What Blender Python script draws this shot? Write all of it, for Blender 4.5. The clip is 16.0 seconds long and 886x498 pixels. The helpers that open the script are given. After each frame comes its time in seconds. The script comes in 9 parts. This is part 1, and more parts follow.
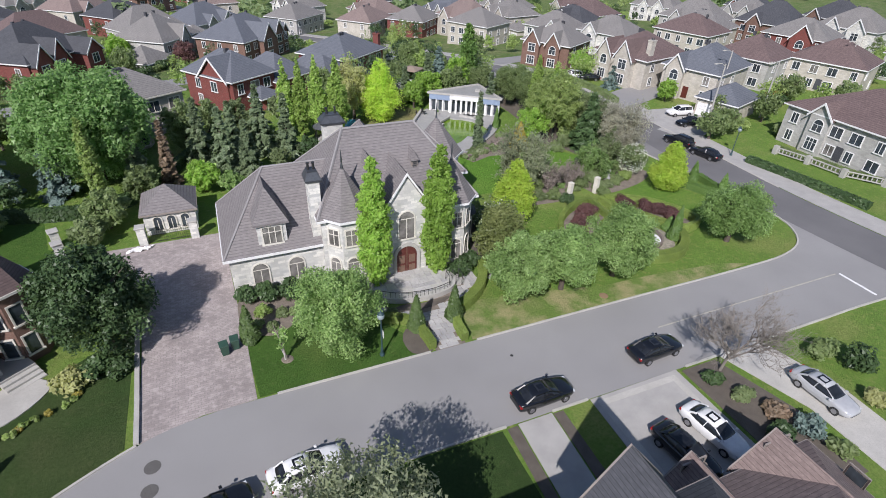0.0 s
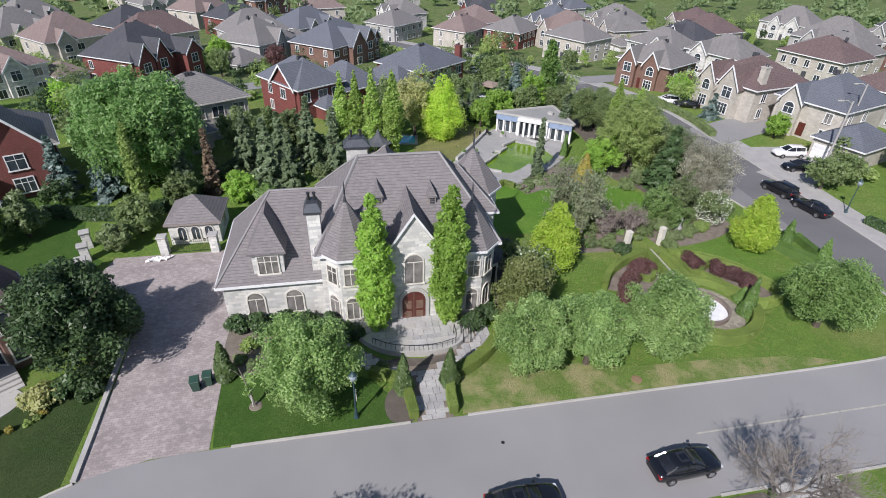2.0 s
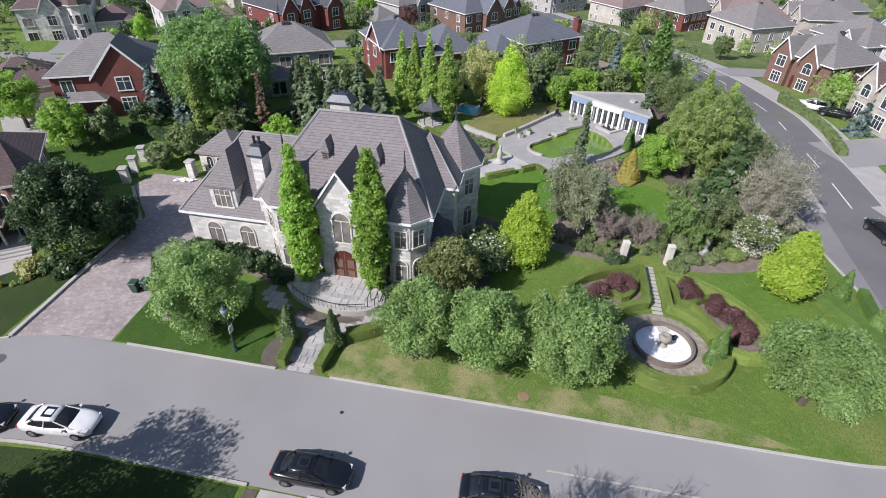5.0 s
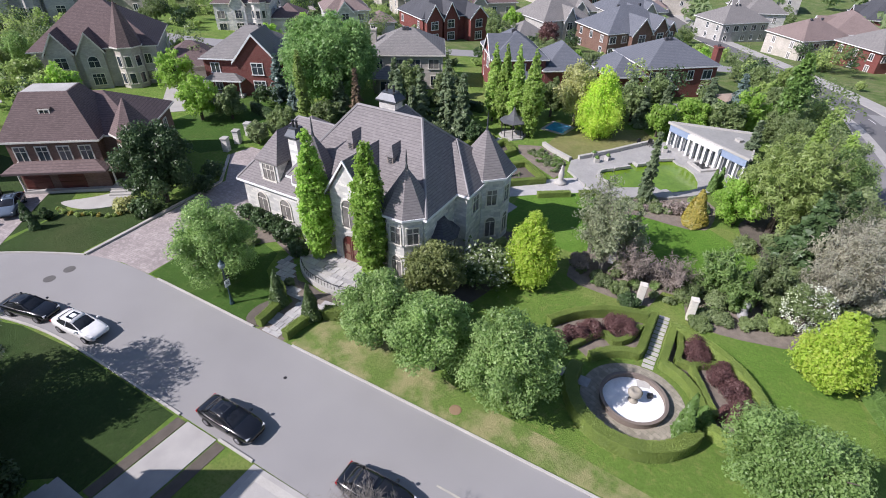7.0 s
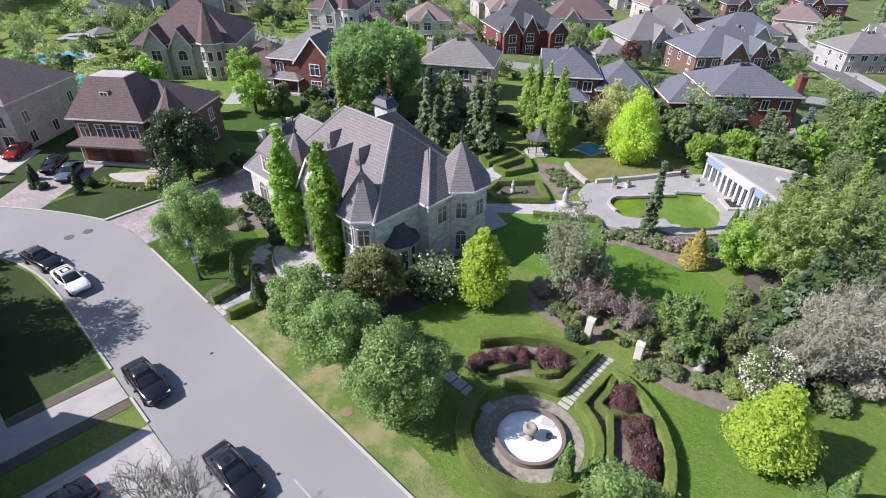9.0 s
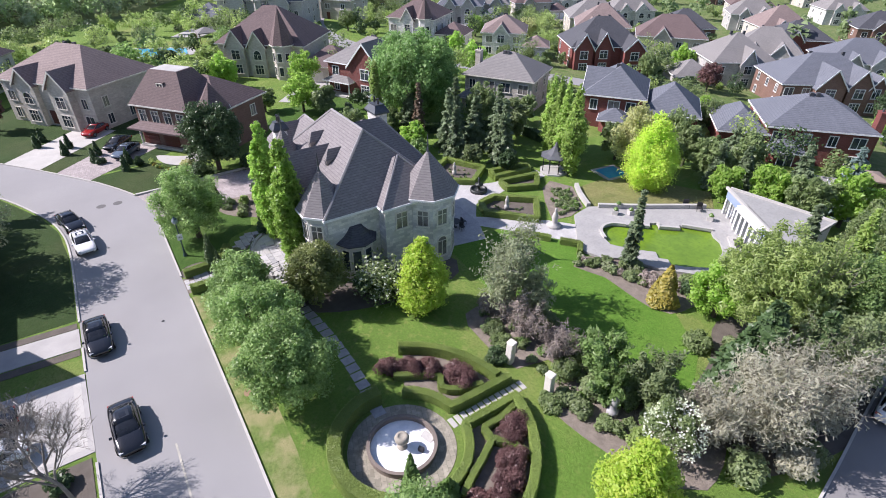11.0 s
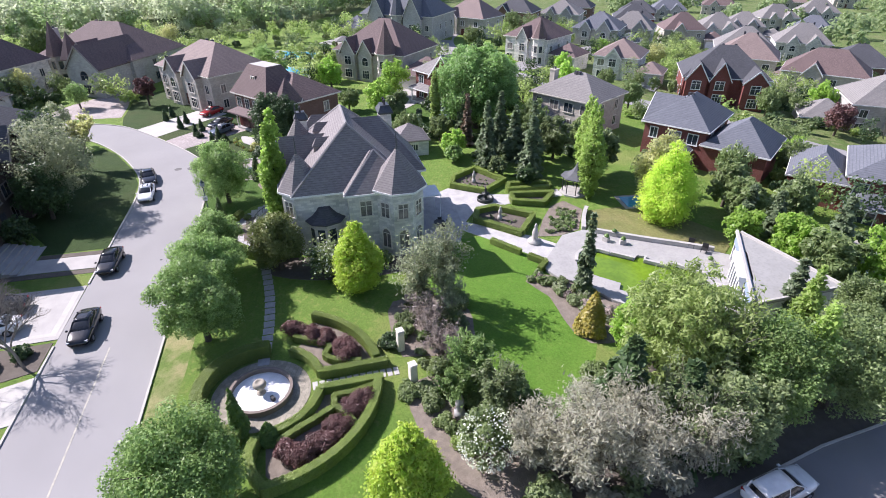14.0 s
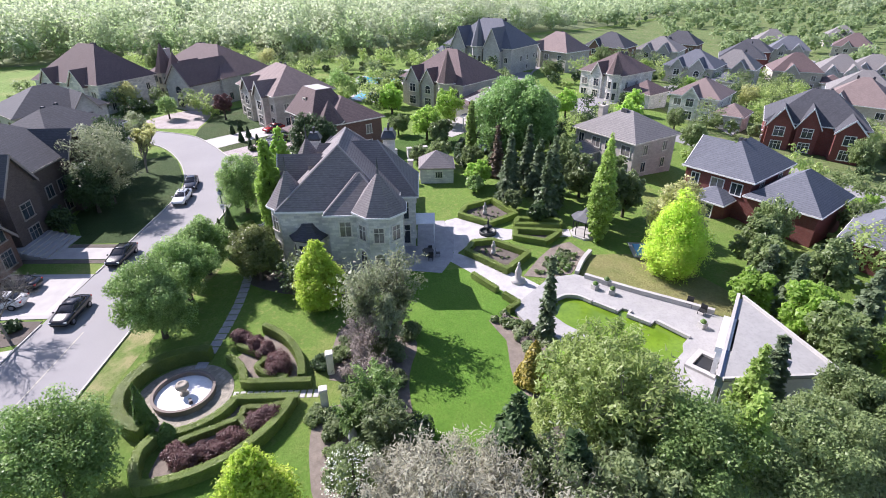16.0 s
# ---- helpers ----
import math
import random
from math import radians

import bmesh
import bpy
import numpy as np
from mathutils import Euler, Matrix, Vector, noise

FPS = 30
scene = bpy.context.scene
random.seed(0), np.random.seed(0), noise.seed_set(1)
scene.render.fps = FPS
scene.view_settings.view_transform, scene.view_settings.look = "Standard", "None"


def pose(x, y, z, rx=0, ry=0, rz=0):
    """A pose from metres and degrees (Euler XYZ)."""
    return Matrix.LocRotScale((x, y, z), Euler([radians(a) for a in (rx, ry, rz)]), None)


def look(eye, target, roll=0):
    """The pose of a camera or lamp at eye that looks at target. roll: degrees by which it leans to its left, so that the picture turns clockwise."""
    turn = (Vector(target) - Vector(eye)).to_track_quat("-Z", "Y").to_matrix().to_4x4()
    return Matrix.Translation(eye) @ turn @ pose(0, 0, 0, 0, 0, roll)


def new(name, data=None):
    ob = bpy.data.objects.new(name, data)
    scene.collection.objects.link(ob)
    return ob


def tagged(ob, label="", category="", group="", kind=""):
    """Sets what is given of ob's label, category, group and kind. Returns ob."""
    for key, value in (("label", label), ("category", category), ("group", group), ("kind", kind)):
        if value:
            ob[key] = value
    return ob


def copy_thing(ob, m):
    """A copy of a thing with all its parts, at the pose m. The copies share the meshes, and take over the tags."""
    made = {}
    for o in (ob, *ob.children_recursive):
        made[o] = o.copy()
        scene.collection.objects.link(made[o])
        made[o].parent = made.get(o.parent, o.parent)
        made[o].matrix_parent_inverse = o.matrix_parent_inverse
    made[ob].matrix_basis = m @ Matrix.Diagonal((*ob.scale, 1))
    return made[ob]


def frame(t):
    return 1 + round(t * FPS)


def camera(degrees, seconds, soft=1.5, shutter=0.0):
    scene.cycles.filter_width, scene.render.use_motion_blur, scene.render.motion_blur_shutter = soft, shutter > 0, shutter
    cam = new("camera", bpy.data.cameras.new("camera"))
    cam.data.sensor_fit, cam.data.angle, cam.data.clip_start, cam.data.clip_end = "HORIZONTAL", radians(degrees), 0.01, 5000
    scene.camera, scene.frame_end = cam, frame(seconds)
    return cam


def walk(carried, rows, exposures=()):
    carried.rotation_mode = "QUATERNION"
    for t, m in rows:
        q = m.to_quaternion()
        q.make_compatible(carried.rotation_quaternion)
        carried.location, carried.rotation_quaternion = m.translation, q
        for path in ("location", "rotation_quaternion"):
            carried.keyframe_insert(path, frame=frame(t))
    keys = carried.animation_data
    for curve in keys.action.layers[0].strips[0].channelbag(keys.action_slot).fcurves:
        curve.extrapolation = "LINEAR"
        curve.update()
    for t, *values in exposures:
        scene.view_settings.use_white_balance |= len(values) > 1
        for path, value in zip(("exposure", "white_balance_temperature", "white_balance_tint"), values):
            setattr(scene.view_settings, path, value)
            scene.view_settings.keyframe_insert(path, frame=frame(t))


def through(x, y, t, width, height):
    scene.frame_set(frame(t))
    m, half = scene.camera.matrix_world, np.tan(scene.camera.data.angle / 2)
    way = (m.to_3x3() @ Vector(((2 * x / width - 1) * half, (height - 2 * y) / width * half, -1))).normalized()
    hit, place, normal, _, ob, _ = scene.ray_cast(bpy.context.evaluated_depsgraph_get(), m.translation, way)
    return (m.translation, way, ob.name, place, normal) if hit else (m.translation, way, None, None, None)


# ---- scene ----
import itertools
import bmesh

# ================= camera =================
cam = camera(80.1, 16.0, soft=0.95)
METRES, EYE, TILT, LEAN, TURN = 100.0, 29.87, 0.0, 0.0, -24.0
ROWS = [
    (0.0, 0.0, 0.0, 0.0, 1.29, -33.28, -1.96),
    (0.5, 0.0038, 0.0216, 0.0012, 3.96, -33.19, -1.89),
    (1.0, 0.0157, 0.0409, 0.0025, 8.55, -33.21, -1.79),
    (1.5, 0.0358, 0.0581, 0.0028, 12.24, -33.17, -1.66),
    (2.0, 0.062, 0.074, 0.0024, 13.27, -33.08, -1.68),
    (2.5, 0.0901, 0.0878, 0.0016, 14.08, -33.02, -1.67),
    (3.0, 0.1187, 0.1005, 0.0002, 16.73, -33.63, -1.65),
    (3.5, 0.147, 0.114, -0.0011, 21.37, -34.89, -1.59),
    (4.0, 0.1755, 0.1282, -0.0016, 25.77, -36.1, -1.47),
    (6.5, 0.308, 0.2201, -0.0047, 49.16, -35.39, -0.88),
    (7.0, 0.329, 0.2439, -0.0053, 54.21, -35.05, -0.74),
    (7.5, 0.3473, 0.2696, -0.0062, 58.83, -34.8, -0.68),
    (8.0, 0.3639, 0.2971, -0.0063, 62.75, -34.52, -0.54),
    (8.5, 0.3788, 0.3257, -0.0061, 65.48, -34.3, -0.51),
    (9.0, 0.3916, 0.356, -0.0056, 67.58, -34.05, -0.44),
    (9.5, 0.402, 0.3875, -0.0054, 69.99, -33.8, -0.39),
    (12.0, 0.4523, 0.5415, -0.0027, 87.3, -31.98, 0.06),
    (12.5, 0.4607, 0.5723, -0.0039, 90.05, -31.31, 0.15),
    (13.0, 0.4667, 0.6043, -0.006, 92.72, -31.2, 0.18),
    (13.5, 0.4687, 0.6371, -0.0077, 96.03, -31.1, 0.17),
    (14.0, 0.4663, 0.6683, -0.009, 99.33, -30.98, 0.17),
    (14.5, 0.4597, 0.7, -0.0096, 102.01, -30.22, 0.08),
    (15.0, 0.4506, 0.73, -0.0102, 105.02, -29.48, 0.04),
    (15.5, 0.438, 0.7586, -0.0109, 108.1, -28.66, 0.08),
    (16.0, 0.4231, 0.7859, -0.0121, 111.66, -27.99, 0.08),
]

walk(cam, [(t, pose(0, 0, EYE, TILT, LEAN, TURN) @ pose(METRES * x, METRES * y, METRES * z, 90 + pitch, roll, yaw)) for t, x, y, z, yaw, pitch, roll in ROWS],
     exposures=((0.0, 0.05, 6260, 16), (4.0, 0.14, 6260, 17), (7.0, 0.36, 6260, 20), (9.5, 0.56, 6260, 22), (12.5, 0.79, 6260, 23), (16.0, 0.91, 6260, 25)))

# ================= light =================
SUN_TO = Vector((-0.645, -0.764, 0.85)).normalized()
world = bpy.data.worlds.new("sky")
scene.world = world
world.use_nodes = True
wn = world.node_tree
sky = wn.nodes.new("ShaderNodeTexSky")
sky.sky_type = "NISHITA"
sky.sun_disc = False
sky.sun_elevation = math.asin(SUN_TO.z)
sky.sun_rotation = math.atan2(SUN_TO.x, SUN_TO.y)
sky.air_density, sky.dust_density, sky.ozone_density = 1.0, 0.6, 1.0
wn.links.new(sky.outputs[0], wn.nodes["Background"].inputs[0])
wn.nodes["Background"].inputs[1].default_value = 0.098
sun_data = bpy.data.lights.new("sun", "SUN")
sun_data.energy, sun_data.angle, sun_data.color = 5.0, radians(0.55), (1.0, 0.965, 0.91)
sun = new("sun", sun_data)
sun.matrix_world = look(SUN_TO * 200, (0, 0, 0))


# ================= materials =================
def shader(name):
    m = bpy.data.materials.new(name)
    m.use_nodes = True
    nt = m.node_tree
    return m, nt, nt.nodes["Principled BSDF"]


def node(nt, kind, **values):
    n = nt.nodes.new(kind)
    for key, value in values.items():
        n.inputs[key.replace("_", " ")].default_value = value
    return n


def noise_at(nt, scale, detail=3.0, stretch=None, source=None):
    """Noise over the world's metres, or over another vector."""
    vec = source or nt.nodes.new("ShaderNodeNewGeometry").outputs["Position"]
    if stretch:
        mp = nt.nodes.new("ShaderNodeMapping")
        mp.inputs["Scale"].default_value = stretch
        nt.links.new(vec, mp.inputs["Vector"])
        vec = mp.outputs["Vector"]
    n = node(nt, "ShaderNodeTexNoise", Scale=scale, Detail=detail, Roughness=0.6)
    nt.links.new(vec, n.inputs["Vector"])
    return n.outputs["Fac"]


def mixed(nt, a, b, fac, lo=0.3, hi=0.7):
    """Blend two colours (tuples or sockets) by a factor stretched between lo and hi."""
    r = nt.nodes.new("ShaderNodeMapRange")
    r.inputs["From Min"].default_value, r.inputs["From Max"].default_value = lo, hi
    nt.links.new(fac, r.inputs["Value"])
    m = nt.nodes.new("ShaderNodeMix")
    m.data_type = "RGBA"
    nt.links.new(r.outputs["Result"], m.inputs["Factor"])
    for socket, value in ((m.inputs[6], a), (m.inputs[7], b)):
        if isinstance(value, tuple):
            socket.default_value = (*value, 1)
        else:
            nt.links.new(value, socket)
    return m.outputs[2]


def bumped(nt, bsdf, height, strength=0.3, distance=0.02):
    b = node(nt, "ShaderNodeBump", Strength=strength, Distance=distance)
    nt.links.new(height, b.inputs["Height"])
    nt.links.new(b.outputs["Normal"], bsdf.inputs["Normal"])


def plain(name, a, b=None, rough=0.75, big=0.6, fine=14.0, bump=0.2, metal=0.0, coat=0.0, dist=0.02):
    """A surface with variation at two scales."""
    m, nt, p = shader(name)
    b = b or tuple(c * 0.72 for c in a)
    n1, n2 = noise_at(nt, big), noise_at(nt, fine)
    c = mixed(nt, a, b, n1)
    c = mixed(nt, c, tuple(v * 0.8 for v in b), n2, 0.45, 0.95)
    nt.links.new(c, p.inputs["Base Color"])
    p.inputs["Roughness"].default_value, p.inputs["Metallic"].default_value = rough, metal
    p.inputs["Coat Weight"].default_value = coat
    if bump:
        bumped(nt, p, n2, bump, dist)
    return m


def courses(name, a, b, c, pitch, rough=0.85):
    """Roof shingles: courses up the slope, tabs of mixed tone, weather streaks."""
    m, nt, p = shader(name)
    geo = nt.nodes.new("ShaderNodeNewGeometry")
    sep = nt.nodes.new("ShaderNodeSeparateXYZ")
    nt.links.new(geo.outputs["Position"], sep.inputs[0])
    mul = nt.nodes.new("ShaderNodeMath")
    mul.operation = "MULTIPLY"
    mul.inputs[1].default_value = 1.0 / pitch
    nt.links.new(sep.outputs["Z"], mul.inputs[0])
    fr = nt.nodes.new("ShaderNodeMath")
    fr.operation = "FRACT"
    nt.links.new(mul.outputs[0], fr.inputs[0])
    n1 = noise_at(nt, 0.35)
    n2 = noise_at(nt, 1.0, 2.0, (2.6, 2.6, 9.0))
    col = mixed(nt, a, b, n1, 0.3, 0.7)
    col = mixed(nt, col, c, n2, 0.42, 0.72)
    col = mixed(nt, tuple(v * 0.55 for v in b), col, fr.outputs[0], 0.0, 0.22)
    nt.links.new(col, p.inputs["Base Color"])
    p.inputs["Roughness"].default_value = rough
    bumped(nt, p, fr.outputs[0], 0.35, 0.03)
    return m


def masonry(name, a, b, mortar, wide, high, rough=0.85, stain=0.75, joint=0.012):
    """Stone or brick in courses, laid along each wall by its own direction."""
    m, nt, p = shader(name)
    geo = nt.nodes.new("ShaderNodeNewGeometry")
    pos, nor, comb = (nt.nodes.new(k) for k in ("ShaderNodeSeparateXYZ", "ShaderNodeSeparateXYZ", "ShaderNodeCombineXYZ"))
    nt.links.new(geo.outputs["Position"], pos.inputs[0])
    nt.links.new(geo.outputs["True Normal"], nor.inputs[0])

    def math_node(op, s, t):
        n = nt.nodes.new("ShaderNodeMath")
        n.operation = op
        nt.links.new(s, n.inputs[0])
        nt.links.new(t, n.inputs[1])
        return n.outputs[0]
    u = math_node("SUBTRACT", math_node("MULTIPLY", pos.outputs[0], nor.outputs[1]), math_node("MULTIPLY", pos.outputs[1], nor.outputs[0]))
    nt.links.new(u, comb.inputs[0])
    nt.links.new(pos.outputs[2], comb.inputs[1])
    br = node(nt, "ShaderNodeTexBrick", Scale=1.0, Mortar_Size=joint, Mortar_Smooth=0.3, Bias=0.0, Brick_Width=wide, Row_Height=high)
    br.inputs["Color1"].default_value, br.inputs["Color2"].default_value, br.inputs["Mortar"].default_value = (*a, 1), (*b, 1), (*mortar, 1)
    nt.links.new(comb.outputs[0], br.inputs["Vector"])
    n1, n2 = noise_at(nt, 0.5), noise_at(nt, 9.0)
    dark = nt.nodes.new("ShaderNodeMix")
    dark.data_type, dark.blend_type = "RGBA", "MULTIPLY"
    dark.inputs["Factor"].default_value = 1.0
    nt.links.new(br.outputs["Color"], dark.inputs[6])
    nt.links.new(mixed(nt, (1.0, 1.0, 1.0), (stain, stain, stain * 0.97), n1, 0.35, 0.75), dark.inputs[7])
    nt.links.new(mixed(nt, dark.outputs[2], tuple(v * 0.8 for v in b), n2, 0.5, 0.95), p.inputs["Base Color"])
    p.inputs["Roughness"].default_value = rough
    bumped(nt, p, br.outputs["Fac"], 0.35, -0.02)
    return m


def foliage(name, a, b, c, through=0.42, rough=0.42):
    """Leaves: each leaf its own tone between three, some light passing through."""
    m, nt, p = shader(name)
    a, b, c = (tuple(min(0.82, 1.75 * v) for v in (0.89 * k[0] + 0.085 * k[1], 0.94 * k[1] + 0.05 * k[0], 1.0 * k[2])) for k in (a, b, c))
    geo = nt.nodes.new("ShaderNodeNewGeometry")
    info = nt.nodes.new("ShaderNodeObjectInfo")
    col = mixed(nt, a, b, geo.outputs["Random Per Island"], 0.0, 1.0)
    col = mixed(nt, col, c, noise_at(nt, 0.55), 0.35, 0.75)
    hsv = nt.nodes.new("ShaderNodeHueSaturation")
    nt.links.new(col, hsv.inputs["Color"])
    mr = nt.nodes.new("ShaderNodeMapRange")
    mr.inputs["To Min"].default_value, mr.inputs["To Max"].default_value = 0.85, 1.18
    nt.links.new(info.outputs["Random"], mr.inputs["Value"])
    nt.links.new(mr.outputs["Result"], hsv.inputs["Value"])
    nt.links.new(hsv.outputs["Color"], p.inputs["Base Color"])
    p.inputs["Roughness"].default_value = rough
    p.inputs["Specular IOR Level"].default_value = 0.36
    tr = nt.nodes.new("ShaderNodeBsdfTranslucent")
    nt.links.new(hsv.outputs["Color"], tr.inputs["Color"])
    mx = nt.nodes.new("ShaderNodeMixShader")
    mx.inputs[0].default_value = min(0.7, through * 1.2)
    nt.links.new(p.outputs[0], mx.inputs[1])
    nt.links.new(tr.outputs[0], mx.inputs[2])
    nt.links.new(mx.outputs[0], nt.nodes["Material Output"].inputs["Surface"])
    return m


def lawn(name, a, b, dry, lo=0.56, hi=0.85):
    m, nt, p = shader(name)
    n0, n1, n2, n3 = noise_at(nt, 0.09), noise_at(nt, 0.5), noise_at(nt, 5.0), noise_at(nt, 45.0, 2.0)
    col = mixed(nt, a, b, n1, 0.3, 0.7)
    col = mixed(nt, col, dry, n0, 0.5, 0.74)
    col = mixed(nt, col, tuple(v * 0.55 for v in a), n2, 0.42, 0.85)
    col = mixed(nt, col, dry, noise_at(nt, 1.7 if lo > 0.5 else 0.45, 5.0), lo, hi)
    col = mixed(nt, col, tuple(v * 0.5 for v in a), n3, 0.45, 0.85)
    nt.links.new(col, p.inputs["Base Color"])
    p.inputs["Roughness"].default_value = 0.9
    p.inputs["Specular IOR Level"].default_value = 0.2
    bumped(nt, p, n3, 0.9, 0.06)
    return m


def pavers(name, a, b, mortar, wide, high, turn=0.0):
    m, nt, p = shader(name)
    geo = nt.nodes.new("ShaderNodeNewGeometry")
    mp = nt.nodes.new("ShaderNodeMapping")
    mp.inputs["Rotation"].default_value[2] = radians(turn)
    nt.links.new(geo.outputs["Position"], mp.inputs["Vector"])
    br = node(nt, "ShaderNodeTexBrick", Scale=1.0, Mortar_Size=0.012, Mortar_Smooth=0.2, Brick_Width=wide, Row_Height=high)
    br.inputs["Color1"].default_value, br.inputs["Color2"].default_value, br.inputs["Mortar"].default_value = (*a, 1), (*b, 1), (*mortar, 1)
    nt.links.new(mp.outputs["Vector"], br.inputs["Vector"])
    n1, n2 = noise_at(nt, 0.45), noise_at(nt, 2.2)
    col = mixed(nt, br.outputs["Color"], tuple(v * 0.72 for v in b), n1, 0.4, 0.8)
    col = mixed(nt, col, tuple(min(1, v * 1.2) for v in a), n2, 0.5, 0.8)
    nt.links.new(col, p.inputs["Base Color"])
    p.inputs["Roughness"].default_value = 0.85
    bumped(nt, p, br.outputs["Fac"], 0.3, -0.01)
    return m


def glassy(name, tint=(0.02, 0.025, 0.03)):
    m, nt, p = shader(name)
    nt.links.new(mixed(nt, tint, tuple(v * 3.2 for v in tint), noise_at(nt, 0.8)), p.inputs["Base Color"])
    p.inputs["Roughness"].default_value = 0.06
    p.inputs["Specular IOR Level"].default_value = 0.6
    return m


LUSH = lawn("lush_grass", (0.122, 0.262, 0.032), (0.098, 0.218, 0.026), (0.165, 0.275, 0.048), 0.52, 0.8)
GRASS = lawn("grass", (0.165, 0.272, 0.05), (0.118, 0.21, 0.038), (0.27, 0.285, 0.095), 0.52, 0.8)
DRY = lawn("dry_grass", (0.25, 0.245, 0.095), (0.17, 0.20, 0.065), (0.33, 0.28, 0.14))
VERGE = lawn("worn_verge_grass", (0.172, 0.265, 0.06), (0.15, 0.225, 0.055), (0.36, 0.33, 0.165), 0.44, 0.62)
ASPHALT = plain("asphalt", (0.295, 0.289, 0.286), (0.252, 0.247, 0.245), 0.9, 0.12, 30.0, 0.15)
ASPHALT_E = plain("worn_dark_asphalt", (0.17, 0.166, 0.168), (0.135, 0.132, 0.135), 0.9, 0.15, 26.0, 0.15)
ASPHALT_BAY = plain("old_grey_asphalt", (0.235, 0.23, 0.228), (0.195, 0.19, 0.19), 0.9, 0.2, 22.0, 0.15)
CONCRETE = plain("concrete", (0.42, 0.405, 0.385), (0.34, 0.33, 0.315), 0.85, 0.7, 20.0, 0.1)
KERB = plain("kerb_concrete", (0.50, 0.485, 0.45), (0.40, 0.385, 0.355), 0.9, 0.5, 12.0, 0.2)
PALE = plain("pale_stone", (0.47, 0.46, 0.43), (0.38, 0.367, 0.345), 0.7, 0.6, 10.0, 0.1)
SOIL = plain("soil", (0.10, 0.085, 0.07), (0.14, 0.12, 0.10), 0.95, 1.2, 18.0, 0.9, dist=0.06)
MULCH = plain("grey_mulch", (0.255, 0.215, 0.175), (0.16, 0.135, 0.11), 0.95, 1.5, 16.0, 0.9, dist=0.06)
PAVER = pavers("driveway_pavers", (0.40, 0.35, 0.335), (0.31, 0.27, 0.26), (0.22, 0.20, 0.19), 0.42, 0.2, 0)
FLAG = plain("flagstone", (0.50, 0.49, 0.475), (0.36, 0.352, 0.348), 0.8, 0.9, 7.0, 0.25)
FLAG2 = plain("grey_slab", (0.42, 0.41, 0.405), (0.30, 0.298, 0.30), 0.8, 1.1, 7.0, 0.25)
WHITE = plain("white_paint", (0.80, 0.80, 0.79), (0.70, 0.70, 0.70), 0.5, 0.8, 6.0, 0.03)
CREAM = plain("cream_trim", (0.70, 0.67, 0.60), (0.60, 0.57, 0.51), 0.6, 0.8, 6.0, 0.03)
TAUPE = plain("taupe_trim", (0.30, 0.26, 0.235), (0.25, 0.22, 0.20), 0.6, 0.8, 6.0, 0.03)
LIME = masonry("limestone", (0.78, 0.76, 0.71), (0.50, 0.50, 0.49), (0.56, 0.55, 0.52), 0.62, 0.27, stain=0.72)
BEIGE = masonry("beige_stone", (0.56, 0.52, 0.46), (0.45, 0.415, 0.365), (0.44, 0.42, 0.38), 0.45, 0.22)
GREYST = masonry("grey_stone", (0.50, 0.49, 0.465), (0.39, 0.38, 0.365), (0.40, 0.39, 0.38), 0.45, 0.22)
RED = masonry("red_brick", (0.225, 0.062, 0.052), (0.16, 0.044, 0.038), (0.19, 0.11, 0.095), 0.26, 0.085, joint=0.006)
BROWNB = masonry("brown_brick", (0.23, 0.135, 0.105), (0.16, 0.09, 0.07), (0.2, 0.14, 0.11), 0.26, 0.085, joint=0.006)
# brown brick made darker: the shadow on its walls is in the colour
UMBER = masonry("umber_brick_in_shade", (0.125, 0.095, 0.085), (0.085, 0.064, 0.058), (0.13, 0.105, 0.095), 0.26, 0.085, joint=0.006)
SHINGLE = courses("taupe_shingles", (0.195, 0.178, 0.178), (0.155, 0.142, 0.143), (0.235, 0.217, 0.214), 0.19)
SLATE = courses("blue_grey_shingles", (0.12, 0.13, 0.155), (0.10, 0.11, 0.13), (0.15, 0.16, 0.185), 0.17)
GREYR = courses("grey_shingles", (0.20, 0.19, 0.185), (0.16, 0.155, 0.15), (0.24, 0.225, 0.215), 0.17)
BROWNR = courses("brown_shingles", (0.14, 0.098, 0.094), (0.11, 0.077, 0.074), (0.175, 0.125, 0.12), 0.17)
ROSER = courses("rose_brown_shingles", (0.215, 0.163, 0.15), (0.172, 0.13, 0.12), (0.26, 0.20, 0.183), 0.17)
DARKR = courses("charcoal_shingles", (0.065, 0.068, 0.078), (0.05, 0.052, 0.06), (0.085, 0.088, 0.1), 0.17)
GLASS = glassy("window_glass")
GLASS2 = glassy("curtained_glass", (0.09, 0.085, 0.08))
BLACK = plain("black_metal", (0.02, 0.02, 0.022), (0.03, 0.03, 0.03), 0.5, 2.0, 20.0, 0.02)
LEAD = plain("lead_grey_metal", (0.09, 0.10, 0.115), (0.06, 0.065, 0.075), 0.45, 1.5, 9.0, 0.05, metal=0.4)
BARK = plain("bark", (0.12, 0.095, 0.075), (0.075, 0.06, 0.05), 0.95, 3.0, 22.0, 0.8, dist=0.04)
TWIG = plain("grey_twigs", (0.26, 0.235, 0.205), (0.19, 0.165, 0.145), 0.95, 2.0, 15.0, 0.4)
WATER = plain("algae_water", (0.16, 0.27, 0.02), (0.10, 0.18, 0.014), 0.15, 0.35, 2.5, 0.05)
BLUEW = plain("blue_pool_water", (0.06, 0.34, 0.52), (0.08, 0.42, 0.6), 0.08, 0.6, 3.0, 0.05)
WOOD = plain("weathered_wood", (0.20, 0.12, 0.085), (0.14, 0.085, 0.06), 0.8, 1.5, 14.0, 0.3)
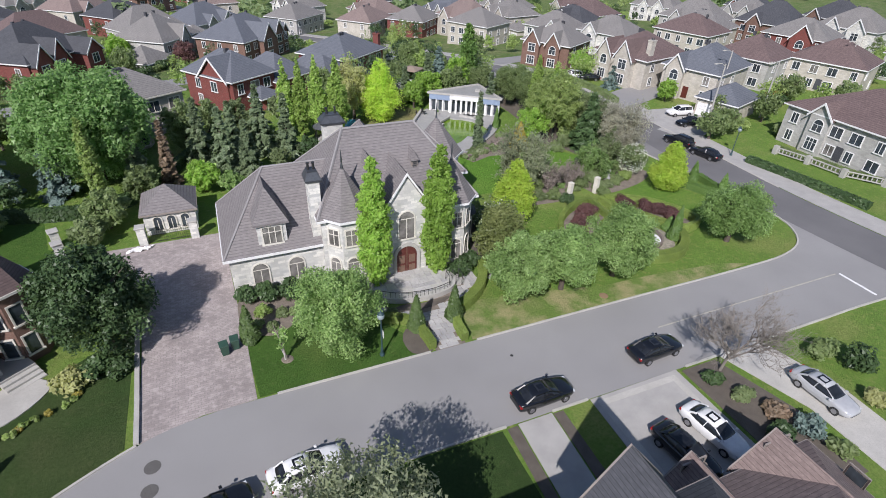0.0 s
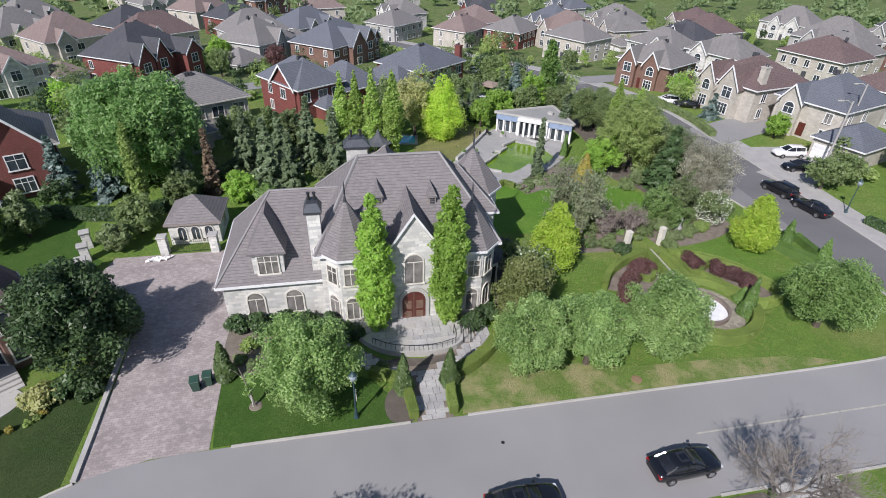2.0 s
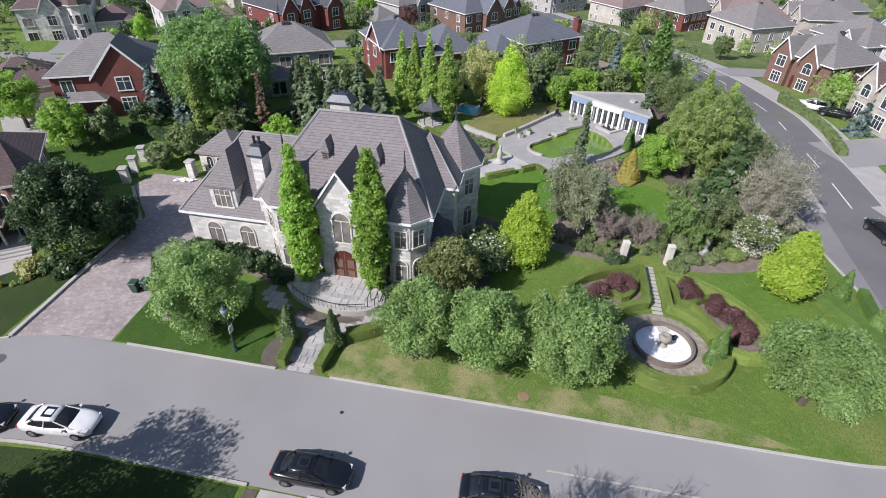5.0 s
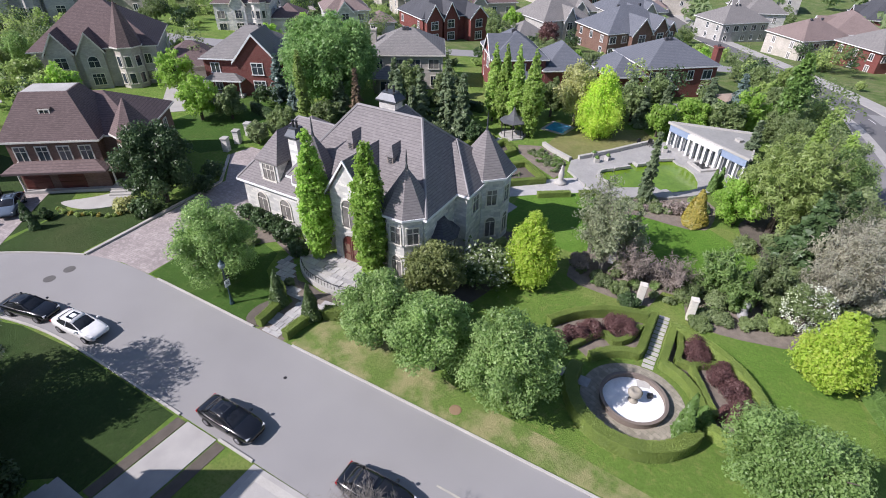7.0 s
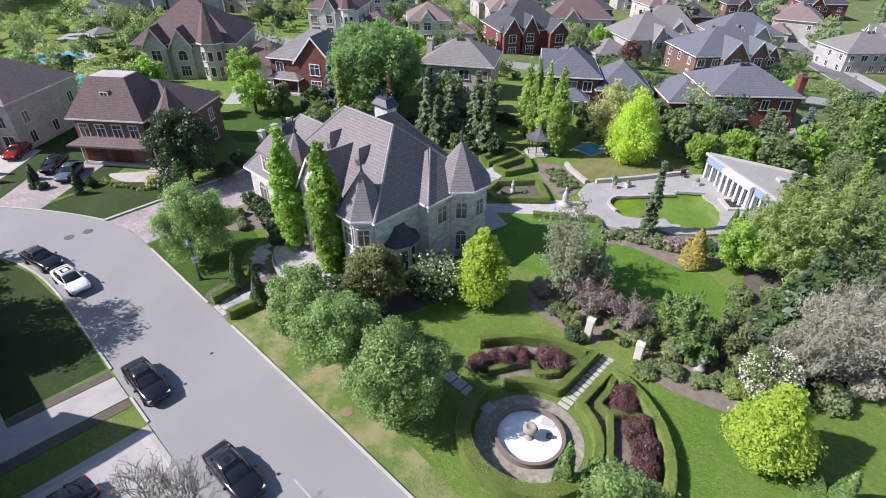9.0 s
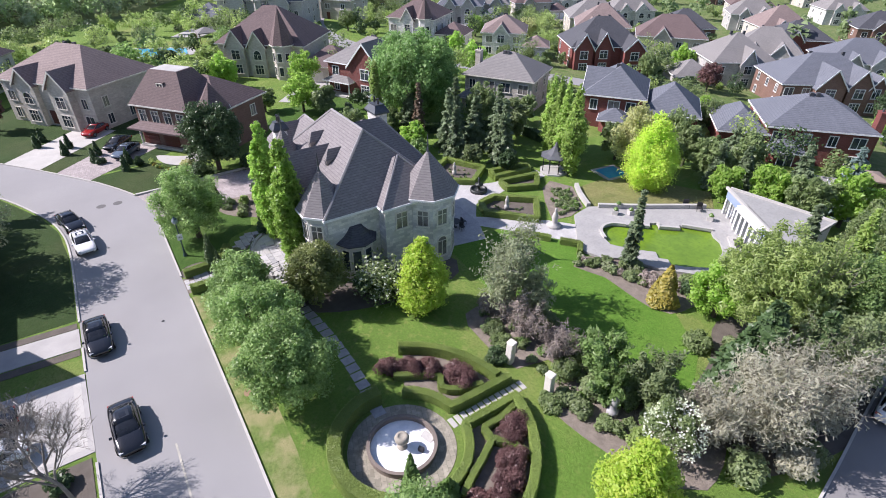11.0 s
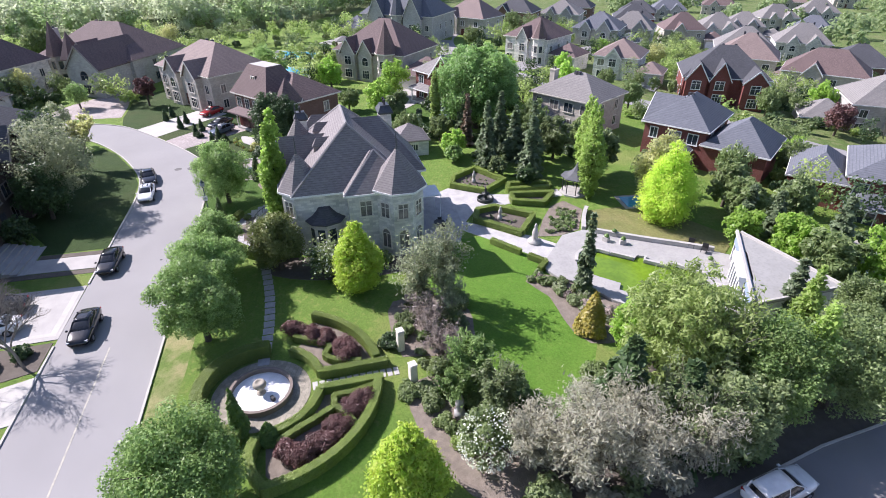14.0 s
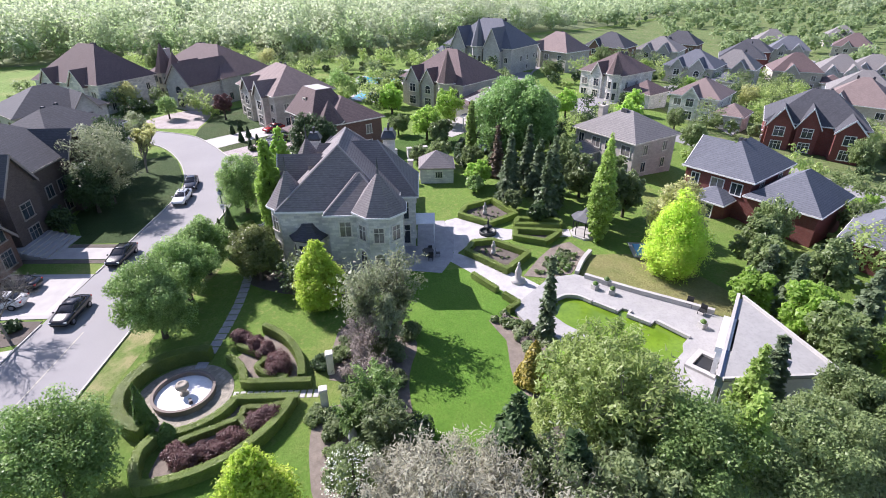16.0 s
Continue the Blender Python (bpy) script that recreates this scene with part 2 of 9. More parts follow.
REDDOOR = plain("red_brown_door", (0.12, 0.03, 0.022), (0.085, 0.022, 0.017), 0.45, 1.5, 10.0, 0.1)
BINGREEN = plain("green_plastic", (0.035, 0.085, 0.06), (0.03, 0.07, 0.05), 0.5, 2.0, 20.0, 0.05)
YELPAINT = plain("faded_yellow_line", (0.50, 0.47, 0.38), (0.32, 0.31, 0.28), 0.9, 2.0, 12.0, 0.05)
BRONZE = plain("dark_bronze", (0.055, 0.06, 0.055), (0.035, 0.04, 0.04), 0.5, 3.0, 15.0, 0.2, metal=0.5)

MID = foliage("mid_green_leaves", (0.125, 0.175, 0.068), (0.185, 0.235, 0.10), (0.095, 0.14, 0.052), 0.42)
SOFT = foliage("soft_green_leaves", (0.145, 0.245, 0.075), (0.305, 0.42, 0.165), (0.09, 0.165, 0.045), 0.42)
FRESH = foliage("fresh_green_leaves", (0.19, 0.32, 0.058), (0.28, 0.42, 0.094), (0.155, 0.27, 0.05), 0.5)
DEEP = foliage("dark_green_leaves", (0.034, 0.066, 0.024), (0.056, 0.098, 0.036), (0.026, 0.052, 0.02), 0.25)
NEEDLE = foliage("spruce_needles", (0.10, 0.14, 0.072), (0.15, 0.195, 0.105), (0.085, 0.122, 0.068), 0.32)
BLUEN = foliage("blue_spruce_needles", (0.075, 0.115, 0.10), (0.11, 0.155, 0.135), (0.06, 0.095, 0.08), 0.12)
CEDAR = foliage("cedar_green", (0.075, 0.145, 0.035), (0.105, 0.185, 0.045), (0.06, 0.12, 0.03), 0.3)
CONEG = foliage("cedar_cone_green", (0.055, 0.095, 0.03), (0.085, 0.135, 0.042), (0.042, 0.074, 0.024), 0.25)
BOXWOOD = foliage("boxwood_green", (0.125, 0.178, 0.042), (0.175, 0.23, 0.058), (0.10, 0.148, 0.036), 0.3)
YELLOW = foliage("yellow_green_leaves", (0.32, 0.465, 0.066), (0.43, 0.58, 0.105), (0.255, 0.395, 0.052), 0.5)
GOLD = foliage("golden_cedar", (0.25, 0.19, 0.035), (0.14, 0.145, 0.035), (0.19, 0.145, 0.03), 0.25)
PURPLE = foliage("barberry_leaves", (0.085, 0.038, 0.038), (0.135, 0.064, 0.06), (0.06, 0.027, 0.028), 0.25)
SAGE = foliage("grey_green_leaves", (0.12, 0.16, 0.07), (0.18, 0.225, 0.105), (0.085, 0.12, 0.05), 0.4)
PALEG = foliage("pale_grey_green_leaves", (0.18, 0.205, 0.12), (0.26, 0.285, 0.18), (0.135, 0.16, 0.085), 0.42)
ASH = foliage("silvery_leaves", (0.31, 0.295, 0.225), (0.43, 0.415, 0.33), (0.20, 0.195, 0.14), 0.5, 0.7)
PINK = foliage("budding_pink_twigs", (0.17, 0.135, 0.12), (0.235, 0.19, 0.17), (0.13, 0.105, 0.09), 0.25)
BLOOM = foliage("white_blossom", (0.72, 0.74, 0.66), (0.80, 0.82, 0.76), (0.35, 0.42, 0.22), 0.3)
SPRING = foliage("pale_spring_leaves", (0.195, 0.27, 0.08), (0.28, 0.355, 0.13), (0.15, 0.22, 0.06), 0.48)
OLIVE = foliage("olive_spring_leaves", (0.30, 0.31, 0.13), (0.38, 0.38, 0.18), (0.23, 0.24, 0.10))
RUST = foliage("rusty_needles", (0.11, 0.075, 0.05), (0.15, 0.10, 0.07), (0.08, 0.06, 0.04), 0.15)
SPRINGG = foliage("bright_willow_leaves", (0.118, 0.215, 0.068), (0.215, 0.335, 0.13), (0.08, 0.155, 0.046), 0.48)
POPLAR = foliage("poplar_leaves", (0.20, 0.295, 0.075), (0.29, 0.39, 0.115), (0.15, 0.235, 0.052), 0.48)
BRONZED = foliage("bronzed_olive_leaves", (0.105, 0.13, 0.045), (0.165, 0.185, 0.07), (0.075, 0.098, 0.03), 0.35)
LEAFY = foliage("corner_tree_leaves", (0.105, 0.18, 0.055), (0.19, 0.28, 0.10), (0.085, 0.145, 0.042), 0.42)
TWIGS = foliage("fine_bare_twigs", (0.12, 0.105, 0.09), (0.155, 0.135, 0.118), (0.095, 0.085, 0.075), 0.1)


# ================= building helpers =================
def gz(y):
    """Height of the land: level round the house, falling gently away to the back."""
    return -0.09 * max(0.0, min(y, 200.0) - 89.0) - 0.02 * max(0.0, min(y, 420.0) - 200.0)


def mesh_of(name, bm, material=None, smooth=False):
    me = bpy.data.meshes.new(name)
    bmesh.ops.recalc_face_normals(bm, faces=bm.faces)
    bm.to_mesh(me)
    bm.free()
    if material:
        me.materials.append(material)
    if smooth:
        me.polygons.foreach_set("use_smooth", [True] * len(me.polygons))
    return me


def part(name, bm, material, parent, label="", m=None, smooth=False):
    """Links a bmesh or mesh as one object under a thing or a part."""
    me = bm if isinstance(bm, bpy.types.Mesh) else mesh_of(name, bm, material, smooth)
    ob = new(name, me)
    ob.parent = parent
    if m is not None:
        ob.matrix_basis = m
    if label:
        tagged(ob, label)
    return ob


def thing(name, m, label, category, group="", kind=""):
    ob = new(name)
    ob.empty_display_size = 0.3
    ob.matrix_basis = m
    return tagged(ob, label, category, group, kind)


def solid(name, bm, material, label, category, kind="", m=None, group="", smooth=False):
    ob = new(name, mesh_of(name, bm, material, smooth))
    if m is not None:
        ob.matrix_basis = m
    return tagged(ob, label, category, group, kind)


def box(bm, x0, x1, y0, y1, z0, z1):
    v = [bm.verts.new((x, y, z)) for z in (z0, z1) for x, y in ((x0, y0), (x1, y0), (x1, y1), (x0, y1))]
    for f in ((3, 2, 1, 0), (4, 5, 6, 7), (0, 1, 5, 4), (1, 2, 6, 5), (2, 3, 7, 6), (3, 0, 4, 7)):
        bm.faces.new([v[i] for i in f])
    return v


def prism(bm, pts, z0, z1):
    """A solid over a polygon of plan points."""
    lo = [bm.verts.new((x, y, z0)) for x, y in pts]
    hi = [bm.verts.new((x, y, z1)) for x, y in pts]
    n = len(pts)
    bm.faces.new(lo[::-1])
    bm.faces.new(hi)
    for i in range(n):
        bm.faces.new((lo[i], lo[(i + 1) % n], hi[(i + 1) % n], hi[i]))


def slab_xz(bm, pts, y0, y1):
    """A solid over a polygon in x and z, from y0 to y1."""
    a = [bm.verts.new((x, y0, z)) for x, z in pts]
    b = [bm.verts.new((x, y1, z)) for x, z in pts]
    n = len(pts)
    bm.faces.new(a)
    bm.faces.new(b[::-1])
    for i in range(n):
        bm.faces.new((a[i], b[i], b[(i + 1) % n], a[(i + 1) % n]))


def lathe(bm, rings, n=16, x=0.0, y=0.0, cap=True):
    """A turned form: rings of (radius, height)."""
    loops = []
    for r, z in rings:
        loops.append([bm.verts.new((x + r * math.cos(2 * math.pi * i / n), y + r * math.sin(2 * math.pi * i / n), z)) for i in range(n)])
    for a, b in zip(loops, loops[1:]):
        for i in range(n):
            bm.faces.new((a[i], a[(i + 1) % n], b[(i + 1) % n], b[i]))
    if cap:
        bm.faces.new(loops[0][::-1])
        bm.faces.new(loops[-1])


def tube(bm, pts, radii, n=5):
    """A bent, tapering round bar through points."""
    loops = []
    for i, p in enumerate(pts):
        d = (Vector(pts[min(i + 1, len(pts) - 1)]) - Vector(pts[max(i - 1, 0)])).normalized()
        u = d.orthogonal().normalized()
        w = d.cross(u)
        loops.append([bm.verts.new(Vector(p) + radii[i] * (math.cos(2 * math.pi * k / n) * u + math.sin(2 * math.pi * k / n) * w)) for k in range(n)])
    for a, b in zip(loops, loops[1:]):
        for k in range(n):
            bm.faces.new((a[k], a[(k + 1) % n], b[(k + 1) % n], b[k]))
    bm.faces.new(loops[0][::-1])
    bm.faces.new(loops[-1])


def resample(pts, step=2.0, closed=False):
    """A smooth line through plan points (Catmull-Rom), in short even pieces."""
    pts = [Vector((*p, 0)) for p in pts]
    out = []
    n = len(pts)
    for i in range(n if closed else n - 1):
        if closed:
            p0, p1, p2, p3 = pts[(i - 1) % n], pts[i], pts[(i + 1) % n], pts[(i + 2) % n]
        else:
            p0, p1, p2, p3 = pts[max(i - 1, 0)], pts[i], pts[i + 1], pts[min(i + 2, n - 1)]
        k = max(1, int((p2 - p1).length / step))
        for j in range(k):
            s = j / k
            q = 0.5 * (2 * p1 + (p2 - p0) * s + (2 * p0 - 5 * p1 + 4 * p2 - p3) * s * s + (3 * p1 - p0 - 3 * p2 + p3) * s ** 3)
            out.append((q.x, q.y))
    if not closed:
        out.append((pts[-1].x, pts[-1].y))
    return out


def sides(line, left, right, closed=False):
    """Two lines beside a line, at these distances to its left."""
    a, b = [], []
    n = len(line)
    for i in range(n):
        p, q = (line[(i - 1) % n], line[(i + 1) % n]) if closed else (line[max(i - 1, 0)], line[min(i + 1, n - 1)])
        d = Vector((q[0] - p[0], q[1] - p[1])).normalized()
        nx, ny = -d.y, d.x
        a.append((line[i][0] + nx * left, line[i][1] + ny * left))
        b.append((line[i][0] + nx * right, line[i][1] + ny * right))
    return a, b


def between(bm, a, b, z, closed=False):
    """A draped sheet between two lines of as many points."""
    va = [bm.verts.new((x, y, gz(y) + z)) for x, y in a]
    vb = [bm.verts.new((x, y, gz(y) + z)) for x, y in b]
    n = len(a)
    for i in range(n if closed else n - 1):
        j = (i + 1) % n
        bm.faces.new((va[i], vb[i], vb[j], va[j]))


def kerb_bar(bm, line, width, z0, z1, closed=False):
    """A raised bar of given width centred on a line, draped on the land."""
    a, b = sides(line, width / 2, -width / 2, closed)
    rows = []
    for (ax, ay), (bx, by) in zip(a, b):
        g0, g1 = gz(ay), gz(by)
        rows.append([bm.verts.new(c) for c in ((ax, ay, g0 + z0), (ax, ay, g0 + z1), (bx, by, g1 + z1), (bx, by, g1 + z0))])
    n = len(rows)
    for i in range(n if closed else n - 1):
        r, s = rows[i], rows[(i + 1) % n]
        for k in range(3):
            bm.faces.new((r[k], r[k + 1], s[k + 1], s[k]))
    if not closed:
        bm.faces.new(rows[0][::-1])
        bm.faces.new(rows[-1])


def patch(name, pts, z, material, label, category="", kind="structure", smooth_line=False, step=1.2):
    """A low flat piece of ground cover with a thin edge."""
    bm = bmesh.new()
    if smooth_line:
        pts = resample(pts, step, closed=True)
    hi = [bm.verts.new((x, y, gz(y) + z)) for x, y in pts]
    edges = [bm.edges.new((hi[i], hi[(i + 1) % len(hi)])) for i in range(len(hi))]
    bmesh.ops.triangle_fill(bm, use_beauty=True, use_dissolve=False, edges=edges)
    lo = [bm.verts.new((x, y, gz(y) - 0.2)) for x, y in pts]
    for i in range(len(pts)):
        j = (i + 1) % len(pts)
        bm.faces.new((hi[i], lo[i], lo[j], hi[j]))
    return solid(name, bm, material, label, category or name, kind)


# ================= land and roads =================
bm = bmesh.new()
xs = [-1500, -700, -350, -200, -120, -60, 0, 60, 120, 200, 350, 700, 1500]
ys = [-900, -300, -100, 0, 40, 89, 140, 200, 300, 420]
grid = [[bm.verts.new((x, y, gz(y))) for x in xs] for y in ys]
grid.append([bm.verts.new((x, 1500, gz(420))) for x in xs])
for r, s in zip(grid, grid[1:]):
    for i in range(len(xs) - 1):
        bm.faces.new((r[i], r[i + 1], s[i + 1], s[i]))
solid("ground", bm, GRASS, "mown green lawn with paler worn patches", "ground", "structure")

NORTH = resample([(58.9, 36.5), (58.4, 33.0), (56.2, 29.9), (52.4, 28.4), (46, 28.05), (30, 28.1), (14, 28.1), (0, 28.1), (-5, 27.9), (-9, 26.9), (-14.8, 23.8), (-20.5, 19.8), (-27, 14.9), (-32.0, 10.0), (-35.2, 3.0), (-37, -6), (-38, -24)], 1.0)
SOUTH = resample([(61.6, 12.0), (61.0, 15.6), (59.4, 18.0), (56.6, 19.3), (52, 19.6), (46, 19.6), (30, 19.55), (14, 19.6), (2, 19.6), (-4, 19.0), (-9, 17.4), (-17, 13.3), (-24.5, 7.5), (-28.6, 0.5), (-29.8, -6), (-30.4, -24)], 1.0)


def along(line, count):
    """The same line in an exact count of even pieces."""
    pts = [Vector((*p, 0)) for p in line]
    acc = [0.0]
    for p, q in zip(pts, pts[1:]):
        acc.append(acc[-1] + (q - p).length)
    out, k = [], 0
    for i in range(count):
        s = acc[-1] * i / (count - 1)
        while k < len(pts) - 2 and acc[k + 1] < s:
            k += 1
        f = (s - acc[k]) / max(1e-6, acc[k + 1] - acc[k])
        q = pts[k].lerp(pts[k + 1], min(1.0, f))
        out.append((q.x, q.y))
    return out


bm = bmesh.new()
between(bm, along(NORTH, 140), along(SOUTH, 140), 0.03)
solid("road", bm, ASPHALT, "light grey asphalt residential street with a bend", "road", "structure")
EASTMID = resample([(78, -110), (71, -50), (65.5, 2), (63.6, 20), (62.4, 36), (62.6, 48), (63.2, 60), (63.4, 74), (62.8, 92), (60, 115), (52.5, 137), (42, 160), (26, 192), (8, 226), (-25, 290)], 2.0)
bm = bmesh.new()
main_w, eb = sides(EASTMID, 3.6, -3.6)
between(bm, main_w, eb, 0.045)
solid("road_east", bm, ASPHALT_E, "grey asphalt cross street running past the garden", "road", "structure")
ea = [(x - float(np.interp(y, (40, 62, 72, 82, 105, 125), (0.0, 4.3, 6.0, 6.6, 2.0, 0.0))), y) for x, y in main_w]
bay_at = [k for k, p in enumerate(ea) if 41 < p[1] < 126]
bm = bmesh.new()
between(bm, [ea[k] for k in bay_at], [main_w[k] for k in bay_at], 0.04)
solid("parking_bay", bm, ASPHALT_BAY, "worn pale asphalt parking bay beside the cross street", "road", "structure")
bm = bmesh.new()
ga, gb = sides([main_w[k] for k in bay_at if main_w[k][1] > 60], 0.9, -0.5)
between(bm, ga, gb, 0.052)
solid("gutter_strip", bm, CONCRETE, "pale concrete strip along the edge of the cross street", "pavement", "structure")
MIDS = resample([p for p in EASTMID if 60 < p[1] < 132], 1.0)
for k in range(0, len(MIDS) - 3, 7):
    bm = bmesh.new()
    la, lb = sides(MIDS[k:k + 4], 0.07, -0.07)
    between(bm, la, lb, 0.05)
    solid("lane_dash", bm, WHITE, "short white dash on the middle of the cross street", "road marking", "structure")
bm = bmesh.new()
wa, wb = sides([p for p in EASTMID if p[1] > 26], -3.75, -7.6)
between(bm, wa, wb, 0.05)
solid("pavement_east", bm, CONCRETE, "pale concrete pavement along the cross street", "pavement", "structure")
BACKROADS = []
for k, mid in enumerate(([(51, 150), (36, 147), (20, 138.5), (5, 129), (-10, 121), (-26, 111), (-42, 98), (-57, 87.5), (-75, 83), (-100, 86), (-126, 98)], [(-57, 87), (-62, 98), (-84, 124), (-128, 172), (-190, 245)], [(60, 118), (90, 124), (150, 132), (260, 150)], [(66, 76), (100, 88), (150, 98), (230, 108)])):
    BACKROADS += resample(mid, 3.0)
    bm = bmesh.new()
    ra, rb = sides(resample(mid, 3.0), 3.7, -3.7)
    between(bm, ra, rb, 0.055 + 0.006 * k)
    solid("road_back", bm, ASPHALT, "grey asphalt side street between the houses", "road", "structure")

for nm, line, gaps in (("kerb_north", NORTH, ((-8.9, -1.4), (12.2, 15.0))), ("kerb_south", SOUTH, ((14.8, 17.6), (20.8, 29.0)))):
    runs, run = [], []
    for p in line:
        if any(a < p[0] < b for a, b in gaps):
            if len(run) > 1:
                runs.append(run)
            run = []
        else:
            run.append(p)
    runs.append(run)
    for run in runs:
        bm = bmesh.new()
        kerb_bar(bm, run, 0.16, -0.1, 0.13)
        solid(nm, bm, KERB, "low pale concrete kerb along the street", "kerb", "structure")
for line in ([p for p in ea if p[1] > 40], [p for p in eb if p[1] > 40]):
    bm = bmesh.new()
    kerb_bar(bm, line, 0.16, -0.1, 0.14)
    solid("kerb_east", bm, KERB, "low pale concrete kerb along the cross street", "kerb", "structure")

# worn verge along the kerb
bm = bmesh.new()
prism(bm, [(15.6, 28.3), (30, 28.3), (44, 28.3), (47, 28.6), (44, 29.6), (36, 30.4), (30.5, 30.6), (24, 32.0), (18.5, 32.8), (16.2, 32.0)], -0.1, 0.006)
solid("verge", bm, VERGE, "dry straw-coloured patch of worn lawn beside the kerb", "lawn", "structure")

# road paint, covers
bm = bmesh.new()
box(bm, 31.2, 54.0, 23.93, 24.05, 0.0, 0.036)
solid("centre_line", bm, YELPAINT, "thin faded yellow centre line on the asphalt", "road marking", "structure")
bm = bmesh.new()
box(bm, 54.3, 54.6, 20.2, 23.9, 0.0, 0.037)
solid("stop_line", bm, WHITE, "white stop line at the end of the street", "road marking", "structure")
for x, y in ((-8.0, 24.9), (-8.1, 23.2)):
    bm = bmesh.new()
    lathe(bm, [(0.5, 0.0), (0.5, 0.038), (0.42, 0.038), (0.42, 0.045), (0.1, 0.045)], 20, x, y)
    solid("manhole_cover", bm, plain("cast_iron", (0.13, 0.125, 0.12), (0.09, 0.085, 0.08), 0.7), "round worn cast iron cover set in the asphalt", "manhole cover", group="manhole covers", kind="structure")
bm = bmesh.new()
lathe(bm, [(0.13, 0.0), (0.13, 0.04)], 12, 17.7, 25.5)
solid("valve_cover", bm, BLACK, "small dark round valve cover in the road", "valve cover", "structure")
bm = bmesh.new()
lathe(bm, [(0.42, -0.05), (0.42, 0.03), (0.3, 0.05)], 18, 29.5, 29.3)
solid("lawn_cover", bm, plain("ochre_cover", (0.30, 0.20, 0.11), (0.22, 0.15, 0.09), 0.9), "round ochre access cover in the lawn by the kerb", "access cover", "structure")

# driveway of stone pavers
patch("driveway", [(-1.4, 28.15), (-1.5, 34), (-1.8, 39.9), (-2.2, 52.4), (-14.2, 52.4), (-14.8, 49.5), (-9.6, 44), (-9.1, 36), (-8.9, 27.0), (-5, 28.0)], 0.02, PAVER, "wide driveway of mottled pinkish grey stone pavers", "driveway")
bm = bmesh.new()
kerb_bar(bm, [(-9.0, 27.0), (-9.15, 31), (-9.4, 36), (-9.8, 43.5), (-14.6, 49.0)], 0.32, -0.05, 0.2)
solid("driveway_edging", bm, PALE, "low pale stone edging wall along the driveway", "edging", "structure")
# south side: walk, strips of earth, drive
patch("south_walk", [(14.9, 19.5), (17.6, 19.5), (17.3, 12.9), (14.6, 12.9)], 0.05, CONCRETE, "smooth pale concrete walk to the opposite house", "path")
patch("south_bed", [(17.7, 19.4), (18.5, 19.4), (18.2, 9), (17.3, 9)], 0.03, SOIL, "narrow bare earth strip beside the concrete walk", "flower bed")
patch("south_bed", [(14.0, 19.4), (14.8, 19.4), (14.5, 13.2), (13.7, 13.2)], 0.03, SOIL, "narrow bare earth strip beside the concrete walk", "flower bed")
patch("south_driveway", [(20.9, 19.5), (29.0, 19.55), (29.2, 7.5), (20.6, 7.5)], 0.05, CONCRETE, "broad pale concrete driveway across the street", "driveway")
bm = bmesh.new()
for a in ((21.3, 21.8, 9.0, 19.2), (28.0, 28.5, 9.0, 19.2), (21.8, 28.0, 18.7, 19.2)):
    box(bm, *a, 0.0, 0.056)
solid("driveway_band", bm, KERB, "darker stone band inlaid round the concrete driveway", "driveway", "structure")
patch("south_driveway", [(33.5, 19.5), (38.2, 19.6), (39.8, 13.5), (39.5, 5), (35.5, 5), (35.6, 13.0)], 0.05, KERB, "curving grey concrete driveway with a parked car", "driveway", smooth_line=False)
patch("planting_bed", [(29.4, 19.3), (32.8, 19.3), (34.6, 13.2), (34.4, 8), (30.6, 8), (29.5, 12)], 0.04, SOIL, "rough planting bed of earth and shrubs between driveways", "flower bed")
bm = bmesh.new()
for i in range(6):
    box(bm, 11.6, 17.4, 6.0, 13.0 - 0.62 * i, -0.1 + 0.17 * i, 0.08 + 0.17 * i)
solid("south_steps", bm, CONCRETE, "broad grey steps up to the opposite house", "steps", "structure")


# ================= windows, doors, roofs =================
def arch_pts(w, h, arched, inset=0.0, steps=8):
    """Outline of an opening in x and z, its foot at z = 0."""
    hw = w / 2 - inset
    if not arched:
        return [(-hw, inset), (hw, inset), (hw, h - inset), (-hw, h - inset)]
    spring = h - w / 2
    pts = [(-hw, inset), (hw, inset)]
    for i in range(steps + 1):
        a = math.pi * i / steps
        pts.append((hw * math.cos(a), spring + hw * math.sin(a)))
    return pts


WINDOWS = {}


def window_meshes(w, h, arched, bars, trim, pane):
    key = (round(w, 2), round(h, 2), arched, bars, trim.name, pane.name)
    if key not in WINDOWS:
        bm = bmesh.new()
        outer, inner = arch_pts(w + 0.24, h + 0.12, arched), arch_pts(w, h, arched, 0.0)
        inner = [(x, z) for x, z in inner]
        outer = [(x, z - 0.0) for x, z in outer]
        n = len(outer)
        rings = []
        for pts, y in ((outer, 0.02), (outer, -0.09), (inner, -0.09), (inner, 0.02)):
            rings.append([bm.verts.new((x, y, z)) for x, z in pts])
        for a, b in zip(rings, rings[1:]):
            for i in range(n):
                bm.faces.new((a[i], a[(i + 1) % n], b[(i + 1) % n], b[i]))
        for i in range(1, bars):
            x = -w / 2 + w * i / bars
            box(bm, x - 0.035, x + 0.035, -0.07, 0.0, 0.0, h - (w / 2 if arched else 0))
        if bars > 1 and h > 1.5:
            z = h * 0.68 if not arched else h - w / 2
            box(bm, -w / 2, w / 2, -0.065, 0.0, z - 0.03, z + 0.03)
        box(bm, -w / 2 - 0.2, w / 2 + 0.2, -0.16, 0.02, -0.14, -0.003)
        frame_me = mesh_of("window_frame", bm, trim)
        bm = bmesh.new()
        slab_xz(bm, arch_pts(w, h, arched), -0.035, 0.01)
        pane_me = mesh_of("pane", bm, pane)
        WINDOWS[key] = frame_me, pane_me
    return WINDOWS[key]


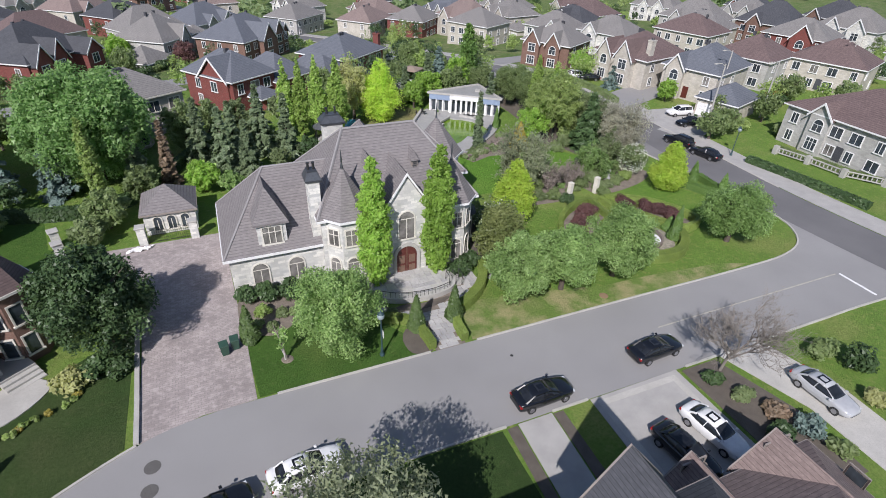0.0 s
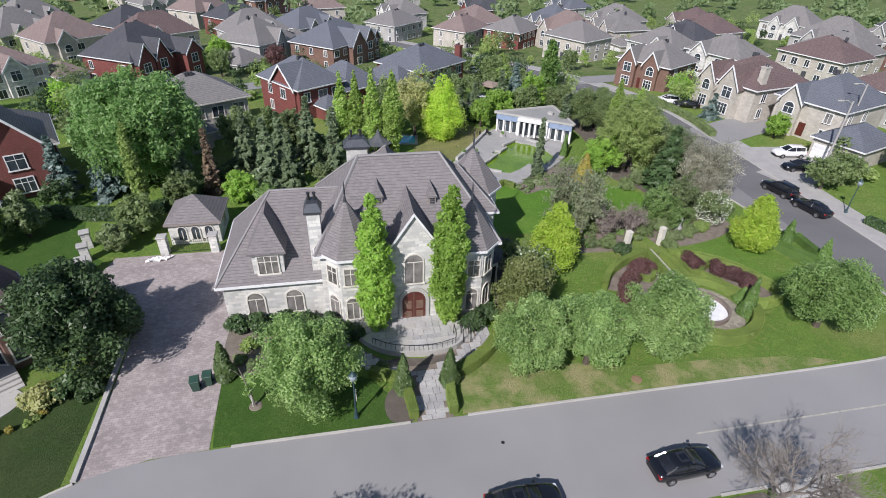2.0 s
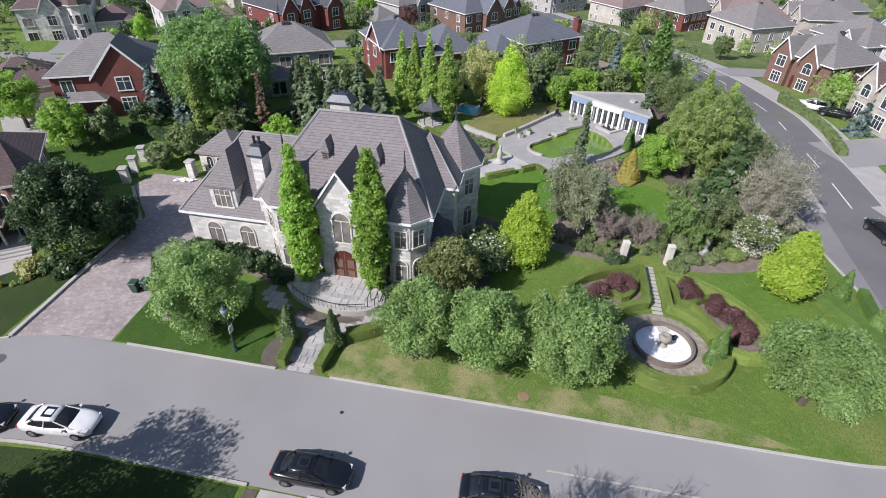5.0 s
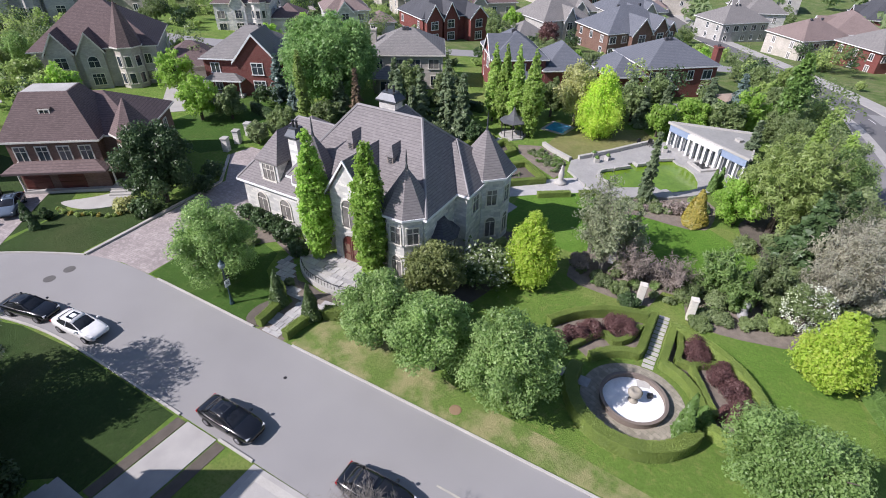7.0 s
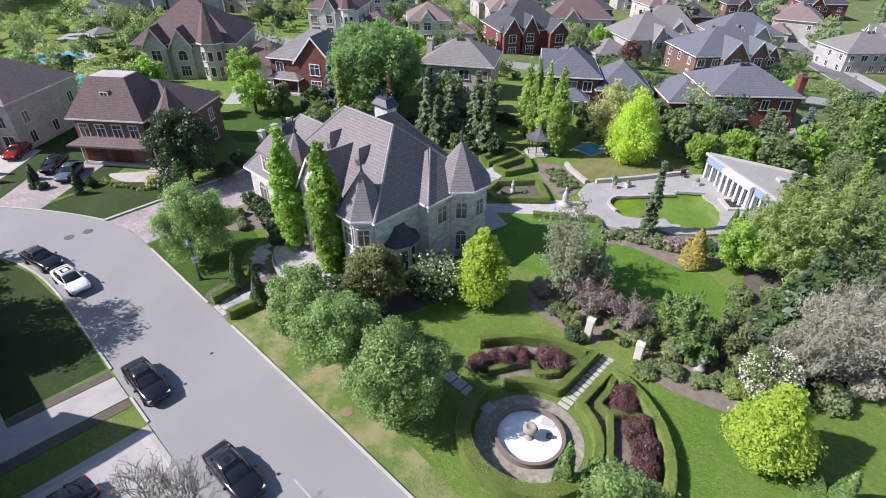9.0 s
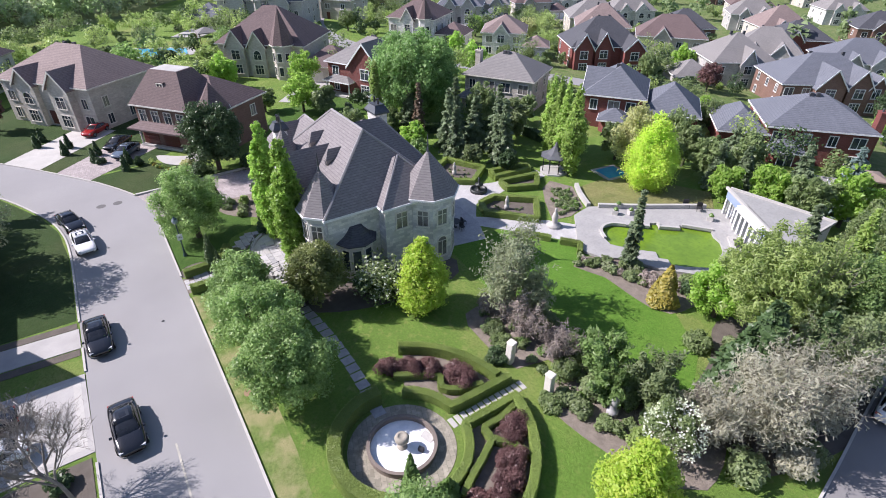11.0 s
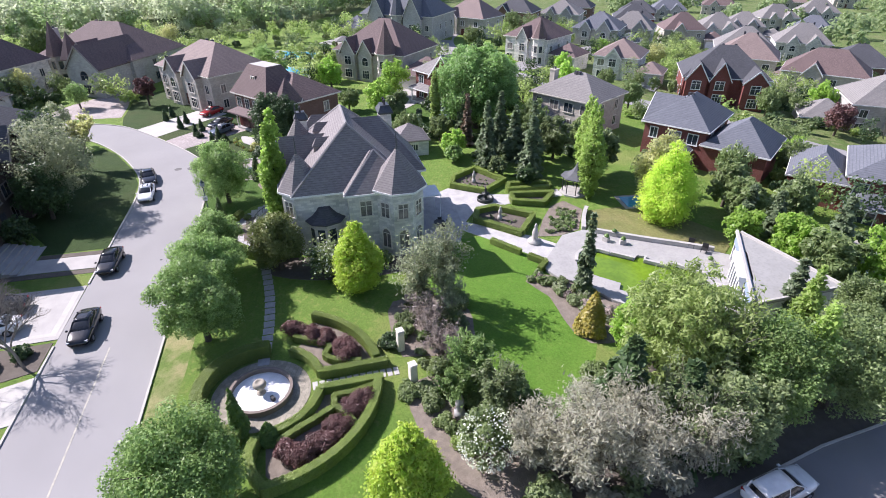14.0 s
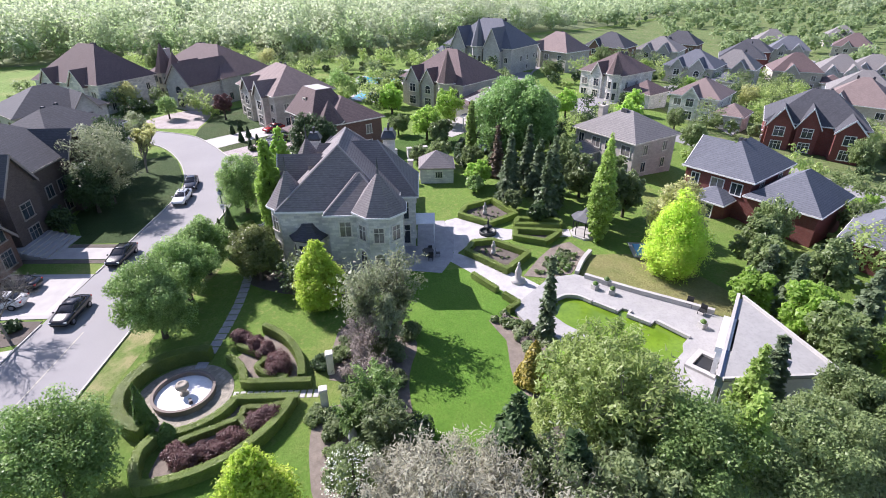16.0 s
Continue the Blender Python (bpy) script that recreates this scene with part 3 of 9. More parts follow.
def window(parent, m, w, h, trim, arched=False, bars=2, pane=None):
    """A window on a wall; m puts its foot on the wall's face, -y outwards."""
    f, p = window_meshes(w, h, arched, bars, trim, pane or GLASS)
    ob = part("window", f, None, parent, "", m)
    part("pane", p, None, ob)
    return ob


def hip_bm(x0, x1, y0, y1, z, rise, over=0.45, thick=0.16, flat=None, ridge=None):
    """A hipped roof, its eaves at z; flat: the half width of a level top; ridge: its two ends in the longer way."""
    bm = bmesh.new()
    x0, x1, y0, y1 = x0 - over, x1 + over, y0 - over, y1 + over
    w, d = x1 - x0, y1 - y0
    lo = [bm.verts.new((x, y, z - 0.06)) for x, y in ((x0, y0), (x1, y0), (x1, y1), (x0, y1))]
    hi = [bm.verts.new((v.co.x, v.co.y, z + thick)) for v in lo]
    bm.faces.new(lo[::-1])
    for i in range(4):
        bm.faces.new((lo[i], lo[(i + 1) % 4], hi[(i + 1) % 4], hi[i]))
    zt = z + rise
    if flat:
        k = min(w, d) / 2 - flat
        top = [bm.verts.new(c) for c in ((x0 + k, y0 + k, zt), (x1 - k, y0 + k, zt), (x1 - k, y1 - k, zt), (x0 + k, y1 - k, zt))]
        bm.faces.new(top)
        for i in range(4):
            bm.faces.new((hi[i], hi[(i + 1) % 4], top[(i + 1) % 4], top[i]))
        return bm
    if w >= d:
        ym = (y0 + y1) / 2
        a, b = ridge or (x0 + d * 0.5, x1 - d * 0.5)
        if b - a < 0.2:
            a = b = (a + b) / 2
            b += 0.2
        p, q = bm.verts.new((a, ym, zt)), bm.verts.new((b, ym, zt))
        for f in ((hi[0], hi[1], q, p), (hi[1], hi[2], q), (hi[2], hi[3], p, q), (hi[3], hi[0], p)):
            bm.faces.new(f)
    else:
        xm = (x0 + x1) / 2
        a, b = ridge or (y0 + w * 0.5, y1 - w * 0.5)
        p, q = bm.verts.new((xm, a, zt)), bm.verts.new((xm, b, zt))
        for f in ((hi[0], hi[1], p), (hi[1], hi[2], q, p), (hi[2], hi[3], q), (hi[3], hi[0], p, q)):
            bm.faces.new(f)
    return bm


def gutter_bm(x0, x1, y0, y1, z, over=0.45, high=0.2, t=0.07):
    bm = bmesh.new()
    x0, x1, y0, y1 = x0 - over - 0.004, x1 + over + 0.004, y0 - over - 0.004, y1 + over + 0.004
    for a in ((x0 - t, x1 + t, y0 - t, y0), (x0 - t, x1 + t, y1, y1 + t), (x0 - t, x0, y0, y1), (x1, x1 + t, y0, y1)):
        box(bm, *a, z - 0.08, z - 0.08 + high)
    return bm


def gable_roof_bm(xc, w, y0, y1, z, rise, over=0.35, thick=0.16):
    """Two slopes on a gable that faces -y, its ridge running from y0 to y1."""
    bm = bmesh.new()
    hw = w / 2 + over
    drop = rise * over / (w / 2)
    for s in (-1, 1):
        pts = [(xc + s * hw, z - drop), (xc, z + rise), (xc, z + rise + thick), (xc + s * hw, z - drop + thick)]
        slab_xz(bm, pts if s < 0 else pts[::-1], y0 - over, y1)
    return bm


def verge_bm(xc, w, y0, z, rise, over=0.35, t=0.2):
    """The painted boards along a gable's two slopes."""
    bm = bmesh.new()
    hw = w / 2 + over
    drop = rise * over / (w / 2)
    for s in (-1, 1):
        pts = [(xc + s * (hw + 0.05), z - drop - t), (xc, z + rise - t), (xc, z + rise + 0.19), (xc + s * (hw + 0.05), z - drop + 0.19)]
        slab_xz(bm, pts if s < 0 else pts[::-1], y0 - over - 0.09, y0 - over - 0.004)
    return bm


def poly(n, r, x, y, turn=0.0, a0=0.0, a1=360.0):
    return [(x + r * math.cos(radians(turn + a0 + (a1 - a0) * i / n)), y + r * math.sin(radians(turn + a0 + (a1 - a0) * i / n))) for i in range(n)]


def spire_bm(n, r, x, y, z, rise, turn=0.0, over=0.4):
    """A pyramid on a regular base, with a thin eave."""
    bm = bmesh.new()
    lo = [bm.verts.new((*p, z - 0.06)) for p in poly(n, r + over, x, y, turn)]
    hi = [bm.verts.new((*p, z + 0.14)) for p in poly(n, r + over, x, y, turn)]
    tip = bm.verts.new((x, y, z + rise))
    bm.faces.new(lo[::-1])
    for i in range(n):
        j = (i + 1) % n
        bm.faces.new((lo[i], lo[j], hi[j], hi[i]))
        bm.faces.new((hi[i], hi[j], tip))
    return bm


def ring_bm(n, r, x, y, z, turn=0.0, over=0.4, high=0.2, t=0.07):
    bm = bmesh.new()
    rows = []
    for (ax, ay), (bx, by) in zip(poly(n, r + over + 0.006, x, y, turn), poly(n, r + over + t + 0.01, x, y, turn)):
        rows.append([bm.verts.new(c) for c in ((ax, ay, z - 0.08), (ax, ay, z - 0.08 + high), (bx, by, z - 0.08 + high), (bx, by, z - 0.08))])
    for i in range(n):
        r0, r1 = rows[i], rows[(i + 1) % n]
        for k in range(4):
            bm.faces.new((r0[k], r0[(k + 1) % 4], r1[(k + 1) % 4], r1[k]))
    return bm


def chimney(parent, x, y, z0, z1, w, d, wall, cap):
    bm = bmesh.new()
    box(bm, x - w / 2, x + w / 2, y - d / 2, y + d / 2, z0, z1)
    box(bm, x - w / 2 - 0.1, x + w / 2 + 0.1, y - d / 2 - 0.1, y + d / 2 + 0.1, z1, z1 + 0.2)
    ch = part("chimney", bm, wall, parent)
    bm = bmesh.new()
    for k in (-0.2, 0.2):
        lathe(bm, [(0.13, z1 + 0.2), (0.11, z1 + 0.6), (0.14, z1 + 0.62)], 8, x + k * w, y)
    part("flue", bm, cap, ch, "dark metal flue pots")
    return ch


# ================= neighbouring houses =================
HOMES = []


def house(x, y, yaw, w, d, wall, roof, label, eave=5.5, rise=3.6, trim=None, gables=(), garage=None, chim=None, porch=None, turret=None, flat=None, seed=0, flues=True, name="house", doors=True, over=0.45, far_off=False, side_gables=(), sunroom=None):
    """A two-storey house, its front to local -y. gables: (centre, width, projection, rise); garage: (side, width, depth, set back);
    chim: (x, y, height over the eaves); porch: (centre, width); turret: (x, y, radius); side_gables: (angle, centre, width, rise);
    sunroom: (centre, width, depth) at the back."""
    HOMES.append((x, y))
    rng = random.Random(seed)
    trim = trim or WHITE
    ob = thing(name, pose(x, y, gz(y), 0, 0, yaw), label, "house")
    x0, x1, y0, y1 = -w / 2, w / 2, -d / 2, d / 2
    bm = bmesh.new()
    box(bm, x0, x1, y0, y1, -1.5, eave)
    part("wall", bm, wall, ob)
    rf = part("roof", hip_bm(x0, x1, y0, y1, eave, rise, over, flat=flat), roof, ob)
    part("gutter", gutter_bm(x0, x1, y0, y1, eave, over), trim, rf)
    if flues:
        for k in range(2):
            bm = bmesh.new()
            box(bm, -0.25, 0.25, -0.25, 0.25, -0.5, 0.3)
            part("roof_vent", bm, DARKR, rf, "", pose(rng.uniform(-w * 0.15, w * 0.2), 0.5, eave + rise - 0.15))
    taken = []
    for xc, gw, proj, gr in gables:
        bm = bmesh.new()
        slab_xz(bm, [(xc - gw / 2, -1.5), (xc + gw / 2, -1.5), (xc + gw / 2, eave), (xc, eave + gr), (xc - gw / 2, eave)], y0 - proj, y0 + 0.5)
        bay = part("gable", bm, wall, ob)
        part("gable_roof", gable_roof_bm(xc, gw, y0 - proj, y0 + min(d * 0.5, gr / rise * d * 0.5 + 0.3), eave, gr), roof, bay)
        part("verge_board", verge_bm(xc, gw, y0 - proj, eave, gr), trim, bay)
        window(ob, pose(xc, y0 - proj, 3.5), min(1.7, gw * 0.45), 1.7, trim, rng.random() < 0.4 and name == "house", 2)
        window(ob, pose(xc, y0 - proj, 0.7), min(1.8, gw * 0.5), 1.7, trim, False, 3)
        taken.append((xc - gw / 2 - 0.9, xc + gw / 2 + 0.9))
    for ang, xc, gw, gr in side_gables:
        near = (w if ang % 180 else d) / 2
        m = pose(0, 0, 0, 0, 0, ang)
        bm = bmesh.new()
        slab_xz(bm, [(xc - gw / 2, -1.5), (xc + gw / 2, -1.5), (xc + gw / 2, eave), (xc, eave + gr), (xc - gw / 2, eave)], -near - 0.3, 0.5 - near)
        bay = part("gable", bm, wall, ob, "", m)
        part("gable_roof", gable_roof_bm(xc, gw, -near - 0.3, -near * 0.15, eave, gr), roof, bay)
        part("verge_board", verge_bm(xc, gw, -near - 0.3, eave, gr), trim, bay)
        window(bay, pose(xc, -near - 0.3, 3.5), 1.3, 1.5, trim, False, 2)
    if sunroom:
        sx, sw, sd = sunroom
        bm = bmesh.new()
        prism(bm, [(sx - sw / 2, y1 - 0.1), (sx + sw / 2, y1 - 0.1), (sx + sw / 2, y1 + sd * 0.65), (sx + sw / 4, y1 + sd), (sx - sw / 4, y1 + sd), (sx - sw / 2, y1 + sd * 0.65)], -1.5, 2.7)
        sr = part("sunroom", bm, wall, ob)
        part("sunroom_roof", hip_bm(sx - sw / 2, sx + sw / 2, y1 - sd * 0.4, y1 + sd, 2.7, 1.5, 0.35), roof, sr)
        part("gutter", gutter_bm(sx - sw / 2, sx + sw / 2, y1 - sd * 0.4, y1 + sd, 2.7, 0.35), trim, sr)
        for k in (-0.12, 0.12):
            window(sr, pose(sx + k * sw, y1 + sd, 0.5, 0, 0, 180), sw * 0.2, 1.8, trim, False, 1)
    if garage:
        side, gw, gd, back, *tall = garage
        gh = tall[0] if tall else 3.0
        gx = (x1 + gw / 2 if side > 0 else x0 - gw / 2) - side * 0.01
        gy0 = y0 + back
        bm = bmesh.new()
        box(bm, gx - gw / 2, gx + gw / 2, gy0, gy0 + gd, -1.5, gh)
        gar = part("garage", bm, wall, ob)
        grf = part("garage_roof", hip_bm(gx - gw / 2, gx + gw / 2, gy0, gy0 + gd, gh, min(gw, gd) * (0.36 if gh < 3.5 else 0.44), 0.4), roof, gar)
        part("gutter", gutter_bm(gx - gw / 2, gx + gw / 2, gy0, gy0 + gd, gh, 0.4), trim, grf)
        for k in (-0.25, 0.25):
            bm = bmesh.new()
            for r in range(4):
                box(bm, gx + k * gw - gw * 0.2, gx + k * gw + gw * 0.2, gy0 - 0.06, gy0 + 0.05, 0.05 + r * 0.55, 0.57 + r * 0.55)
            part("garage_door", bm, trim, gar)
    if garage and y > 60:
        bm = bmesh.new()
        box(bm, gx - gw * 0.45, gx + gw * 0.45, gy0 - 13.0, gy0 - 0.05, -0.6, 0.06)
        part("driveway", bm, CONCRETE if seed % 3 else PAVER, ob, "paved driveway")
    if chim:
        chimney(ob, chim[0], chim[1], 0 if abs(chim[0]) >= w / 2 - 0.1 else eave, eave + chim[2], 0.95, 1.3, wall, DARKR)
    if porch:
        xc, pw = porch
        bm = bmesh.new()
        box(bm, xc - pw / 2, xc + pw / 2, y0 - 2.0, y0, -0.5, 0.35)
        pr = part("porch", bm, PALE, ob)
        part("porch_roof", hip_bm(xc - pw / 2, xc + pw / 2, y0 - 2.0, y0 + 0.5, 2.75, 0.9, 0.3), roof, pr)
        part("gutter", gutter_bm(xc - pw / 2, xc + pw / 2, y0 - 2.0, y0 + 0.5, 2.75, 0.3), trim, pr)
        for px in (xc - pw / 2 + 0.2, xc + pw / 2 - 0.2):
            bm = bmesh.new()
            lathe(bm, [(0.17, 0.35), (0.12, 0.5), (0.11, 2.6), (0.17, 2.7)], 8, px, y0 - 1.8)
            part("column", bm, trim, pr)
    if turret:
        tx, ty, tr = turret
        bm = bmesh.new()
        prism(bm, poly(8, tr, tx, ty, 22.5), -1.0, eave + 0.3)
        tw = part("turret", bm, wall, ob)
        part("turret_roof", spire_bm(8, tr, tx, ty, eave + 0.3, rise * 1.1, 22.5), roof, tw)
        part("gutter", ring_bm(8, tr, tx, ty, eave + 0.3, 22.5), trim, tw)
        for a in (225, 270, 315):
            ca = tr * math.cos(radians(22.5))
            for z in (0.8, 3.5):
                window(ob, pose(tx + ca * math.cos(radians(a)), ty + ca * math.sin(radians(a)), z, 0, 0, a + 90), 0.8, 1.6, trim, False, 1)
    if doors:
        dx = porch[0] if porch else 0.0
        bm = bmesh.new()
        box(bm, dx - 0.55, dx + 0.55, y0 - 0.07, y0 + 0.02, 0.35, 2.45)
        part("door", bm, REDDOOR if seed % 2 else DARKR, ob)
        taken_low = [(dx - 1.2, dx + 1.2)]
    else:
        taken_low = []
    # windows all round
    for ang, length, depth in ((0, w, d / 2), (90, d, w / 2), (180, w, d / 2), (270, d, w / 2)):
        if ang == 180 and far_off:
            continue
        count = max(2, int(length / ((2.9 if ang % 180 == 0 else 4.2) + (1.2 if far_off else 0.0))))
        for i in range(count):
            u = -length / 2 + length * (i + 0.5) / count + rng.uniform(-0.25, 0.25)
            for z in (0.75, 3.45):
                if ang == 0 and any(a < u < b for a, b in taken):
                    continue
                if z < 1 and ang == 0 and any(a < u < b for a, b in taken_low):
                    continue
                if garage and z < 1 and ang == (90 if garage[0] > 0 else 270):
                    continue
                if ang != 0 and rng.random() < 0.15:
                    continue
                ww = rng.choice((1.0, 1.3, 1.6)) if ang % 180 == 0 else 0.95
                m = pose(0, 0, 0, 0, 0, ang) @ pose(u, -depth, z)
                window(ob, m, ww, 1.45, trim, False, 2, GLASS2 if rng.random() < 0.3 else GLASS)
    return ob


# ================= the stone house =================
HOUSE = thing("stone_mansion", pose(0, 0, 0), "large pale limestone house with steep taupe shingle roofs and turrets", "house")
EV = 6.75


def wall_piece(name, pts, z0, z1, material=LIME):
    bm = bmesh.new()
    prism(bm, pts, z0, z1)
    return part(name, bm, material, HOUSE)


def rect(x0, x1, y0, y1):
    return [(x0, y0), (x1, y0), (x1, y1), (x0, y1)]


MAIN = (6.2, 20.55, 39.9, 51.6)
wall_piece("wall", rect(*MAIN), -0.5, EV)
main_roof = part("roof", hip_bm(*MAIN, EV, 12.45 - EV, 0.4, ridge=(9.8, 16.7)), SHINGLE, HOUSE)
part("gutter", gutter_bm(*MAIN, EV, 0.4), WHITE, main_roof)
# back wing
BACK = (9.0, 15.9, 46.0, 53.6)
wall_piece("wall", rect(*BACK), -0.5, 6.3)
r = part("roof", hip_bm(*BACK, 6.3, 5.4, 0.4, ridge=(45.8, 49.6)), SHINGLE, HOUSE)
part("gutter", gutter_bm(*BACK, 6.3, 0.4), WHITE, r)
# east wing
EAST = (16.0, 21.8, 44.9, 51.2)
wall_piece("wall", rect(*EAST), -0.5, EV + 0.05)
r = part("roof", hip_bm(*EAST, EV + 0.05, 3.45, 0.35, ridge=None), SHINGLE, HOUSE)
part("gutter", gutter_bm(*EAST, EV + 0.05, 0.35), WHITE, r)
# garage wing
GAR = (-1.75, 6.6, 40.55, 50.6)
wall_piece("wall", rect(*GAR), -0.5, 4.05)
bm = bmesh.new()
x0, x1, y0, y1, z = -2.15, 9.5, 40.15, 51.0, 4.05
lo = [bm.verts.new(c) for c in ((x0, y0, z - 0.06), (x1, y0, z - 0.06), (x1, y1, z - 0.06), (x0, y1, z - 0.06))]
hi = [bm.verts.new((v.co.x, v.co.y, z + 0.14)) for v in lo]
ra, rb = bm.verts.new((2.4, 45.4, 9.9)), bm.verts.new((9.5, 45.4, 9.9))
bm.faces.new(lo[::-1])
for i in range(4):
    bm.faces.new((lo[i], lo[(i + 1) % 4], hi[(i + 1) % 4], hi[i]))
for f in ((hi[0], hi[1], rb, ra), (hi[1], hi[2], rb), (hi[2], hi[3], ra, rb), (hi[3], hi[0], ra)):
    bm.faces.new(f)
r = part("garage_roof", bm, SHINGLE, HOUSE)
bm = bmesh.new()
for a in ((-2.23, 6.2, 40.07, 40.146), (-2.23, -2.154, 40.146, 51.0), (-2.23, 6.2, 51.004, 51.08)):
    box(bm, *a, 3.97, 4.19)
part("gutter", bm, WHITE, r)

# three turrets
for tx, ty, tr, te, rise, turn in ((18.5, 40.5, 2.05, EV + 0.1, 3.75, 22.5), (8.5, 40.8, 2.15, EV + 0.1, 4.25, 22.5), (20.9, 50.1, 2.55, EV + 0.35, 3.9, 22.5)):
    bm = bmesh.new()
    prism(bm, poly(8, tr, tx, ty, turn), -0.5, te)
    tw = part("turret", bm, LIME, HOUSE)
    part("turret_roof", spire_bm(8, tr, tx, ty, te, rise, turn, 0.38), SHINGLE, tw)
    part("gutter", ring_bm(8, tr, tx, ty, te, turn, 0.38), WHITE, tw)
    bm = bmesh.new()
    lathe(bm, [(0.16, te + rise - 0.35), (0.1, te + rise + 0.1), (0.05, te + rise + 0.3), (0.09, te + rise + 0.5), (0.02, te + rise + 1.5)], 8, tx, ty)
    part("finial", bm, LEAD, tw, "slim dark metal finial")
    ca = tr * math.cos(radians(22.5))
    for a in ((0, 45, 90, 315) if ty > 45 else (225, 270, 315)):
        cx, cy = tx + ca * math.cos(radians(a)), ty + ca * math.sin(radians(a))
        window(tw, pose(cx, cy, 4.35, 0, 0, a + 90), 0.95, 1.55, CREAM, False, 2, GLASS2)
        window(tw, pose(cx, cy, 0.9, 0, 0, a + 90), 0.95, 2.1, CREAM, True, 2, GLASS2)



def ridge_caps(parent, segments, radius=0.13):
    """Pale capping along hips and ridges."""
    for a, b in segments:
        bm = bmesh.new()
        tube(bm, [a, b], [radius, radius], 5)
        part("ridge_cap", bm, CAP, parent, "pale grey ridge capping")


CAP = plain("ridge_cap_grey", (0.30, 0.285, 0.285), (0.24, 0.23, 0.23), 0.8)
e = EV + 0.16
ridge_caps(main_roof, [((9.8, 45.75, 12.45), (16.7, 45.75, 12.45)), ((9.8, 45.75, 12.45), (5.8, 39.5, e)), ((9.8, 45.75, 12.45), (5.8, 52.0, e)), ((16.7, 45.75, 12.45), (20.95, 39.5, e)), ((16.7, 45.75, 12.45), (20.95, 52.0, e))])
ridge_caps(HOUSE, [((18.9, 48.05, 10.25), (22.15, 44.55, 6.96)), ((18.9, 48.05, 10.25), (22.15, 51.55, 6.96)), ((12.45, 49.6, 11.7), (16.3, 54.0, 6.46)), ((12.45, 49.6, 11.7), (8.6, 54.0, 6.46)), ((2.4, 45.4, 9.9), (-2.15, 40.15, 4.2)), ((2.4, 45.4, 9.9), (-2.15, 51.0, 4.2)), ((2.4, 45.4, 9.9), (9.5, 45.4, 9.9))], 0.1)

# entrance gable
gx, gw, gy = 13.55, 3.9, 38.75
bm = bmesh.new()
slab_xz(bm, [(gx - gw / 2, -0.5), (gx + gw / 2, -0.5), (gx + gw / 2, 7.35), (gx, 10.35), (gx - gw / 2, 7.35)], gy, 41.5)
gable = part("entrance_gable", bm, LIME, HOUSE)
bm = bmesh.new()
for s in (-1, 1):
    pts = [(gx + s * 2.3, 6.85), (gx, 10.42), (gx, 10.6), (gx + s * 2.3, 7.03)]
    slab_xz(bm, pts if s < 0 else pts[::-1], gy - 0.22, 44.6)
part("gable_roof", bm, SHINGLE, gable)
part("verge_board", verge_bm(gx, 4.2, gy + 0.12, 7.32, 3.2, 0.3, 0.1), WHITE, gable)
window(gable, pose(gx, gy, 4.1), 1.45, 2.75, CREAM, True, 2, GLASS2)
bm = bmesh.new()
slab_xz(bm, arch_pts(1.95, 3.1, True), gy - 0.06, gy + 0.05)
dr = part("front_door", bm, REDDOOR, gable, "arched red-brown double door")
bm = bmesh.new()
box(bm, -0.03, 0.03, -0.1, -0.05, 0.0, 3.0)
for s in (-1, 1):
    box(bm, s * 0.5 - 0.3, s * 0.5 + 0.3, -0.09, -0.055, 0.3, 1.0)
    box(bm, s * 0.5 - 0.3, s * 0.5 + 0.3, -0.09, -0.055, 1.25, 2.1)
part("door_panel", bm, WOOD, dr, "", pose(gx, gy, 0.1))
dr.matrix_basis = pose(gx, 0, 0.15)
for o in dr.children:
    o.matrix_basis = pose(0, gy, 0)
bm = bmesh.new()
outer, inner = arch_pts(2.6, 3.5, True, 0, 10), arch_pts(2.0, 3.15, True, 0, 10)
rings = [[bm.verts.new((gx + x, yy, z + 0.1)) for x, z in pts] for pts, yy in ((outer, gy + 0.02), (outer, gy - 0.14), (inner, gy - 0.14), (inner, gy + 0.02))]
for a, b in zip(rings, rings[1:]):
    for i in range(len(a)):
        bm.faces.new((a[i], a[(i + 1) % len(a)], b[(i + 1) % len(a)], b[i]))
part("door_surround", bm, PALE, gable)

# roof dormer with a window, small roof vents
bm = bmesh.new()
slab_xz(bm, [(0.9, 4.4), (3.3, 4.4), (3.3, 6.75), (0.9, 6.75)], 40.75, 43.6)
dorm = part("dormer", bm, LIME, HOUSE)
bm = bmesh.new()
v = [bm.verts.new(c) for c in ((0.62, 40.5, 6.68), (3.58, 40.5, 6.68), (3.58, 44.2, 6.68), (0.62, 44.2, 6.68), (0.62, 40.5, 6.85), (3.58, 40.5, 6.85), (3.58, 44.2, 6.85), (0.62, 44.2, 6.85), (2.1, 42.6, 9.35), (2.1, 44.9, 9.35))]
for f in ((3, 2, 1, 0), (0, 1, 5, 4), (1, 2, 6, 5), (3, 0, 4, 7), (2, 3, 7, 6), (4, 5, 8), (5, 6, 9, 8), (7, 4, 8, 9), (6, 7, 9)):
    bm.faces.new([v[i] for i in f])
part("dormer_roof", bm, SHINGLE, dorm)
window(dorm, pose(2.1, 40.75, 4.85), 1.5, 1.6, CREAM, False, 3, GLASS2)
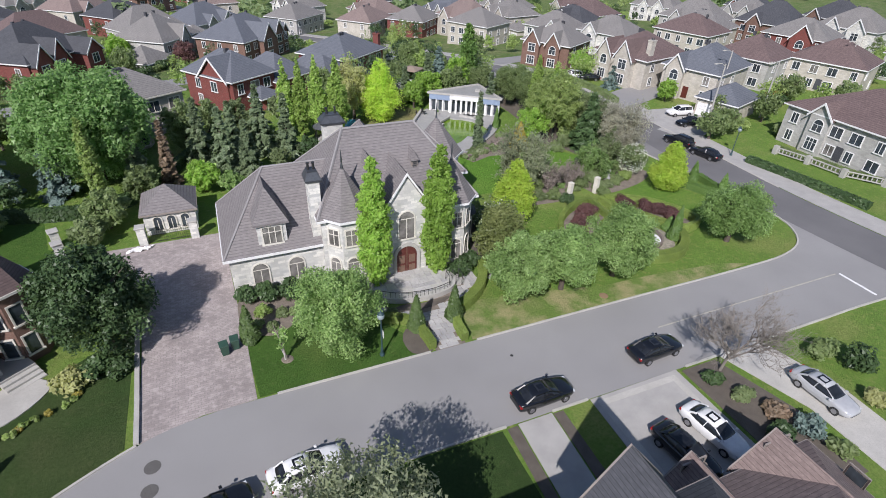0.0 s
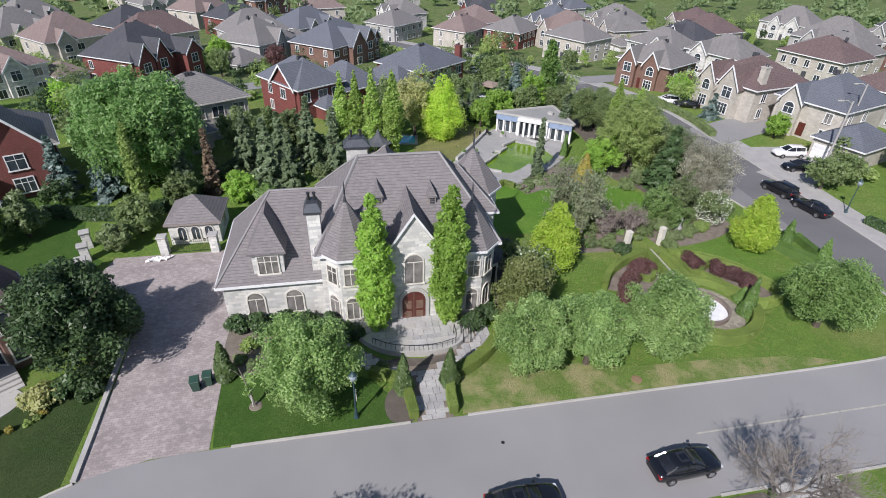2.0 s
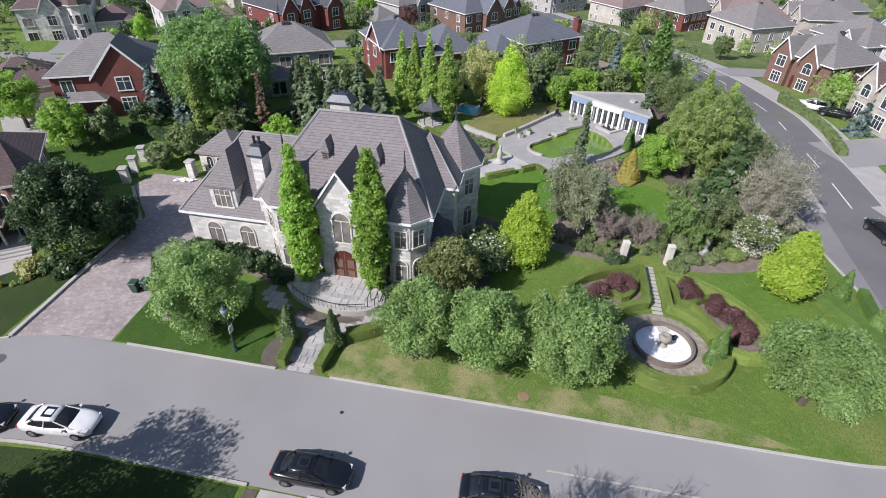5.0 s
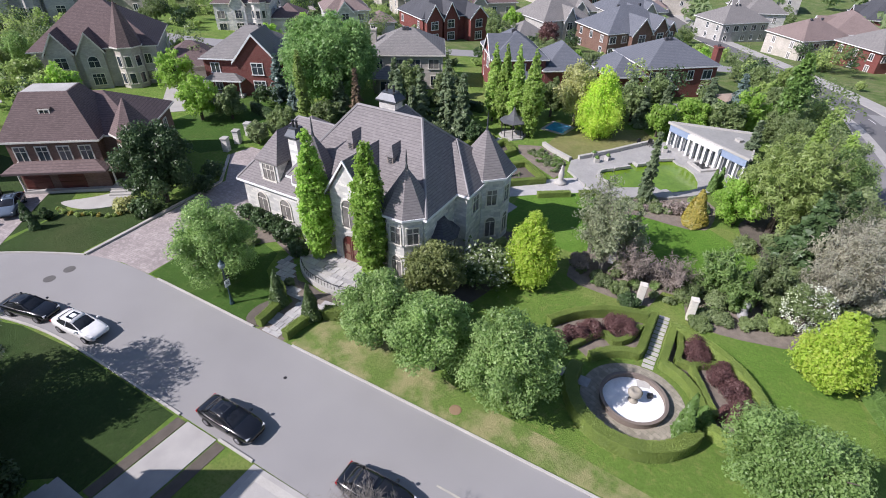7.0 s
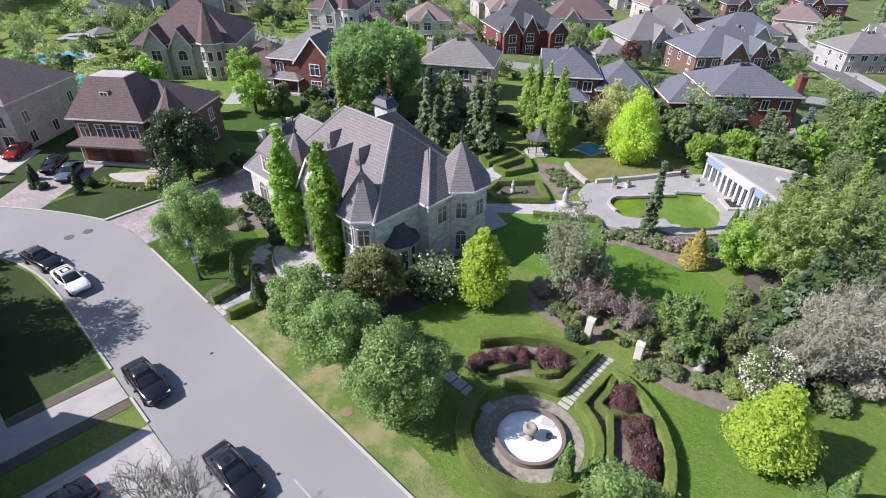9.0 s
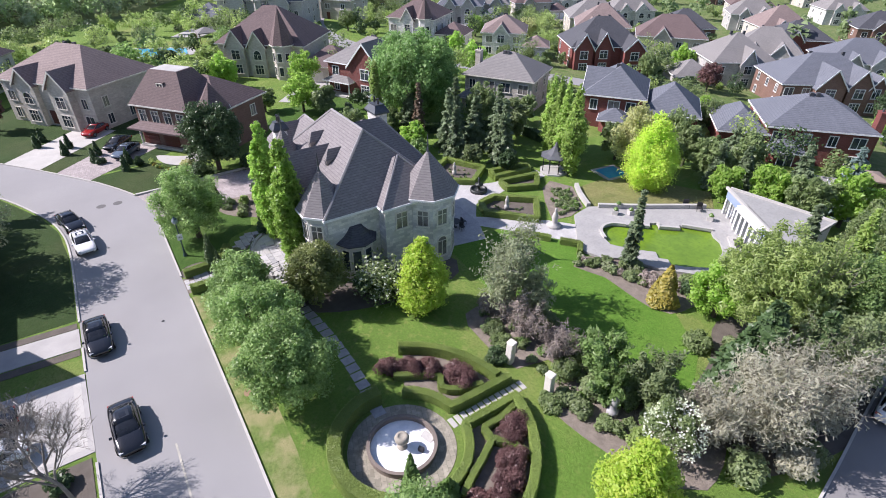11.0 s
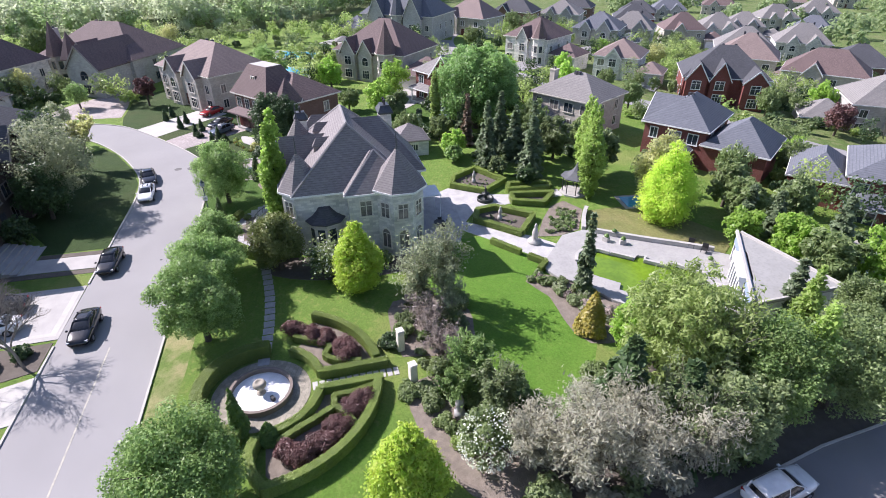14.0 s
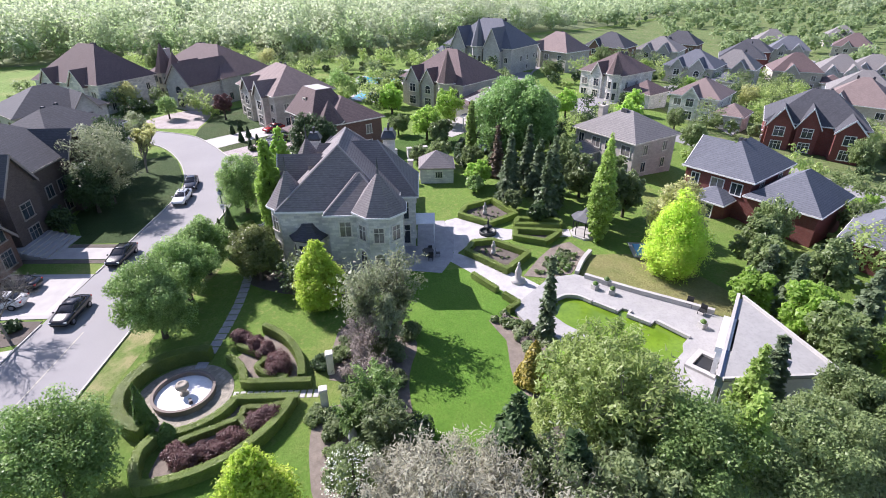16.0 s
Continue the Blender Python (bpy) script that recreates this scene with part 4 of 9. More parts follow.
for vx, vy, vz in ((11.2, 42.5, 9.45), (15.6, 42.3, 9.25)):
    bm = bmesh.new()
    box(bm, -0.3, 0.3, 0.0, 1.6, -0.6, 0.75)
    vt = part("roof_dormer", bm, TAUPE, HOUSE, "small taupe roof dormer", pose(vx, vy, vz))
    bm = bmesh.new()
    v = [bm.verts.new(c) for c in ((-0.42, -0.12, 0.75), (0.42, -0.12, 0.75), (0.42, 1.7, 0.75), (-0.42, 1.7, 0.75), (0, 0.35, 1.65), (0, 1.9, 1.65))]
    for f in ((3, 2, 1, 0), (0, 1, 4), (1, 2, 5, 4), (3, 0, 4, 5), (2, 3, 5)):
        bm.faces.new([v[i] for i in f])
    part("dormer_roof", bm, SHINGLE, vt)
    bm = bmesh.new()
    for k in range(4):
        box(bm, -0.2, 0.2, -0.03, 0.02, 0.05 + k * 0.16, 0.15 + k * 0.16)
    part("louvre", bm, DARKR, vt)

# chimneys with lead hoods
for cx, cy, z0, z1, w, d in ((6.0, 41.3, 4.0, 10.0, 1.0, 1.25), (9.9, 50.7, 5.0, 11.3, 1.9, 1.3)):
    bm = bmesh.new()
    box(bm, cx - w / 2, cx + w / 2, cy - d / 2, cy + d / 2, z0, z1)
    ch = part("chimney", bm, LIME, HOUSE)
    bm = bmesh.new()
    v = []
    for s, zz in ((1.0, z1), (1.18, z1 + 0.12), (1.18, z1 + 0.25), (0.7, z1 + 0.85), (0.7, z1 + 0.95)):
        v.append([bm.verts.new((cx + a * (w / 2 + 0.08) * s, cy + b * (d / 2 + 0.08) * s, zz)) for a, b in ((-1, -1), (1, -1), (1, 1), (-1, 1))])
    for a, b in zip(v, v[1:]):
        for i in range(4):
            bm.faces.new((a[i], a[(i + 1) % 4], b[(i + 1) % 4], b[i]))
    bm.faces.new(v[-1])
    part("chimney_hood", bm, LEAD, ch, "dark grey metal hood")
    for k in (-0.22, 0.22):
        bm = bmesh.new()
        lathe(bm, [(0.12, z1 + 0.9), (0.1, z1 + 1.45), (0.15, z1 + 1.5), (0.15, z1 + 1.56)], 9, cx + k * w, cy)
        part("flue", bm, BLACK, ch)

# garage front and walls' windows
for wx in (0.65, 3.75):
    window(HOUSE, pose(wx, 40.55, 0.95), 1.3, 2.15, CREAM, True, 2, GLASS2)
for wx in (11.0, 16.0):
    window(HOUSE, pose(wx, 39.9, 4.2), 0.8, 1.6, CREAM, False, 1, GLASS2)
window(HOUSE, pose(21.8, 46.6, 4.4, 0, 0, 90), 1.1, 1.6, CREAM, False, 2, GLASS2)
window(HOUSE, pose(11.2, 53.6, 4.0, 0, 0, 180), 1.6, 1.7, CREAM, False, 3)
window(HOUSE, pose(13.8, 53.6, 0.6, 0, 0, 180), 1.6, 2.3, CREAM, False, 3)
window(HOUSE, pose(15.9, 52.3, 3.6, 0, 0, 90), 1.2, 2.0, CREAM, False, 2)
window(HOUSE, pose(15.9, 52.3, 0.5, 0, 0, 90), 1.4, 2.3, CREAM, False, 2)
for wx in (1.0, 4.0, 7.5):
    window(HOUSE, pose(wx, 50.6 if wx < 6 else 51.6, 0.9, 0, 0, 180), 1.3, 1.6, CREAM, False, 2)

# bay under a dark bell roof on the east wall
bm = bmesh.new()
prism(bm, [(20.5, 40.9), (21.4, 41.4), (21.75, 42.5), (21.4, 43.6), (20.5, 44.1)], -0.5, 4.0)
bay = part("bay_window", bm, CREAM, HOUSE)
bm = bmesh.new()
outline = [(20.5, 40.45), (21.75, 41.1), (22.25, 42.5), (21.75, 43.9), (20.5, 44.55)]
rows = []
for s, zz in ((1.0, 3.9), (1.0, 4.02), (0.62, 4.5), (0.4, 5.0), (0.22, 5.35)):
    rows.append([bm.verts.new((20.5 + (px - 20.5) * s, 42.5 + (py - 42.5) * max(s, 0.3), zz)) for px, py in outline])
for a, b in zip(rows, rows[1:]):
    for i in range(4):
        bm.faces.new((a[i], a[i + 1], b[i + 1], b[i]))
bm.faces.new(rows[0])
bm.faces.new(rows[-1])
part("bay_roof", bm, DARKR, bay, "dark metal bell roof", smooth=False)
for m in (pose(21.62, 41.95, 1.2, 0, 0, 72), pose(21.62, 43.05, 1.2, 0, 0, 108), pose(21.0, 41.15, 1.2, 0, 0, 30)):
    window(bay, m, 0.75, 2.1, CREAM, False, 1)


# ================= trees and shrubs =================
def leaf_mesh(name, v, material):
    """A mesh of loose three-cornered leaves from an array of corners."""
    n = len(v)
    me = bpy.data.meshes.new(name)
    me.vertices.add(3 * n)
    me.vertices.foreach_set("co", np.ascontiguousarray(v, dtype=np.float32).ravel())
    me.loops.add(3 * n)
    me.loops.foreach_set("vertex_index", np.arange(3 * n, dtype=np.int32))
    me.polygons.add(n)
    me.polygons.foreach_set("loop_start", np.arange(0, 3 * n, 3, dtype=np.int32))
    me.update(calc_edges=True)
    me.materials.append(material)
    return me


def leaves(rng, p, nrm, size, long=1.5, droop=0.0, jitter=0.75, spray=0.0):
    """Leaf quads at points p that face roughly along nrm."""
    n = len(p)
    d = nrm + jitter * rng.normal(size=(n, 3)) + np.array([-0.1, -0.1, 0.35])
    d /= np.linalg.norm(d, axis=1, keepdims=True) + 1e-9
    t = np.cross(d, rng.normal(size=(n, 3)))
    t = t / (np.linalg.norm(t, axis=1, keepdims=True) + 1e-9) + spray * (nrm + 0.5 * rng.normal(size=(n, 3)))
    t[:, 2] -= droop
    t -= d * np.sum(t * d, axis=1, keepdims=True)
    t /= np.linalg.norm(t, axis=1, keepdims=True) + 1e-9
    b = np.cross(d, t)
    s = size * rng.uniform(0.6, 1.3, size=(n, 1))
    a, c = t * s * long * 0.62, b * s * 0.62
    return np.stack([p - a * 0.7 - c, p - a * 0.7 + c, p + a], axis=1)


def blob_points(rng, centres, radii, n, up=0.35, inner=0.55):
    """Points near the skins of many overlapping tufts, and the way that each faces."""
    w = radii ** 2
    k = rng.choice(len(centres), size=n, p=w / w.sum())
    d = rng.normal(size=(n, 3))
    d[:, 2] += up
    d /= np.linalg.norm(d, axis=1, keepdims=True)
    r = radii[k][:, None] * rng.uniform(inner, 1.0, size=(n, 1))
    return centres[k] + d * r, d


def round_crown(rng, rx, rz, cz, tufts, n, size, lump=0.36, up=0.35, base=-0.9, egg=0.0, long=1.9, jitter=0.75):
    """Leaf quads of a broad uneven crown: tufts on its skin and a filled heart."""
    d = rng.normal(size=(tufts * 4, 3))
    d /= np.linalg.norm(d, axis=1, keepdims=True)
    d = d[d[:, 2] > base][:tufts]
    rad = rng.uniform(0.5, 0.97, size=(len(d), 1))
    shape = np.array([rx, rx, rz])
    c = d * rad * shape
    c[:, :2] *= 1 - egg * np.clip(c[:, 2:] / rz, -0.25, 1.0)
    c[:, 2] += cz
    r = min(rx, rz * 1.15) * lump * rng.uniform(0.35, 1.3, size=len(d))
    p, nrm = blob_points(rng, c, r, int(n * 0.88), up, 0.45)
    m = n - len(p)
    q = rng.normal(size=(m, 3))
    q /= np.linalg.norm(q, axis=1, keepdims=True)
    h = q * shape * rng.uniform(0.3, 0.75, size=(m, 1)) * (1 - 0.5 * egg) + np.array([0, 0, cz])
    return leaves(rng, np.concatenate([p, h]), np.concatenate([nrm, q]), size, long, 0.15, jitter, 0.7), c


def trunk_bm(rng, height, radius, spread, limbs=6, start=0.25, reach=None):
    bm = bmesh.new()
    top = Vector((rng.uniform(-0.2, 0.2), rng.uniform(-0.2, 0.2), height * 0.85))
    mids = [Vector((0, 0, -0.2)), Vector((0.03, 0.02, height * 0.25)), top * 0.6, top]
    tube(bm, mids, [radius * 1.25, radius, radius * 0.6, radius * 0.15], 7)
    for i in range(limbs):
        a = 2.4 * i + rng.uniform(-0.4, 0.4)
        h0 = height * (start + (0.75 - start) * i / max(1, limbs))
        s = spread * rng.uniform(0.55, 0.95)
        p0 = Vector((0, 0, h0))
        p1 = Vector((s * 0.5 * math.cos(a), s * 0.5 * math.sin(a), h0 + s * 0.45))
        p2 = Vector((s * math.cos(a), s * math.sin(a), h0 + s * 0.95))
        tube(bm, [p0, p1, p2], [radius * 0.5, radius * 0.3, radius * 0.08], 5)
    return bm


def tree(x, y, crown, trunk, label, category="tree", name="tree", group=""):
    ob = thing(name, pose(x, y, gz(y)), label, category, group)
    part("trunk", trunk, BARK, ob)
    part("crown", crown, None, ob)
    return ob


def round_tree(seed, x, y, r, h, leaf, label, n=6000, size=0.30, base=None, tufts=95, name="tree", lump=0.27, category="tree", trunk_r=None, egg=0.0, long=1.55):
    """A broad-leaved tree: h its height, r its crown's radius, base the crown's underside."""
    rng = np.random.default_rng(seed)
    base = h * 0.1 if base is None else base
    rz = (h - base) / 2
    v, _ = round_crown(rng, r * 0.92, rz * 0.92, base + rz, int(tufts * 1.4), int(n * 1.4), size * 0.74, lump * min(1.0, 0.6 + 0.4 * rz / r), egg=egg, long=long)
    return tree(x, y, leaf_mesh("crown", v, leaf), trunk_bm(rng, h * 0.8, trunk_r or 0.05 * r + 0.06, r * 0.75), label, category, name)


def column_tree(seed, x, y, r, h, leaf, label, n=7000, size=0.3, base=0.4, name="columnar_tree", tip=0.25, category="tree", egg=False):
    """A narrow upright tree of many stacked tufts."""
    rng = np.random.default_rng(seed)
    k = 420
    s = rng.uniform(0, 1, size=k)
    prof = np.clip(np.minimum(0.55 + s * 1.8, (1.04 - s) * 1.9 + tip), 0.1, 1.0)
    if egg:
        s = s ** 1.25
        prof = np.clip(np.minimum(0.6 + s * 2.0, (np.clip(1.03 - s, 0, 1) / 0.75) ** 0.62), 0.08, 1.0)
    a = rng.uniform(0, 2 * math.pi, size=k)
    rr = r * prof * rng.uniform(0.3, 0.78, size=k)
    c = np.stack([rr * np.cos(a), rr * np.sin(a), base + s * (h - base - 0.3)], axis=1)
    rad = r * prof * rng.uniform(0.16, 0.46, size=k)
    p, nrm = blob_points(rng, c, rad, n, 0.9, 0.2)
    bm = bmesh.new()
    tube(bm, [(0, 0, -0.2), (0.04, 0, h * 0.4), (0, 0.03, h * 0.9)], [0.16, 0.1, 0.02], 6)
    return tree(x, y, leaf_mesh("crown", leaves(rng, p, nrm, size, 1.8, -0.5, 0.8, 0.5), leaf), bm, label, category, name)


def conifer(seed, x, y, r, h, leaf, label, n=5000, size=0.4, name="spruce_tree", base=0.3, droop=0.35, category="conifer"):
    """A tapering needle tree in whorls of sloping boughs."""
    rng = np.random.default_rng(seed)
    tiers = max(8, int(h * 1.7))
    pts, nr = [], []
    for i in range(tiers):
        s = i / tiers
        zc = base + s * (h - base)
        rad = 1.15 * r * (1 - s) ** 1.02 * rng.uniform(0.8, 1.12) + 0.06
        boughs = max(5, int(15 * (1 - s) + 4))
        m = max(6, int(n / tiers / boughs * (1.7 * (1 - s) + 0.25)))
        for b in range(boughs):
            a = rng.uniform(0, 2 * math.pi)
            u = np.sqrt(rng.uniform(0.05, 1, size=m))
            reach = rad * rng.uniform(0.55, 1.2)
            w = rng.normal(size=m) * 0.13 * reach * (1.15 - u)
            px = np.cos(a) * u * reach - np.sin(a) * w
            py = np.sin(a) * u * reach + np.cos(a) * w
            pz = zc - droop * u * reach + rng.normal(size=m) * 0.06
            pts.append(np.stack([px, py, pz], 1))
            nr.append(np.tile([np.cos(a) * 0.5, np.sin(a) * 0.5, 0.8], (m, 1)))
    p, nrm = np.concatenate(pts), np.concatenate(nr)
    bm = bmesh.new()
    tube(bm, [(0, 0, -0.2), (0, 0, h * 0.5), (0, 0, h * 0.97)], [0.05 * r + 0.08, 0.05 * r + 0.03, 0.015], 6)
    return tree(x, y, leaf_mesh("crown", leaves(rng, p, nrm, size, 1.8, 0.5, 0.5), leaf), bm, label, category, name)


def cone_shrub(seed, x, y, r, h, leaf, label, n=1600, size=0.13, name="cedar_shrub", category="shrub"):
    """A clipped upright evergreen cone."""
    rng = np.random.default_rng(seed)
    s = 1 - np.sqrt(rng.uniform(0, 1, size=n))
    a = rng.uniform(0, 2 * math.pi, size=n)
    rr = r * np.minimum(1.0, (s + 0.1) * 6) * (1 - s) ** 0.8 * (1 + 0.14 * np.sin(3 * a + s * 9)) * rng.uniform(0.82, 1.03, size=n)
    p = np.stack([rr * np.cos(a), rr * np.sin(a), 0.05 + s * h], 1)
    nrm = np.stack([np.cos(a), np.sin(a), np.full(n, 0.35)], 1)
    ob = thing(name, pose(x, y, gz(y)), label, category)
    bm = bmesh.new()
    lathe(bm, [(r * 0.7, 0), (r * 0.78, h * 0.18), (r * 0.4, h * 0.6), (0.02, h * 0.95)], 9)
    part("core", bm, leaf, ob)
    part("crown", leaf_mesh("crown", leaves(rng, p, nrm, size, 1.6, -0.4, 0.45), leaf), None, ob)
    return ob


def shrub(seed, x, y, r, h, leaf, label, n=1500, size=0.16, tufts=22, name="shrub", stretch=1.0, turn=0.0, category="shrub"):
    """A low rounded bush on a dark tangle of stems."""
    rng = np.random.default_rng(seed)
    d = rng.normal(size=(tufts, 3))
    d[:, 2] = np.abs(d[:, 2])
    d /= np.linalg.norm(d, axis=1, keepdims=True)
    c = d * rng.uniform(0.3, 0.72, size=(tufts, 1)) * np.array([r * stretch, r, h * 0.75])
    c[:, 2] += h * 0.22
    p, nrm = blob_points(rng, c, np.full(tufts, min(r, h) * 0.42) * rng.uniform(0.6, 1.2, size=tufts), n, 0.5, 0.6)
    p[:, 2] = np.maximum(p[:, 2], 0.03)
    ob = thing(name, pose(x, y, gz(y), 0, 0, turn), label, category)
    bm = bmesh.new()
    tube(bm, [(0, 0, -0.05), (0.05 * r, 0.03, h * 0.35), (0.1 * r, -0.05, h * 0.7)], [0.06, 0.04, 0.015], 5)
    part("stem", bm, BARK, ob)
    part("crown", leaf_mesh("crown", leaves(rng, p, nrm, size, jitter=0.5), leaf), None, ob)
    return ob


def bare_tree(seed, x, y, h, spread, label, material=TWIG, depth=6, name="bare_tree", leaf=None, n=0, size=0.12, kids=3, rise=0.55, weep=0.0, stout=0.016, long=2.0, lift=0.5, bole=0.3, loose=0.1):
    """A tree of forking limbs and fine twigs, with a few leaves if any."""
    rng = np.random.default_rng(seed)
    bm = bmesh.new()
    tips = []

    def grow(p, d, length, rad, level):
        bend = Vector(rng.normal(size=3) * 0.16)
        q = p + d * length * 0.5 + bend * length * 0.2
        e = p + (d + bend).normalized() * length
        tube(bm, [p, q, e], [rad, rad * 0.8, rad * 0.62], 6 if level < 2 else 3)
        if level >= depth:
            tips.append((p, e))
            return
        for i in range(kids if level else kids + 2):
            side = Vector(rng.normal(size=3))
            side -= side.project(d)
            nd = (d * rise + side.normalized() * rng.uniform(0.35, 0.75) * spread + Vector((0, 0, 0.22 - weep * level * 0.12))).normalized()
            s = rng.uniform(0.35, 1.0)
            grow(p.lerp(e, s), nd, length * rng.uniform(0.62, 0.8), max(0.006, rad * 0.58), level + 1)

    grow(Vector((0, 0, -0.1)), Vector((0, 0, 1)), h * bole, stout * h, 0)
    ob = thing(name, pose(x, y, gz(y), 0, 0, 0), label, "tree")
    part("trunk", bm, material, ob)
    if leaf and tips:
        a = np.array([list(t[0]) for t in tips])
        b = np.array([list(t[1]) for t in tips])
        k = rng.integers(0, len(a), size=n)
        p = a[k] + (b[k] - a[k]) * rng.uniform(0.1, 1.15, size=(n, 1)) + rng.normal(size=(n, 3)) * loose
        part("crown", leaf_mesh("crown", leaves(rng, p, np.tile([0, 0, 0.6], (n, 1)), size, long, -lift, 1.2, 0.5), leaf), None, ob)
    return ob


def vase_tree(seed, x, y, r, h, leaf, label, stems=9, twigs=11, n=6000, size=0.09, long=3.0, name="budding_tree", category="tree", low=0.2):
    """A many-stemmed upright tree: stems that lean out from the foot, fine twigs and narrow leaves along them."""
    rng = np.random.default_rng(seed)
    bm = bmesh.new()
    lines = []
    for i in range(stems):
        a = 2.4 * i + rng.uniform(-0.5, 0.5)
        out = r * math.sqrt((i + 0.5) / stems) * rng.uniform(0.75, 1.1)
        top = h * rng.uniform(0.78, 1.03) * (1 - 0.3 * (out / r) ** 2)
        tip = Vector((out * math.cos(a), out * math.sin(a), top))
        foot = Vector((0.12 * math.cos(a), 0.12 * math.sin(a), -0.1))
        mid = foot.lerp(tip, 0.5) + Vector((-0.22 * tip.x, -0.22 * tip.y, 0.05 * h))
        thick = 0.007 * h + 0.01
        pts = [foot, mid, tip]
        tube(bm, pts, [thick, thick * 0.65, thick * 0.15], 5)
        for k in range(twigs):
            s = rng.uniform(low, 0.97)
            p = foot.lerp(mid, s * 2) if s < 0.5 else mid.lerp(tip, s * 2 - 1)
            d = Vector((math.cos(a), math.sin(a), 0)) * 0.35 + Vector(rng.normal(size=3)) * 0.42 + Vector((0, 0, 0.75))
            q = p + d.normalized() * h * rng.uniform(0.1, 0.24)
            tube(bm, [p, (p + q) / 2 + Vector(rng.normal(size=3)) * 0.08, q], [thick * 0.3, thick * 0.22, thick * 0.1], 3)
            lines.append((p, q))
        lines.append((mid, tip))
    ob = thing(name, pose(x, y, gz(y)), label, category)
    part("trunk", bm, TWIG, ob)
    a, b = (np.array([list(v[e]) for v in lines]) for e in (0, 1))
    k = rng.integers(0, len(a), size=n)
    p = a[k] + (b[k] - a[k]) * rng.uniform(0.05, 1.1, size=(n, 1)) + rng.normal(size=(n, 3)) * 0.026 * h
    nrm = p / (np.linalg.norm(p, axis=1, keepdims=True) + 1e-6) * np.array([1.0, 1.0, 0.6])
    part("crown", leaf_mesh("crown", leaves(rng, p, nrm, size, long, -1.1, 0.8, 0.4), leaf), None, ob)
    return ob


def hedge(seed, line, width, height, leaf, label, closed=False, per=640, size=0.055, name="hedge", category="hedge"):
    """A clipped hedge along a line: a dense core and a skin of small leaves."""
    rng = np.random.default_rng(seed)
    bm = bmesh.new()
    kerb_bar(bm, line, width * 0.9, -0.05, height * 0.95, closed)
    ob = tagged(new(name), label, category)
    part("core", bm, leaf, ob)
    pts = [Vector((*p, 0)) for p in line] + ([Vector((*line[0], 0))] if closed else [])
    p, nrm = [], []
    for a, b in zip(pts, pts[1:]):
        ln = (b - a).length
        m = max(4, int(per * ln * (width + 2 * height)))
        s = rng.uniform(-0.02, 1.02, size=m)
        d = (b - a).normalized()
        nn = np.array([-d.y, d.x, 0])
        base = np.array(a)[None, :] + s[:, None] * np.array(b - a)[None, :]
        f = rng.uniform(0, width + 2 * height, size=m)
        top = f < width
        left = (~top) & (f < width + height)
        off = np.where(top, f - width / 2, np.where(left, width / 2, -width / 2))
        zz = np.where(top, height, np.where(left, f - width, f - width - height))
        q = base + off[:, None] * nn[None, :]
        q[:, 2] = zz
        q += rng.normal(size=q.shape) * 0.022
        nv = np.where(top[:, None], np.array([[0, 0, 1.0]]), np.where(left[:, None], nn[None, :], -nn[None, :]))
        p.append(q)
        nrm.append(nv)
    p, nrm = np.concatenate(p), np.concatenate(nrm)
    part("crown", leaf_mesh("crown", leaves(rng, p, nrm, size, 1.4, 0, 0.4), leaf), None, ob)
    return ob


# ================= houses round about =================
# brown brick house to the west, its own mansard with a level top
N1 = house(-24.6, 39.6, 37, 13.6, 9.6, BROWNB, BROWNR, "brown brick house with steep brown mansard roof and turret", 5.9, 3.4, CREAM, turret=(5.9, -4.6, 1.9), seed=1, porch=(-1.6, 10.2), name="brick_house", flues=False)
bm = bmesh.new()
box(bm, -6.6, 2.6, -6.2, 0.0, -1.0, 6.0)
blk = part("front_block", bm, BROWNB, N1)
mr = part("mansard_roof", hip_bm(-6.6, 2.6, -6.2, 1.2, 6.0, 4.5, 0.45, flat=1.5), BROWNR, blk)
part("gutter", gutter_bm(-6.6, 2.6, -6.2, 1.2, 6.0, 0.45), CREAM, mr)
bm = bmesh.new()
box(bm, -4.25, 0.25, -3.85, -1.15, 10.42, 10.54)
part("roof_cap", bm, PALE, mr, "pale level roof cap")
bm = bmesh.new()
box(bm, -0.7, 0.7, -0.2, 1.8, 0.0, 1.6)
dm = part("dormer", bm, BROWNR, mr, "", pose(-2.0, -4.9, 7.6))
window(dm, pose(0, -0.2, 0.25), 0.9, 1.1, CREAM, False, 2)
part("skirt_roof", hip_bm(-7.0, 3.0, -7.6, -5.2, 2.9, 0.9, 0.3), BROWNR, blk)
for wx in (-5.4, -3.2, -1.0, 1.2):
    window(blk, pose(wx, -6.2, 3.7), 1.1, 1.6, CREAM, False, 2)
for wx in (-5.0, -1.4):
    bm = bmesh.new()
    for r in range(4):
        box(bm, wx - 1.35, wx + 1.35, -6.26, -6.16, 0.05 + r * 0.56, 0.58 + r * 0.56)
    part("garage_door", bm, REDDOOR, blk)
bm = bmesh.new()
for i in range(4):
    box(bm, 2.8, 5.2, -8.6 + 0.4 * i, -4.6, -0.1 + 0.17 * i, 0.1 + 0.17 * i)
part("step", bm, PALE, N1)
house(-46.5, 25.4, 38, 18, 13, BEIGE, ROSER, "beige stone house under a rose-brown hip roof", 6.6, 4.6, CREAM, gables=((-3, 3.6, 0.8, 2.2), (4.2, 3.8, 1.2, 2.4)), seed=3)
